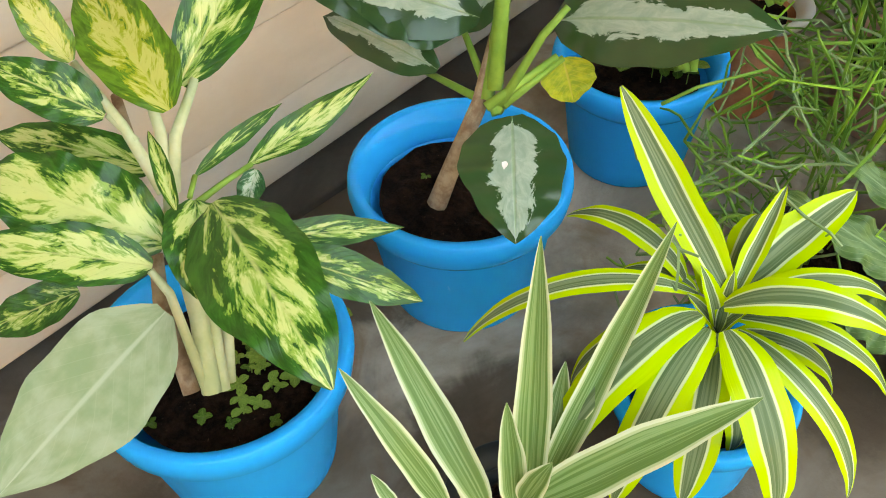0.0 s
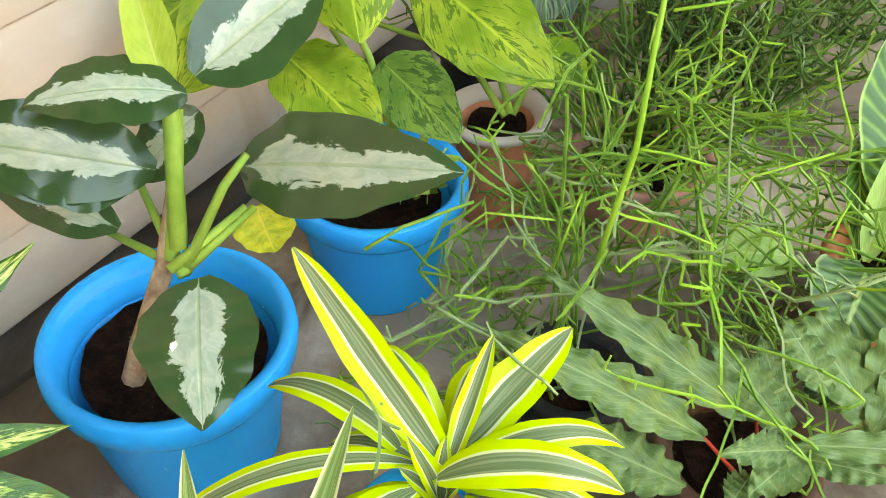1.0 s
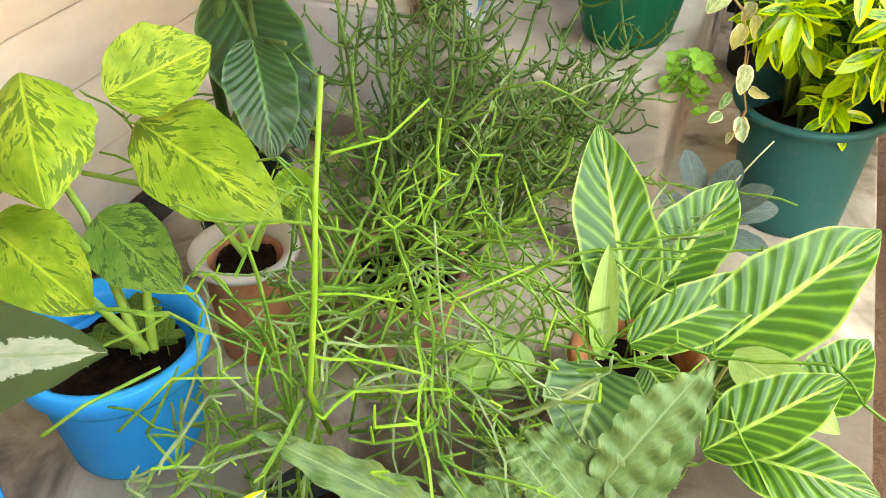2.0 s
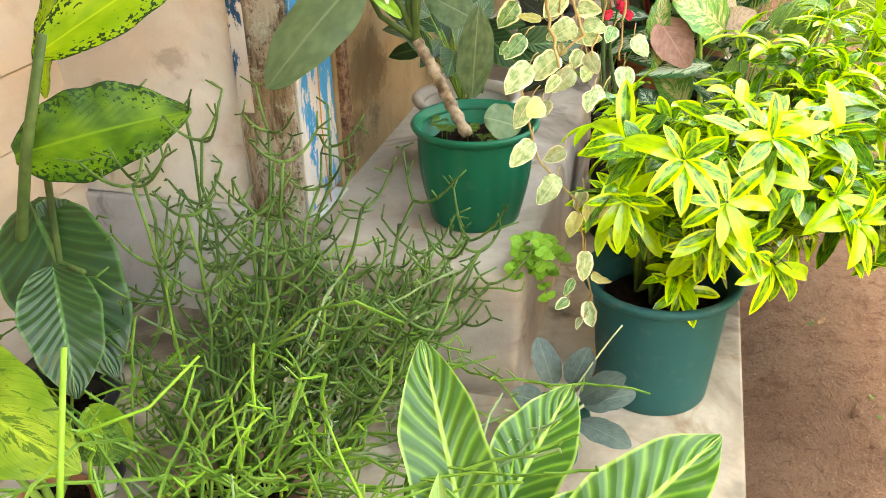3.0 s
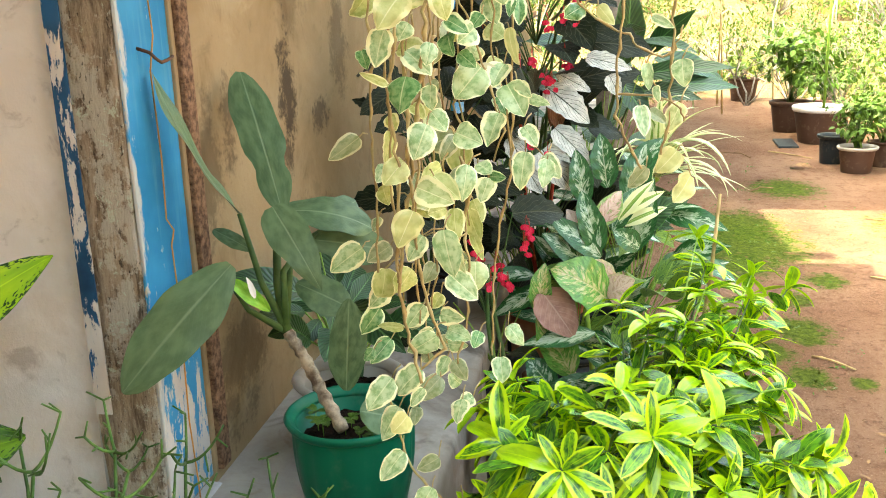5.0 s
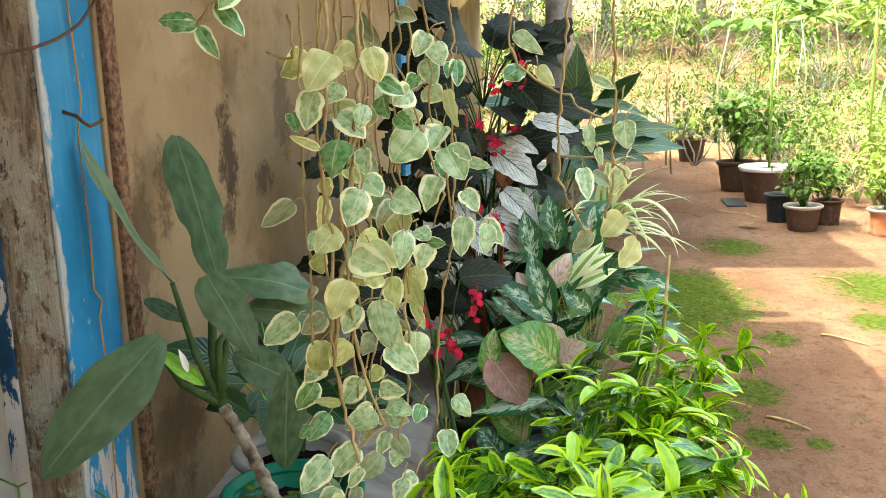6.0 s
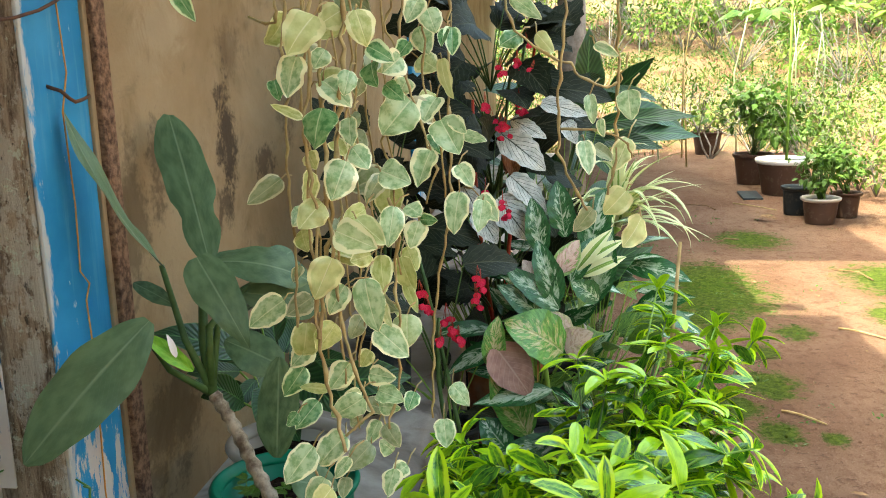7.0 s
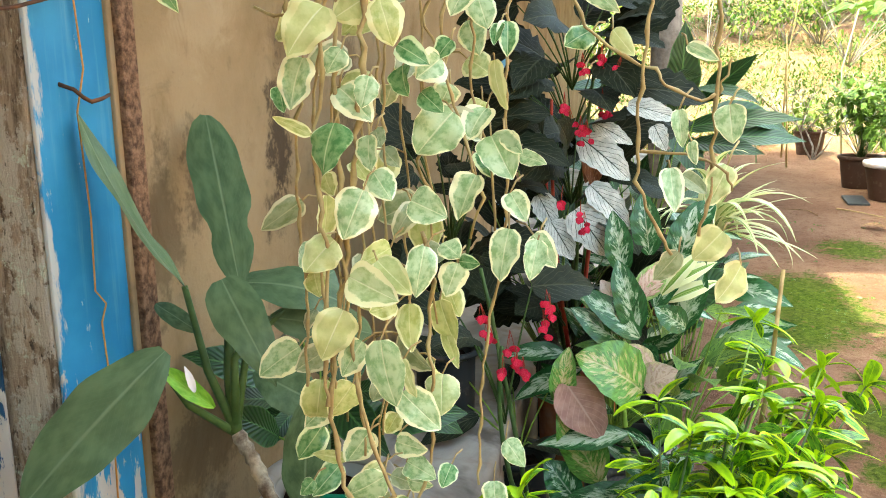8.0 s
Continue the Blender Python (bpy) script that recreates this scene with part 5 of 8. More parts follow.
blade(H, (0.115, -1.039, 0.191), (0.038, -0.966, 0.223), 0.042, RUFFLE, (-0.44, -0.06, 0.85), shape=LANCE, arch=0.55, fold=0.12, wave=0.14, waves=7.0, lobes=0.1, nl=36, nw=8)
blade(H, (0.118, -1.043, 0.188), (0.032, -1.008, 0.185), 0.054, RUFFLE, (-0.47, 0.01, 0.84), shape=LANCE, arch=0.55, fold=0.12, wave=0.14, waves=7.0, lobes=0.1, nl=36, nw=8)
blade(H, (0.075, -1.004, 0.169), (0.025, -0.995, 0.157), 0.037, RUFFLE, (-0.45, -0.00, 0.85), shape=LANCE, arch=0.55, fold=0.12, wave=0.14, waves=7.0, lobes=0.1, nl=36, nw=8)
blade(H, (0.211, -1.060, 0.176), (0.255, -1.013, 0.184), 0.047, RUFFLE, (-0.53, 0.02, 0.79), shape=LANCE, arch=0.55, fold=0.12, wave=0.14, waves=7.0, lobes=0.1, nl=36, nw=8)
stem(H, [(0.097, -1.019, 0.107), (0.071, -0.945, 0.198)], 0.0030, 0.0020, RED_STEM, "petiole")
stem(H, [(0.100, -1.025, 0.107), (0.132, -0.987, 0.188)], 0.0030, 0.0020, RED_STEM, "petiole")
stem(H, [(0.104, -1.030, 0.107), (0.146, -1.025, 0.179)], 0.0030, 0.0020, RED_STEM, "petiole")
stem(H, [(0.129, -1.039, 0.129), (0.177, -1.098, 0.181)], 0.0030, 0.0020, RED_STEM, "petiole")
stem(H, [(0.132, -1.044, 0.129), (0.193, -1.126, 0.168)], 0.0030, 0.0020, RED_STEM, "petiole")

Z = thing("potted_zebra_calathea", (0.53, -1.07, 0), "zebra-banded bright green calathea in a terracotta pot", "potted plant")
pot(Z, (0.53, -1.07, 0), 0.1, 0.07, 0.16, TERRA, 0.03, fill=0.03, label="orange terracotta pot")
blade(Z, (0.499, -1.055, 0.241), (0.650, -0.956, 0.439), 0.113, ZEBRA, (-0.60, -0.11, 0.69), wave=0.02, arch=0.3)
blade(Z, (0.565, -1.076, 0.232), (0.718, -1.144, 0.350), 0.110, ZEBRA, (-0.60, -0.04, 0.69), wave=0.02, arch=0.3)
blade(Z, (0.465, -1.063, 0.228), (0.598, -1.232, 0.285), 0.087, ZEBRA, (-0.57, -0.02, 0.74), wave=0.02, arch=0.5)
blade(Z, (0.492, -1.162, 0.214), (0.642, -1.336, 0.362), 0.141, ZEBRA, (-0.59, 0.04, 0.71), wave=0.02, arch=0.4)
blade(Z, (0.365, -1.181, 0.174), (0.443, -1.322, 0.278), 0.094, ZEBRA, (-0.52, 0.05, 0.79), wave=0.02, arch=0.4)
blade(Z, (0.490, -1.192, 0.231), (0.419, -1.330, 0.208), 0.073, ZEBRA_UNDER, (-0.54, 0.05, 0.77), wave=0.02, arch=0.9)
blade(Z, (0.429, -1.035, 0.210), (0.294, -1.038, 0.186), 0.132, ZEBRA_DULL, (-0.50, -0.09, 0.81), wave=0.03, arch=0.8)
blade(Z, (0.423, -0.948, 0.193), (0.361, -0.842, 0.198), 0.072, ZEBRA_UNDER, (-0.49, -0.18, 0.78), wave=0.03, arch=0.5)
blade(Z, (0.469, -1.297, 0.186), (0.544, -1.349, 0.261), 0.088, ZEBRA, (-0.55, 0.09, 0.75), wave=0.02, arch=0.4)
blade(Z, (0.441, -1.031, 0.210), (0.527, -1.010, 0.335), 0.048, ZEBRA_UNDER, (-0.56, -0.10, 0.74), wave=0.02, arch=0.1, fold=0.7)
blade(Z, (0.387, -1.211, 0.162), (0.364, -1.384, 0.180), 0.088, ZEBRA, (-0.51, 0.08, 0.79), wave=0.02, arch=0.6)
blade(Z, (0.488, -1.085, 0.178), (0.456, -1.139, 0.143), 0.067, ZEBRA, (-0.52, -0.04, 0.79), wave=0.02, arch=0.5)
blade(Z, (0.556, -0.967, 0.309), (0.451, -1.019, 0.212), 0.045, ZEBRA, (-0.56, -0.12, 0.74), wave=0.02, arch=0.2, fold=0.5)
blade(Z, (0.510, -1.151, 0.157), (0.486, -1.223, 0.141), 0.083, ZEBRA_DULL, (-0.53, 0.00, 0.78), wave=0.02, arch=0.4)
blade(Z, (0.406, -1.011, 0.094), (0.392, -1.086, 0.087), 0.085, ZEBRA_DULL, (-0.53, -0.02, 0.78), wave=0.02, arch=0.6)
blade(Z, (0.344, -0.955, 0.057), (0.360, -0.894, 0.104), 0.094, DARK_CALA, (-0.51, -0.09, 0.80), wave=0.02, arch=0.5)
stem(Z, [(0.507, -1.134, 0.040), (0.451, -1.023, 0.193)], 0.0040, 0.0030, STALK, "petiole")
stem(Z, [(0.510, -1.142, 0.040), (0.495, -1.056, 0.235)], 0.0040, 0.0030, STALK, "petiole")
stem(Z, [(0.513, -1.149, 0.040), (0.563, -1.077, 0.228)], 0.0040, 0.0030, STALK, "petiole")
stem(Z, [(0.513, -1.149, 0.040), (0.505, -1.162, 0.197)], 0.0040, 0.0030, STALK, "petiole")
stem(Z, [(0.505, -1.126, 0.040), (0.424, -0.950, 0.193)], 0.0040, 0.0030, STALK, "petiole")
stem(Z, [(0.513, -1.149, 0.040), (0.495, -1.193, 0.221)], 0.0040, 0.0030, STALK, "petiole")
stem(Z, [(0.516, -1.157, 0.040), (0.469, -1.297, 0.186)], 0.0040, 0.0030, STALK, "petiole")

# ---- plants on the plinth ----
G = thing("potted_philodendron", (1.36, -0.86, 0.268), "grey-green long-leaved philodendron in a ribbed green pot", "potted plant")
pot(G, (1.36, -0.86, 0.268), 0.127, 0.09, 0.208, GREEN_POT, 0.018, 12, 0.03, 0.045, "dark green ribbed plastic pot", flare=0.008, over=0.007)
weeds(G, (1.36, -0.86, 0.432), 0.09, 9, 0.02)
blade(G, (1.441, -0.724, 0.833), (1.62, -0.592, 1.078), 0.088, PHILO, (-0.69, -0.35, 0.34), waist=0.28, shape=(0.5, 0.42), fold=0.1, wave=0.03, nl=18, curl=0.12, twist=0.25, waves=2.0, arch=0.35)
blade(G, (1.385, -0.665, 0.835), (1.325, -0.553, 1.100), 0.062, PHILO, (0.28, -0.90, 0.46), waist=0.3, shape=(0.45, 0.6), fold=0.25, wave=0.05, nl=24, curl=0.12, twist=-0.5, waves=2.0, arch=-0.35)
blade(G, (1.288, -0.680, 0.772), (1.164, -0.520, 0.580), 0.108, PHILO, (-0.63, -0.34, 0.49), shape=OVAL, fold=0.1, wave=0.03, nl=18, curl=0.12, twist=0.25, waves=2.0, arch=0.4)
blade(G, (1.365, -0.734, 0.858), (1.325, -0.828, 0.715), 0.076, PHILO, (-0.68, -0.25, 0.43), shape=(0.4, 0.95), fold=0.1, wave=0.03, nl=18, curl=0.12, twist=0.25, waves=2.0, arch=0.5)
blade(G, (1.440, -0.719, 0.833), (1.504, -0.879, 0.786), 0.083, PHILO, (-0.42, -0.14, 0.65), shape=(0.6, 0.5), fold=0.1, wave=0.03, nl=18, curl=0.12, twist=0.25, waves=2.0, arch=0.9)
blade(G, (1.307, -0.867, 0.537), (1.322, -0.877, 0.704), 0.067, PHILO, (-0.67, -0.21, 0.51), shape=OVAL, fold=0.1, wave=0.03, nl=18, curl=0.12, twist=0.25, waves=2.0, arch=0.15)
blade(G, (1.426, -0.746, 0.698), (1.431, -0.846, 0.650), 0.072, PHILO, (-0.68, -0.23, 0.47), shape=(0.6, 0.5), fold=0.1, wave=0.03, nl=18, curl=0.12, twist=0.25, waves=2.0, arch=0.4)
blade(G, (1.327, -0.728, 0.676), (1.291, -0.670, 0.742), 0.033, JADE, (-0.66, -0.29, 0.47), shape=(0.6, 0.5), fold=0.6, wave=0.03, nl=18, curl=0.12, twist=0.25, waves=2.0, arch=0.2)
blade(G, (1.328, -0.958, 0.476), (1.294, -0.893, 0.505), 0.073, PHILO, (-0.65, -0.18, 0.57), shape=(0.6, 0.5), fold=0.1, wave=0.03, nl=18, curl=0.12, twist=0.25, waves=2.0, arch=0.5)
blade(G, (1.370, -0.688, 0.775), (1.400, -0.602, 0.806), 0.03, PHILO, (-0.66, -0.31, 0.42), shape=(0.6, 0.5), fold=0.1, wave=0.03, nl=18, curl=0.12, twist=0.25, waves=2.0, arch=0.3)
blade(G, (1.464, -0.760, 0.774), (1.538, -0.901, 0.733), 0.074, PHILO, (-0.70, -0.21, 0.43), shape=(0.6, 0.5), fold=0.1, wave=0.03, nl=18, curl=0.12, twist=0.25, waves=2.0, arch=0.5)
blade(G, (1.492, -0.785, 0.789), (1.568, -0.831, 0.827), 0.065, PHILO, (-0.70, -0.22, 0.41), shape=(0.6, 0.5), fold=0.1, wave=0.03, nl=18, curl=0.12, twist=0.25, waves=2.0, arch=0.5)
ringed(G, [(1.283, -0.864, 0.471), (1.319, -0.817, 0.528), (1.346, -0.778, 0.584), (1.351, -0.749, 0.629)], 0.0112, SCARRED)
stem(G, [(1.351, -0.749, 0.629), (1.362, -0.703, 0.718), (1.382, -0.664, 0.841)], 0.0080, 0.0048, STALK_DARK, "petiole")
stem(G, [(1.350, -0.747, 0.629), (1.385, -0.725, 0.711), (1.420, -0.719, 0.837)], 0.0110, 0.0066, STALK_DARK, "petiole")
stem(G, [(1.350, -0.747, 0.629), (1.322, -0.690, 0.679), (1.291, -0.673, 0.740)], 0.0070, 0.0042, STALK_DARK, "petiole")
stem(G, [(1.350, -0.747, 0.629), (1.424, -0.739, 0.742), (1.492, -0.785, 0.789)], 0.0070, 0.0042, STALK_DARK, "petiole")
stem(G, [(1.350, -0.747, 0.629), (1.372, -0.742, 0.736), (1.446, -0.767, 0.779)], 0.0080, 0.0048, STALK_DARK, "petiole")
blade(G, (1.306, -0.711, 0.706), (1.302, -0.700, 0.746), 0.011, WHITE_POT, (-0.61, -0.36, 0.49))


# ---- stick plant ----
def stick_plant(root, at, n, reach, seed):
    """A tangle of thin jointed green sticks that fork and sprawl."""
    r = random.Random(seed)
    meshes = {"old": bmesh.new(), "dry": bmesh.new(), "new": bmesh.new()}

    def grow(p, d, level, kind):
        for _ in range(r.randint(2, 4)):
            L = r.uniform(0.05, 0.11) * (1 - 0.1 * level)
            d = (d + Vector((r.gauss(0, 0.25), r.gauss(0, 0.25), r.gauss(-0.05, 0.2)))).normalized()
            q = p + d * L
            if q.z < 0.03:
                d.z = abs(d.z) * 0.4
                q = p + d * L
            if q.x > 1.08 and q.z < 0.3:
                return
            if q.y > -0.05 or (q.x < 0.48 and q.z > 0.36 + 0.1 * r.random()) or (q.x < 0.6 and q.y > -0.5):
                return
            if q.z > 0.36 and r.random() < 0.4 or q.z > 0.46 and r.random() < 0.7:
                return
            w = 0.0029 - 0.0003 * level
            tube(meshes[kind], [p, p.lerp(q, 0.5) + Vector((r.gauss(0, 0.003), r.gauss(0, 0.003), r.gauss(0, 0.003))), q], w, w * 0.85, 4)
            p = q
            for _ in range(2):
                if r.random() < 0.5:
                    t = p + Vector((r.gauss(0, 1), r.gauss(0, 1), r.gauss(0.3, 1))).normalized() * r.uniform(0.01, 0.03)
                    tube(meshes["new" if r.random() < 0.2 else kind], [p, t], 0.0018, 0.0013, 4)
            if level < 3 and r.random() < 0.75:
                side = (d + Vector((r.gauss(0, 1.0), r.gauss(0, 1.0), r.gauss(0.1, 0.6)))).normalized()
                grow(p, side, level + 1, kind if r.random() < 0.93 else "new")

    for i in range(n):
        a = r.uniform(0, 6.28)
        lean = r.uniform(0.3, 2.2)
        d = Vector((math.cos(a) * lean, math.sin(a) * lean, 1)).normalized()
        p = Vector(at) + Vector((r.gauss(0, 0.04), r.gauss(0, 0.04), 0))
        grow(p, d, 0, r.choice(("old", "old", "old", "old", "dry", "dry", "dry", "old")))
        # long runners that lie over the neighbours
        if i % 3 == 0:
            q = p + Vector((math.cos(a) * reach * r.uniform(0.3, 1.0), math.sin(a) * reach * r.uniform(0.3, 1.0), r.uniform(0.05, 0.5)))
            pts = bow(p, q, (0, 0, r.uniform(0.05, 0.15)), 6)
            tube(meshes["old"], pts, 0.0028, 0.002, 4)
            for s in pts[2:]:
                grow(s, (q - p).normalized(), 2, r.choice(("old", "new", "old", "dry", "dry", "old")))
    for kind, mat, text in (("old", STICK, "dark green jointed sticks"), ("dry", STICK_DRY, "greyish older sticks"), ("new", STICK_NEW, "bright young shoots")):
        tagged(link("stick_tangle", meshes[kind], mat, root, text, smooth=False), kind="stuff")


R_ = thing("potted_stick_plant", (0.62, -0.66, 0), "sprawling green stick cactus in a dusty pink bowl", "potted plant")
pot(R_, (0.62, -0.66, 0), 0.12, 0.085, 0.13, PINK_POT, 0.02, fill=0.02, label="dusty pink plastic bowl")
stick_plant(R_, (0.62, -0.64, 0.12), 22, 0.48, 3)
stick_plant(R_, (0.36, -0.68, 0.06), 7, 0.26, 5)
# long young shoots
stem(R_, [(0.223, -0.741, 0.182), (0.141, -0.773, 0.342), (0.154, -0.786, 0.473), (0.199, -0.772, 0.560), (0.264, -0.754, 0.654)], 0.0038, 0.0028, STICK_NEW, "shoot")
stem(R_, [(0.154, -0.786, 0.473), (0.183, -0.814, 0.459), (0.196, -0.856, 0.452)], 0.0018, 0.0013, STICK_NEW, "shoot")
stem(R_, [(0.229, -0.775, 0.590), (0.277, -0.816, 0.590), (0.335, -0.838, 0.610)], 0.0020, 0.0014, STICK_NEW, "shoot")
stem(R_, [(0.285, -0.843, 0.251), (0.289, -0.884, 0.389), (0.363, -0.953, 0.403)], 0.0018, 0.0013, STICK_NEW, "shoot")
stem(R_, [(0.390, -0.965, 0.410), (0.411, -0.936, 0.447), (0.430, -0.915, 0.478)], 0.0018, 0.0013, STICK_NEW, "shoot")
stem(R_, [(0.308, -0.985, 0.328), (0.328, -0.986, 0.348), (0.343, -0.989, 0.363)], 0.0018, 0.0013, STICK_NEW, "shoot")
stem(R_, [(0.080, -0.741, 0.339), (0.083, -0.754, 0.414), (0.103, -0.754, 0.436)], 0.0018, 0.0013, STICK_NEW, "shoot")
stem(R_, [(0.249, -0.893, 0.187), (0.280, -0.876, 0.307), (0.337, -0.843, 0.384), (0.372, -0.826, 0.430)], 0.0019, 0.0014, STICK_DRY, "shoot")
stem(R_, [(0.022, -0.615, 0.342), (0.060, -0.668, 0.402), (0.076, -0.739, 0.413)], 0.0017, 0.0013, STICK_NEW, "shoot")
stem(R_, [(-0.034, -0.577, 0.378), (0.010, -0.595, 0.385), (0.067, -0.649, 0.404)], 0.0022, 0.0018, STICK, "shoot")


def candelabra(root, base, top, seed):
    """One upright jointed stick whose arms sweep out and up, each forked into short tips."""
    r = random.Random(seed)
    base, top = Vector(base), Vector(top)
    spine = [base.lerp(top, k / 8) + Vector((r.gauss(0, 0.006), r.gauss(0, 0.006), 0)) + (Vector((0.62, -0.66, 0.2)) - base) * (-0.1 * math.sin(math.pi * k / 8)) for k in range(9)]
    bm = bmesh.new()
    tube(bm, spine, 0.0034, 0.0026, 6)
    for k in (3, 5, 6, 8):
        p, az = spine[k], r.uniform(0, 6.28)
        for m in range(r.randint(2, 3)):
            a = az + m * 2.2 + r.uniform(-0.4, 0.4)
            L = r.uniform(0.07, 0.14) * (1.1 - 0.05 * k)
            out = Vector((math.cos(a), math.sin(a), 0))
            q = p + out * L * 0.8 + Vector((0, 0, L * r.uniform(0.35, 0.8)))
            arm = bow(p, q, (0, 0, -0.16 * L), 6)
            tube(bm, arm, 0.0028, 0.0019, 5)
            for f in (3, 5, 5):
                s = arm[f] + Vector((r.gauss(0, 1), r.gauss(0, 1), r.gauss(0.6, 0.7))).normalized() * r.uniform(0.012, 0.032)
                tube(bm, [arm[f], s], 0.0018, 0.0014, 5)
    return link("stick", bm, STICK_SHADED, root, "dark green jointed stick with upswept arms")


for i, (x, y, z) in enumerate(((0.86, -0.56, 0.6), (0.97, -0.62, 0.58), (0.8, -0.72, 0.6), (0.88, -0.8, 0.5), (1.02, -0.7, 0.54), (0.74, -0.52, 0.58), (0.92, -0.5, 0.62), (0.84, -0.64, 0.5), (1.0, -0.84, 0.46), (0.78, -0.86, 0.46), (0.7, -0.62, 0.56), (0.94, -0.7, 0.5), (0.9, -0.92, 0.42), (1.05, -0.58, 0.5), (0.66, -0.74, 0.5), (0.82, -0.46, 0.54), (1.0, -0.93, 0.4), (0.72, -0.95, 0.4))):
    candelabra(R_, (0.62 + (x - 0.62) * 0.25, -0.66 + (y + 0.66) * 0.25, 0.12), (x, y, z), 100 + i)

sticks = random.Random(41)
for i in range(15):
    x, y = sticks.uniform(0.66, 1.06), sticks.uniform(-0.98, -0.42)
    candelabra(R_, (0.62 + (x - 0.62) * 0.4, -0.66 + (y + 0.66) * 0.4, 0.12), (x, y, sticks.uniform(0.24, 0.42)), 200 + i)

black = thing("black_nursery_pot", (0.14, -0.76, 0), "small black nursery pot with a trailing green plant", "potted plant")
pot(black, (0.16, -0.76, 0), 0.09, 0.065, 0.11, BLACK_POT, 0.015, fill=0.03, label="black plastic pot")
stick_plant(black, (0.16, -0.76, 0.09), 7, 0.1, 9)

# ---- small pots by the plinth corner ----
rub = thing("potted_rubber_peperomia", (0.97, -1.1, 0), "dusky round-leaved peperomia in a small grey pot", "potted plant")
pot(rub, (0.97, -1.09, 0), 0.062, 0.045, 0.1, TEAL_POT, 0.014, fill=0.02, label="small grey-green plastic pot")
for i, (dx, dy, dz, L) in enumerate(((-0.02, -0.11, 0.1, 0.1), (0.03, -0.13, 0.04, 0.09), (-0.06, -0.12, 0.0, 0.1), (-0.07, 0.07, 0.07, 0.09), (-0.09, 0.03, 0.01, 0.09), (-0.07, -0.03, 0.1, 0.08), (0.05, 0.05, 0.1, 0.09), (0.02, -0.05, 0.14, 0.08))):
    b = Vector((0.97 + dx * 0.3, -1.1 + dy * 0.3, 0.1 + dz * 0.4))
    stem(rub, [(0.97, -1.1, 0.08), b], 0.003, 0.003, STALK, "petiole", 5)
    blade(rub, b, b + Vector((dx, dy, dz)).normalized() * L, 0.048, RUBBER, (-0.5, -0.2, 0.8), 0.4, 0.12, 0.005, OVAL)
stem(rub, bow((0.97, -1.1, 0.1), (1.02, -1.19, 0.26), (-0.02, 0, 0.02)), 0.002, 0.0015, STALK, "runner", 5)

jade = thing("trailing_succulent", (1.2, -0.98, 0.268), "bright green trailing succulent at the plinth edge", "plant")
for i in range(9):
    a0 = Vector((1.2 + rng.uniform(-0.05, 0.05), -0.985 + rng.uniform(-0.02, 0.02), 0.27))
    b0 = Vector((1.12 + rng.uniform(-0.06, 0.14), -1.03 + rng.uniform(-0.05, 0.04), 0.27 + rng.uniform(-0.04, 0.09)))
    pts = bow(a0, b0, (0, 0, 0.03), 7)
    stem(jade, pts, 0.002, 0.0014, STALK_GREEN, "runner", 5)
    for p in pts[2:]:
        for k in range(3):
            a = rng.uniform(0, 6.28)
            d = Vector((math.cos(a), math.sin(a), rng.uniform(-0.1, 0.8))).normalized() * rng.uniform(0.016, 0.026)
            shared_leaf(jade, p, p + d, JADE, "jade", up=(-0.4, -0.2, 1), width=0.8, shape=OVAL, nl=4, nw=2)

# ---- bush in the large pot ----
K = thing("potted_bush", (1.225, -1.245, 0), "bright yellow-green glossy-leaved bush in a weathered green pot", "potted plant")
pot(K, (1.225, -1.245, 0), 0.147, 0.105, 0.255, TEAL_POT, 0.022, fill=0.06, label="weathered dark green plastic pot")


def whorl(root, tip, d, n, L, kind="bush"):
    d = Vector(d).normalized()
    s = d.orthogonal().normalized()
    q = d.cross(s)
    for k in range(n):
        a = 2 * math.pi * k / n + rng.uniform(-0.35, 0.35)
        out = (s * math.cos(a) + q * math.sin(a)) * rng.uniform(0.7, 1.0) + d * rng.uniform(-0.1, 0.6) + Vector((0, 0, -0.35))
        l = L * rng.uniform(0.65, 1.15)
        b = Vector(tip) - d * rng.uniform(0, 0.02)
        shared_leaf(root, b, b + out.normalized() * l, BUSH, kind, 5, d + Vector((-0.25, -0.1, 0.6)), width=0.31, shape=(0.7, 0.75), arch=0.55, fold=0.22, nl=8, nw=4)


tips = []
def clear(p):
    """Where the neighbouring pots show over the bush."""
    return p.y > -1.33 and p.x > 1.3 and p.z > 0.37 + 0.42 * (1.85 - p.x)


for n, c, r in ((34, (1.25, -1.43, 0.47), (0.3, 0.27, 0.14)), (30, (1.78, -1.5, 0.51), (0.28, 0.17, 0.16)), (12, (1.45, -1.2, 0.45), (0.2, 0.12, 0.06))):
    k = 0
    while k < n:
        v = Vector((rng.uniform(-1, 1), rng.uniform(-1, 1), rng.uniform(-1, 1)))
        p = Vector((c[0] + v.x * r[0], c[1] + v.y * r[1], c[2] + v.z * r[2]))
        if 0.5 < v.length < 1 and not clear(p) and not (p.z < 0.36 and p.x < 1.3):
            tips.append(p)
            k += 1
tips += [Vector(p) for p in ((2.03, -1.67, 0.56), (2.05, -1.76, 0.52), (1.93, -1.53, 0.68), (1.24, -1.62, 0.45), (1.18, -1.68, 0.34), (1.22, -1.72, 0.42), (1.26, -1.74, 0.36), (0.98, -1.26, 0.58), (1.07, -1.17, 0.57), (1.02, -1.33, 0.5), (1.0, -1.18, 0.5), (1.08, -1.42, 0.37), (1.12, -1.5, 0.48))]
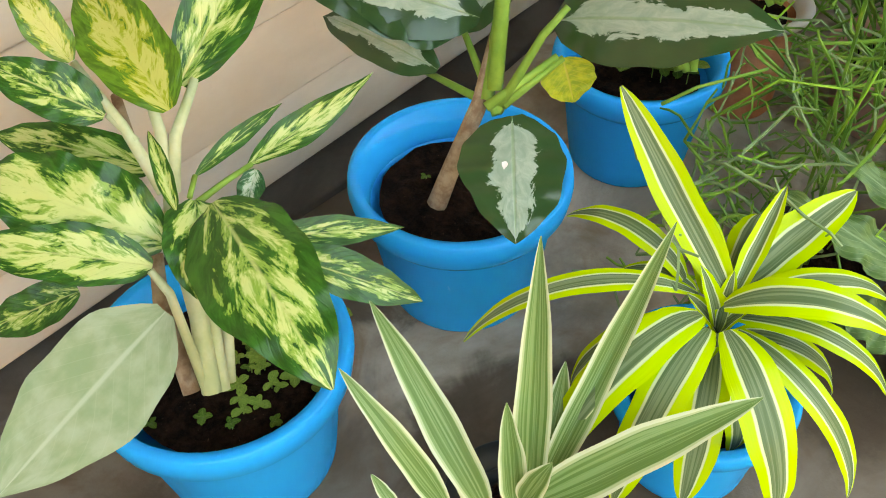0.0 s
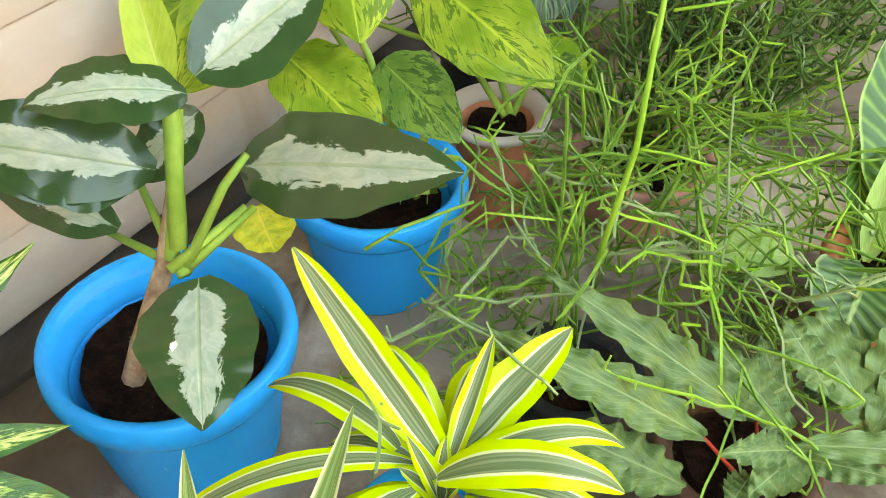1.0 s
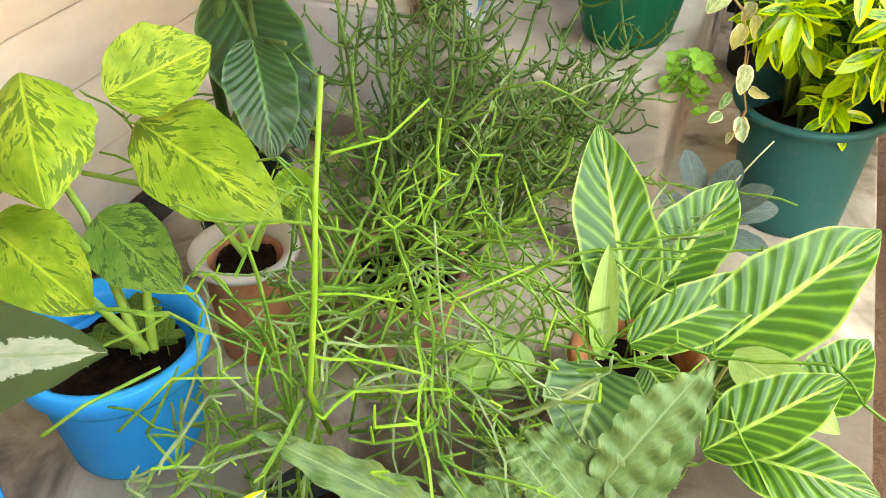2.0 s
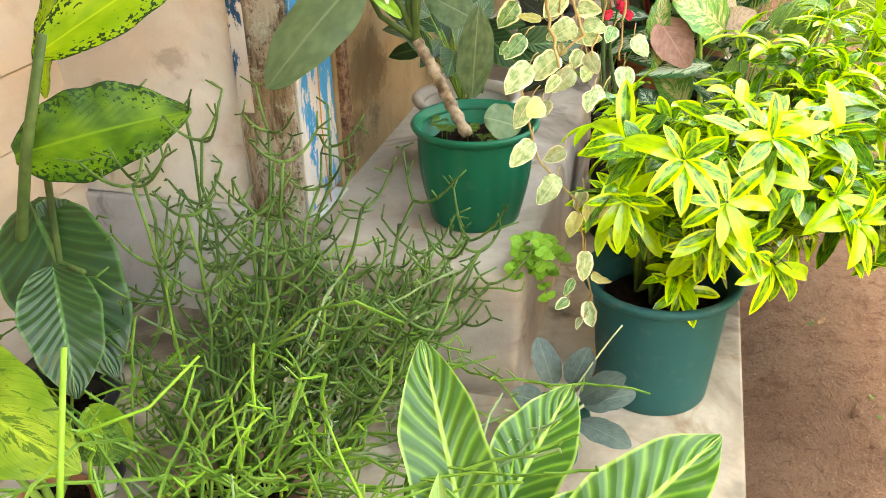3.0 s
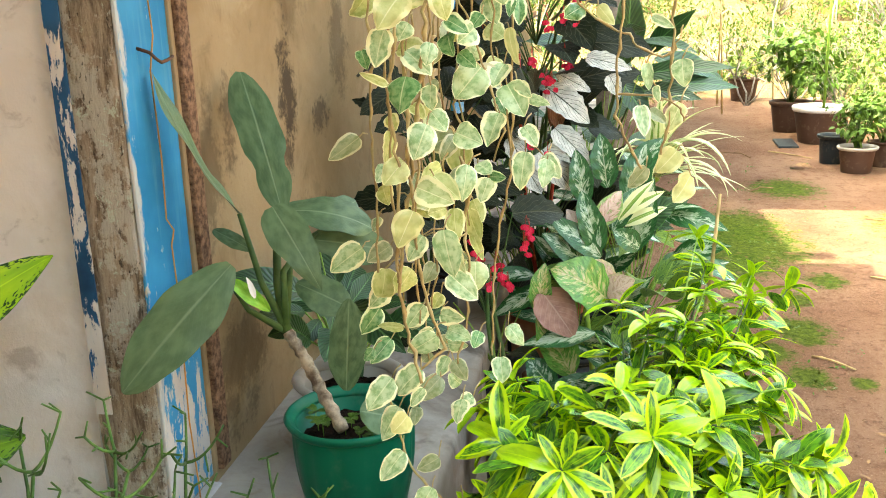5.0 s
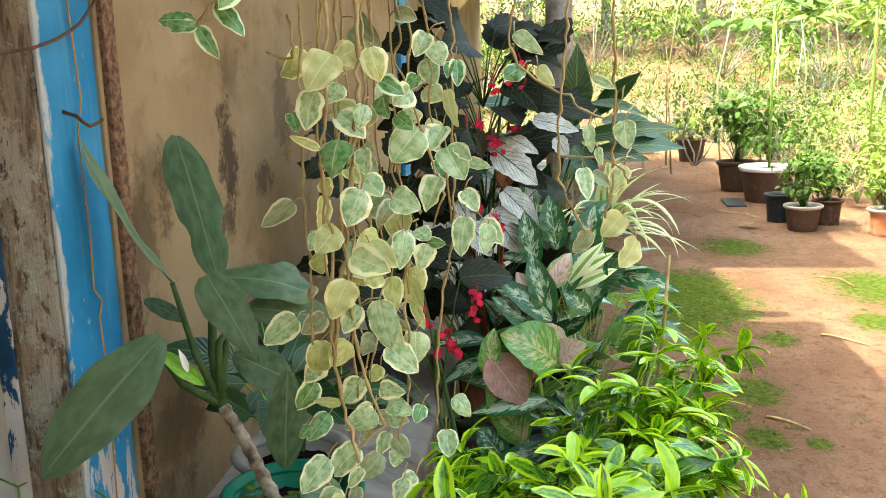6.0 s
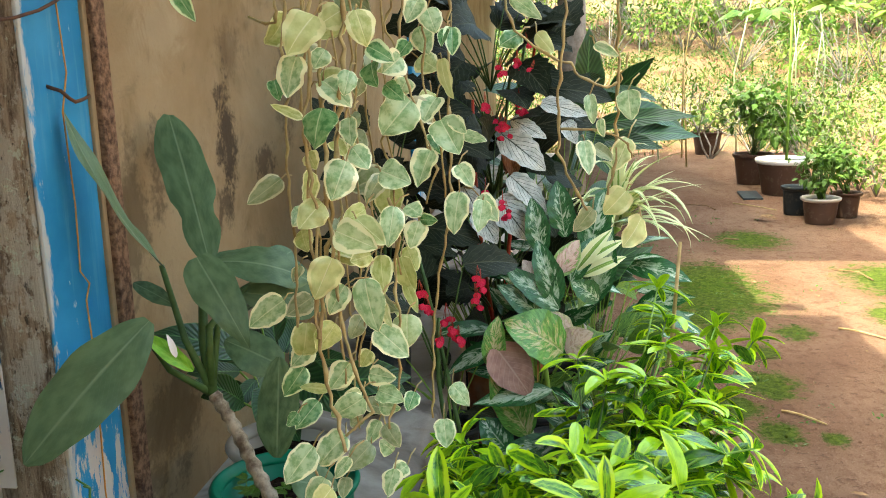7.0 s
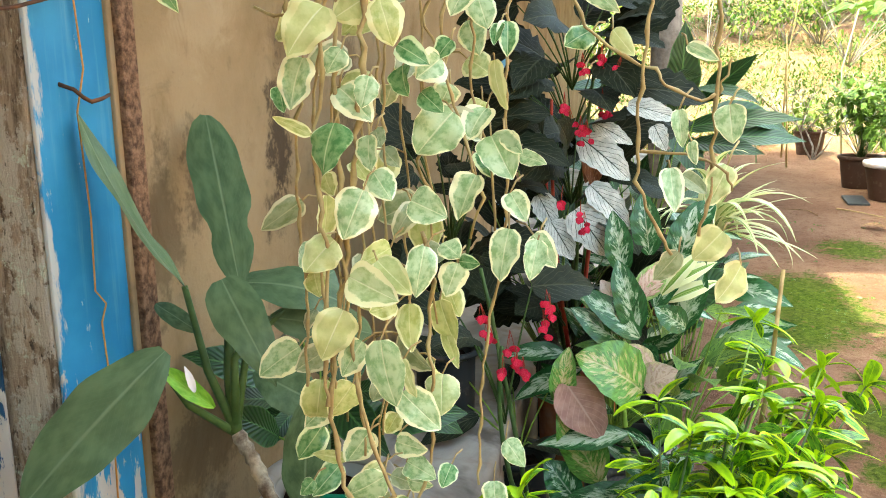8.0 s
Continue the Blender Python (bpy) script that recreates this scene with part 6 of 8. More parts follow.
for i in range(18):
    x = 1.1 + 0.048 * i
    tips.append(Vector((x, -1.14 - 0.08 * (i % 5) + rng.uniform(-0.03, 0.03) - (0.1 if x > 1.5 else 0), 0.42 - 0.3 * (x - 1.1) + rng.uniform(-0.05, 0.02))))
hub = [Vector((1.2, -1.23, 0.2)), Vector((1.27, -1.27, 0.2)), Vector((1.24, -1.2, 0.2))]
inner = []
for i, tip in enumerate(tips):
    b = hub[i % 3]
    mid = b.lerp(tip, 0.55) + (Vector((0.02, 0, 0.1)) if tip.x < 1.42 else Vector((0.0, -0.05, -0.03)))
    pts = [b, b.lerp(mid, 0.5) + Vector((0, 0, 0.03)), mid, mid.lerp(tip, 0.5) + Vector((0, 0, 0.02)), tip]
    stem(K, pts, 0.0042, 0.0016, STALK_DARK if i % 2 else STALK_GREEN, "branch", 5)
    d = (tip - mid).normalized()
    whorl(K, tip, d + Vector((-0.2, 0, 0.25)), 7, 0.084)
    for f in (0.25, 0.5, 0.75):
        q = mid.lerp(tip, f) + Vector((rng.gauss(0, 0.02), rng.gauss(0, 0.02), 0.01))
        for _ in range(4):
            inner.append((q, Vector((rng.gauss(0, 1), rng.gauss(0, 1), rng.gauss(0.1, 0.6))), rng.uniform(0.06, 0.1)))
for _ in range(90):
    q = Vector((rng.uniform(1.15, 1.8), rng.uniform(-1.58, -1.2), rng.uniform(0.3, 0.5)))
    inner.append((q, Vector((rng.gauss(0, 1), rng.gauss(0, 1), rng.gauss(0, 0.6))), rng.uniform(0.06, 0.1)))
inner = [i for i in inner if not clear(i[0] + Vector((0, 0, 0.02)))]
cloud(K, "foliage", inner[::2], BUSH_SHADED, 0.3, (0.8, 0.75), "inner leaves of the bush, green darkened for shade", nl=5)
cloud(K, "foliage", inner[1::2], BUSH, 0.3, (0.8, 0.75), "inner leaves of the bush", nl=5)
stem(K, [(1.9, -1.52, 0.3), (1.93, -1.56, 0.55), (1.98, -1.58, 0.76)], 0.006, 0.004, VINE, "branch", 6)
pc = Vector((1.16, -1.27, 0.3))
stem(K, [(1.2, -1.26, 0.19), (1.18, -1.27, 0.25), pc], 0.003, 0.002, STALK_GREEN, "branch", 5)
whorl(K, pc, (-0.5, 0, 0.8), 9, 0.075)
whorl(K, pc + Vector((-0.02, -0.01, -0.03)), (-0.6, 0, 0.4), 6, 0.07)

# ---- hanging vines ----
def vine(root, pts, spacing, size, mat, kind, leaves=True, r0=0.0024, seed=0, tight=1.0):
    """A hanging strand with heart-shaped leaves on short stalks."""
    rr = random.Random(seed)
    pts = [Vector(p) for p in pts]
    fine = []
    for a, b in zip(pts, pts[1:]):
        n = max(2, int((b - a).length / 0.03))
        for k in range(n):
            fine.append(a.lerp(b, k / n) + Vector((rr.gauss(0, 0.003), rr.gauss(0, 0.003), 0)))
    fine.append(pts[-1])
    stem(root, fine, r0, r0 * 0.6, VINE, "strand", 5)
    run, side = 0.0, 1
    for a, b in zip(fine, fine[1:]):
        run += (b - a).length
        if run < spacing:
            continue
        run, side = rr.uniform(-0.3, 0.3) * spacing, -side
        # stalk outward, blade hanging and facing outwards
        az = radians(200 + side * rr.uniform(20, 95))
        out = Vector((math.cos(az), math.sin(az), 0))
        e = b + out * rr.uniform(0.01, 0.03) * tight + Vector((0, 0, rr.uniform(-0.01, 0.012)))
        stem(root, [b, b.lerp(e, 0.5) + Vector((0, 0, 0.004)), e], 0.0012, 0.001, VINE, "petiole", 4)
        L = size * rr.uniform(0.65, 1.4)
        d = Vector((out.x * rr.uniform(0.1, 0.6) + rr.gauss(0, 0.25), out.y * rr.uniform(0.2, 0.9) + rr.gauss(0, 0.45), -rr.uniform(0.15, 1.0))).normalized()
        up = Vector((-0.9 + rr.gauss(0, 0.4), -0.35 + side * 0.4 + rr.gauss(0, 0.5), 0.35 + rr.gauss(0, 0.3)))
        shared_leaf(root, e, e + d * L, mat, kind, 5, up, width=0.8, shape=(0.45, 0.85), arch=0.7, fold=0.28, nl=9, nw=4, wave=0.02)


def strand(root, pts, r, top=None):
    """A bare woody strand with knuckles at the joints, hung from the basket where a top is given."""
    rr = random.Random(len(pts) * 1000 + int(pts[0][1] * 7919))
    pts = [Vector(p) for p in pts]
    if top is not None:
        pts = [top, top.lerp(pts[0], 0.55) + Vector((-0.02, 0, 0.03))] + pts
    fine = []
    for a, b in zip(pts, pts[1:]):
        n = max(3, int((b - a).length / 0.012))
        fine += [a.lerp(b, k / n) + Vector((rr.gauss(0, 0.0014), rr.gauss(0, 0.0014), 0)) for k in range(n)]
    fine.append(pts[-1])
    bm = tube(bmesh.new(), fine, r, r * 0.8, 6)
    bm.verts.ensure_lookup_table()
    for k, c in enumerate(fine):
        if k % 4 == 1:
            for v in bm.verts[k * 6:k * 6 + 6]:
                v.co = c + (v.co - c) * 1.5
    link("strand", bm, VINE, root)


def trail_leaf(root, base, tip, width, mat):
    """One heart-shaped leaf of the trailing plant, on a short stalk of its own."""
    rr = random.Random(int(abs(base[1] * 7000 + base[2] * 913)))
    base, tip = Vector(base), Vector(tip)
    d = (base - tip).normalized()
    back = base + d * 0.008 + Vector((rr.uniform(0.01, 0.03), rr.gauss(0, 0.008), rr.uniform(-0.004, 0.012)))
    stem(root, [back, back.lerp(base, 0.55) + Vector((0, 0, 0.004)), base], 0.0011, 0.0009, VINE, "petiole", 5)
    up = Vector((-1.0, -0.1 + rr.gauss(0, 0.28), 0.25 + rr.gauss(0, 0.28)))
    blade(root, base, tip, width * 1.3, mat, up, arch=rr.uniform(0.25, 0.8), fold=rr.uniform(0.05, 0.32), wave=rr.uniform(0.02, 0.07), curl=rr.uniform(-0.1, 0.35), shape=(0.36, 0.74), nl=16, nw=6, waves=rr.uniform(1.2, 2.5), twist=rr.gauss(0, 0.25))


V = thing("hanging_peperomia", (1.04, -1.1, 1.75), "hanging basket of cream-edged trailing peperomia", "hanging plant")
basket = link("basket", lathe([(0.05, 0.0), (0.085, 0.004), (0.11, 0.1), (0.115, 0.12), (0.11, 0.122), (0.1, 0.1), (0.08, 0.012), (0.002, 0.012)], (1.04, -1.09, 1.72), 32), BROWN_POT, V, "brown plastic hanging basket")
soil(V, (1.04, -1.09, 1.82), 0.1)
for k in range(3):
    a = k * 2.1
    stem(V, [(1.04 + 0.108 * math.cos(a), -1.09 + 0.108 * math.sin(a), 1.83), (1.04, -1.09, 2.15)], 0.001, 0.001, IRON, "wire", 4)
stem(V, [(1.04, -1.09, 2.15), (1.04, -1.09, 2.385)], 0.0014, 0.0014, IRON, "wire", 4)
V_TOP = Vector((1.02, -1.1, 1.8))
strand(V, [(0.947, -1.100, 1.223), (0.949, -1.094, 1.136), (0.950, -1.086, 1.075), (0.952, -1.073, 0.981), (0.949, -1.052, 0.837), (0.952, -1.064, 0.768), (0.937, -1.080, 0.718)], 0.0026, top=V_TOP)
strand(V, [(0.939, -1.067, 1.224), (0.947, -1.059, 1.154), (0.942, -1.054, 1.107), (0.946, -1.051, 1.070), (0.934, -1.063, 0.997), (0.940, -1.054, 0.880), (0.936, -1.056, 0.854)], 0.0022, top=V_TOP)
strand(V, [(0.956, -1.074, 1.225), (0.956, -1.070, 1.148), (0.947, -1.071, 1.013), (0.950, -1.076, 0.917), (0.951, -1.083, 0.837), (0.962, -1.109, 0.758), (0.959, -1.075, 0.728)], 0.0022, top=V_TOP)
strand(V, [(1.055, -1.131, 1.229), (1.065, -1.121, 1.204), (1.054, -1.147, 1.151), (1.062, -1.150, 1.118), (1.054, -1.163, 1.085), (1.052, -1.178, 1.031), (1.066, -1.164, 0.988)], 0.0016, top=V_TOP)
strand(V, [(1.065, -1.144, 1.229), (1.065, -1.137, 1.191), (1.078, -1.139, 1.165), (1.076, -1.121, 1.085), (1.067, -1.109, 1.065), (1.077, -1.118, 1.036), (1.071, -1.126, 1.009)], 0.0018, top=V_TOP)
strand(V, [(1.213, -1.182, 1.238), (1.205, -1.178, 1.150), (1.217, -1.175, 1.020), (1.213, -1.172, 0.934), (1.217, -1.156, 0.865), (1.216, -1.143, 0.769), (1.207, -1.141, 0.653)], 0.0019, top=V_TOP)
strand(V, [(0.988, -1.023, 1.229), (0.985, -1.020, 1.177), (0.984, -1.024, 1.137), (0.983, -1.017, 1.041), (0.987, -1.019, 0.978), (0.992, -1.019, 0.927), (0.982, -1.018, 0.854)], 0.0018, top=V_TOP)
strand(V, [(1.023, -1.104, 1.228), (1.017, -1.096, 1.172), (1.017, -1.092, 1.063), (1.025, -1.089, 1.009), (1.020, -1.092, 0.955), (1.017, -1.088, 0.837), (1.020, -1.081, 0.793)], 0.0015, top=V_TOP)
strand(V, [(1.033, -1.125, 1.000), (1.023, -1.136, 0.954), (1.038, -1.125, 0.910), (1.022, -1.132, 0.864), (1.034, -1.130, 0.811), (1.036, -1.125, 0.759), (1.022, -1.115, 0.712)], 0.0018)
strand(V, [(0.980, -1.048, 1.227), (0.973, -1.050, 1.185), (0.976, -1.041, 1.136), (0.967, -1.045, 1.024), (0.968, -1.043, 0.965), (0.970, -1.049, 0.912), (0.982, -1.045, 0.847)], 0.0016, top=V_TOP)
strand(V, [(0.995, -1.097, 1.227), (1.004, -1.095, 1.178), (1.007, -1.081, 1.077), (1.007, -1.074, 1.018), (0.998, -1.070, 0.959), (0.998, -1.066, 0.836), (1.000, -1.068, 0.778)], 0.0016, top=V_TOP)
strand(V, [(1.104, -1.160, 1.231), (1.094, -1.165, 1.184), (1.104, -1.158, 1.130), (1.105, -1.169, 1.102), (1.106, -1.179, 1.039), (1.093, -1.184, 0.991)], 0.0016, top=V_TOP)
strand(V, [(0.997, -1.007, 1.255), (0.983, -1.015, 1.223), (0.987, -1.012, 1.205), (0.992, -0.999, 1.204), (0.997, -0.979, 1.213)], 0.0018)
trail_leaf(V, (0.903, -1.081, 1.206), (0.887, -1.055, 1.167), 0.033, PEPER)
trail_leaf(V, (0.920, -1.055, 1.166), (0.913, -1.045, 1.124), 0.028, PEPER)
trail_leaf(V, (0.953, -1.097, 1.213), (0.951, -1.072, 1.198), 0.026, PEPER)
trail_leaf(V, (0.951, -1.113, 1.213), (0.951, -1.124, 1.174), 0.026, PEPER_OLD)
trail_leaf(V, (0.957, -1.017, 1.142), (0.936, -1.029, 1.120), 0.014, PEPER_GREEN)
trail_leaf(V, (0.932, -1.054, 1.102), (0.933, -1.019, 1.117), 0.009, PEPER_OLD)
trail_leaf(V, (0.928, -1.077, 1.112), (0.912, -1.071, 1.069), 0.033, PEPER_GREEN)
trail_leaf(V, (0.936, -1.105, 1.101), (0.932, -1.107, 1.071), 0.021, PEPER)
trail_leaf(V, (0.956, -1.101, 1.067), (0.939, -1.122, 1.045), 0.023, PEPER)
trail_leaf(V, (0.935, -1.107, 1.150), (0.926, -1.102, 1.124), 0.017, PEPER)
trail_leaf(V, (0.961, -1.071, 1.140), (0.948, -1.104, 1.111), 0.027, PEPER)
trail_leaf(V, (0.950, -1.078, 1.173), (0.945, -1.066, 1.153), 0.018, PEPER)
trail_leaf(V, (0.998, -1.114, 1.176), (0.992, -1.145, 1.158), 0.019, PEPER_GREEN)
trail_leaf(V, (1.007, -1.116, 1.158), (0.987, -1.126, 1.131), 0.023, PEPER_GREEN)
trail_leaf(V, (1.026, -1.147, 1.164), (1.010, -1.127, 1.146), 0.026, PEPER)
trail_leaf(V, (1.031, -1.156, 1.180), (1.026, -1.143, 1.163), 0.018, PEPER_GREEN)
trail_leaf(V, (1.081, -1.161, 1.232), (1.069, -1.147, 1.203), 0.022, PEPER)
trail_leaf(V, (1.103, -1.167, 1.221), (1.096, -1.178, 1.191), 0.024, PEPER)
trail_leaf(V, (1.130, -1.151, 1.201), (1.109, -1.167, 1.166), 0.024, PEPER)
trail_leaf(V, (1.110, -1.195, 1.198), (1.096, -1.197, 1.164), 0.018, PEPER_GREEN)
trail_leaf(V, (1.105, -1.189, 1.196), (1.091, -1.185, 1.175), 0.012, PEPER_GREEN)
trail_leaf(V, (1.135, -1.149, 1.163), (1.129, -1.174, 1.147), 0.026, PEPER)
trail_leaf(V, (1.104, -1.183, 1.161), (1.101, -1.196, 1.112), 0.018, PEPER)
trail_leaf(V, (1.084, -1.178, 1.115), (1.066, -1.163, 1.085), 0.026, PEPER)
trail_leaf(V, (1.058, -1.150, 1.113), (1.041, -1.118, 1.074), 0.040, PEPER)
trail_leaf(V, (1.035, -1.125, 1.133), (1.028, -1.148, 1.114), 0.017, PEPER_GREEN)
trail_leaf(V, (1.081, -1.143, 1.139), (1.079, -1.131, 1.117), 0.022, PEPER)
trail_leaf(V, (1.097, -1.180, 1.087), (1.077, -1.205, 1.046), 0.034, PEPER)
trail_leaf(V, (1.094, -1.194, 1.089), (1.080, -1.214, 1.071), 0.015, PEPER)
trail_leaf(V, (1.088, -1.210, 1.069), (1.071, -1.239, 1.062), 0.013, PEPER)
trail_leaf(V, (1.127, -1.164, 1.068), (1.110, -1.178, 1.043), 0.021, PEPER_GREEN)
trail_leaf(V, (1.039, -1.176, 1.055), (1.026, -1.161, 1.013), 0.029, PEPER)
trail_leaf(V, (0.973, -1.099, 1.103), (0.965, -1.106, 1.088), 0.014, PEPER_DULL)
trail_leaf(V, (1.138, -1.164, 1.120), (1.122, -1.152, 1.098), 0.018, PEPER_OLD)
trail_leaf(V, (1.123, -0.964, 1.014), (1.107, -0.921, 0.983), 0.024, PEPER_DULL)
trail_leaf(V, (0.929, -1.100, 1.055), (0.917, -1.085, 1.014), 0.030, PEPER)
trail_leaf(V, (0.990, -1.125, 1.037), (0.984, -1.160, 1.023), 0.027, PEPER)
trail_leaf(V, (1.023, -1.119, 1.029), (1.012, -1.101, 0.997), 0.018, PEPER_DULL)
trail_leaf(V, (1.055, -1.206, 1.036), (1.039, -1.224, 1.011), 0.020, PEPER)
trail_leaf(V, (1.017, -1.211, 1.008), (1.001, -1.205, 0.961), 0.025, PEPER)
trail_leaf(V, (1.013, -1.234, 1.004), (1.002, -1.256, 0.976), 0.020, PEPER)
trail_leaf(V, (1.007, -1.239, 1.000), (0.989, -1.234, 0.966), 0.018, PEPER)
trail_leaf(V, (0.940, -1.068, 1.009), (0.925, -1.045, 0.982), 0.027, PEPER)
trail_leaf(V, (0.969, -1.040, 0.999), (0.952, -1.029, 0.980), 0.016, PEPER)
trail_leaf(V, (0.980, -1.107, 0.995), (0.957, -1.085, 0.984), 0.020, PEPER_OLD)
trail_leaf(V, (0.955, -1.102, 0.988), (0.944, -1.136, 0.961), 0.022, PEPER)
trail_leaf(V, (0.924, -1.086, 0.980), (0.911, -1.134, 0.963), 0.029, PEPER)
trail_leaf(V, (0.971, -1.142, 0.999), (0.957, -1.136, 0.955), 0.023, PEPER)
trail_leaf(V, (1.007, -1.150, 0.995), (0.991, -1.170, 0.985), 0.019, PEPER)
trail_leaf(V, (1.007, -1.164, 0.976), (1.001, -1.153, 0.945), 0.022, PEPER)
trail_leaf(V, (1.008, -1.165, 0.978), (0.994, -1.188, 0.979), 0.012, PEPER_GREEN)
trail_leaf(V, (0.987, -1.028, 0.970), (0.976, -1.038, 0.946), 0.019, PEPER_OLD)
trail_leaf(V, (0.992, -1.120, 0.939), (0.976, -1.126, 0.897), 0.021, PEPER_OLD)
trail_leaf(V, (0.976, -1.112, 0.943), (0.961, -1.091, 0.938), 0.020, PEPER_OLD)
trail_leaf(V, (1.100, -1.123, 0.914), (1.101, -1.140, 0.865), 0.025, PEPER_OLD)
trail_leaf(V, (1.124, -1.127, 0.923), (1.112, -1.142, 0.893), 0.021, PEPER_OLD)
trail_leaf(V, (1.102, -1.128, 0.881), (1.092, -1.144, 0.842), 0.013, PEPER_OLD)
trail_leaf(V, (0.917, -1.082, 0.952), (0.914, -1.061, 0.907), 0.030, PEPER)
trail_leaf(V, (0.955, -1.085, 0.912), (0.950, -1.066, 0.879), 0.023, PEPER)
trail_leaf(V, (0.891, -1.123, 0.935), (0.892, -1.135, 0.877), 0.029, PEPER)
trail_leaf(V, (0.933, -1.130, 0.905), (0.931, -1.142, 0.870), 0.011, PEPER)
trail_leaf(V, (1.071, -0.974, 0.864), (1.072, -0.925, 0.827), 0.032, PEPER)
trail_leaf(V, (1.005, -1.031, 0.885), (0.997, -1.000, 0.864), 0.023, PEPER_DULL)
trail_leaf(V, (1.032, -1.141, 0.857), (1.019, -1.142, 0.818), 0.028, PEPER)
trail_leaf(V, (0.990, -1.062, 0.857), (0.976, -1.041, 0.828), 0.025, PEPER_OLD)
trail_leaf(V, (0.987, -1.112, 0.852), (0.984, -1.150, 0.819), 0.028, PEPER)
trail_leaf(V, (1.053, -1.012, 0.810), (1.047, -0.986, 0.782), 0.024, PEPER)
trail_leaf(V, (1.081, -0.992, 0.771), (1.069, -0.966, 0.734), 0.025, PEPER_GREEN)
trail_leaf(V, (1.000, -1.074, 0.805), (0.999, -1.048, 0.770), 0.026, PEPER)
trail_leaf(V, (1.026, -1.039, 0.761), (1.022, -1.003, 0.765), 0.011, PEPER_OLD)
trail_leaf(V, (1.035, -1.090, 0.780), (1.028, -1.125, 0.776), 0.022, PEPER)
trail_leaf(V, (1.044, -1.098, 0.754), (1.025, -1.134, 0.747), 0.021, PEPER)
trail_leaf(V, (1.048, -1.097, 0.732), (1.036, -1.128, 0.735), 0.020, PEPER)
trail_leaf(V, (1.068, -1.140, 0.744), (1.052, -1.133, 0.724), 0.017, PEPER_GREEN)
trail_leaf(V, (0.976, -1.095, 0.770), (0.973, -1.055, 0.747), 0.025, PEPER)
trail_leaf(V, (1.006, -1.084, 0.768), (0.994, -1.061, 0.756), 0.013, PEPER)
trail_leaf(V, (1.114, -0.999, 0.711), (1.091, -0.972, 0.679), 0.024, PEPER_GREEN)
trail_leaf(V, (1.056, -1.071, 0.715), (1.048, -1.059, 0.703), 0.017, PEPER_DULL)
trail_leaf(V, (1.049, -1.096, 0.712), (1.044, -1.082, 0.681), 0.018, PEPER)
trail_leaf(V, (1.041, -1.106, 0.710), (1.034, -1.125, 0.683), 0.021, PEPER_DULL)
trail_leaf(V, (1.046, -1.114, 0.672), (1.041, -1.098, 0.689), 0.020, PEPER)
trail_leaf(V, (0.956, -1.036, 0.716), (0.938, -1.005, 0.675), 0.028, PEPER)
trail_leaf(V, (0.958, -1.076, 0.729), (0.950, -1.044, 0.694), 0.032, PEPER)
trail_leaf(V, (0.972, -1.075, 0.696), (0.969, -1.057, 0.670), 0.014, PEPER)
trail_leaf(V, (1.040, -1.087, 0.684), (1.027, -1.058, 0.652), 0.024, PEPER_DULL)
trail_leaf(V, (1.010, -1.122, 0.665), (0.988, -1.116, 0.637), 0.023, PEPER)
trail_leaf(V, (1.036, -1.133, 0.658), (1.029, -1.113, 0.645), 0.018, PEPER)
trail_leaf(V, (1.294, -1.144, 0.616), (1.279, -1.150, 0.575), 0.028, PEPER)
trail_leaf(V, (1.324, -1.155, 0.662), (1.318, -1.181, 0.628), 0.023, PEPER)
trail_leaf(V, (0.960, -1.054, 0.661), (0.945, -1.035, 0.642), 0.026, PEPER)
strand(V, [(0.914, -0.964, 1.276), (0.909, -0.947, 1.264), (0.903, -0.931, 1.242)], 0.0016)
trail_leaf(V, (0.903, -0.930, 1.246), (0.899, -0.889, 1.247), 0.018, PEPER_GREEN)
trail_leaf(V, (0.903, -0.932, 1.241), (0.897, -0.904, 1.235), 0.014, PEPER_GREEN)
trail_leaf(V, (0.903, -0.933, 1.240), (0.899, -0.957, 1.204), 0.016, PEPER_GREEN)
trail_leaf(V, (0.909, -0.954, 1.266), (0.904, -0.985, 1.228), 0.018, PEPER_GREEN)
trail_leaf(V, (1.021, -1.087, 0.857), (1.013, -1.073, 0.831), 0.018, PEPER_DULL)
trail_leaf(V, (1.024, -1.062, 0.941), (1.019, -1.083, 0.921), 0.016, PEPER_OLD)
trail_leaf(V, (1.028, -1.011, 0.919), (1.009, -1.008, 0.902), 0.012, PEPER_DULL)
trail_leaf(V, (1.040, -1.091, 0.808), (1.034, -1.080, 0.788), 0.017, PEPER_OLD)
trail_leaf(V, (1.003, -1.068, 1.071), (0.987, -1.086, 1.054), 0.016, PEPER_OLD)
trail_leaf(V, (1.008, -1.036, 1.058), (1.000, -1.047, 1.039), 0.018, PEPER_OLD)
trail_leaf(V, (1.023, -1.100, 1.140), (1.021, -1.093, 1.120), 0.018, PEPER_DULL)
for i, (y, x) in enumerate(((-1.02, 0.98), (-1.08, 0.95), (-1.14, 1.0), (-1.18, 1.06), (-1.1, 1.08))):
    vine(V, (V_TOP, (x, y, 1.6), (x, y, 1.32)), 0.04, 0.042, PEPER, "peperomia", seed=i)
strand(V, [(1.047, -1.005, 0.667), (1.049, -1.030, 0.547), (1.050, -1.061, 0.503), (1.052, -1.101, 0.464), (1.049, -1.117, 0.376), (1.052, -1.134, 0.280), (1.037, -1.125, 0.255)], 0.0018)
trail_leaf(V, (1.025, -1.028, 0.642), (1.007, -1.005, 0.597), 0.027, PEPER)
trail_leaf(V, (1.026, -1.031, 0.572), (1.008, -1.000, 0.533), 0.026, PEPER)
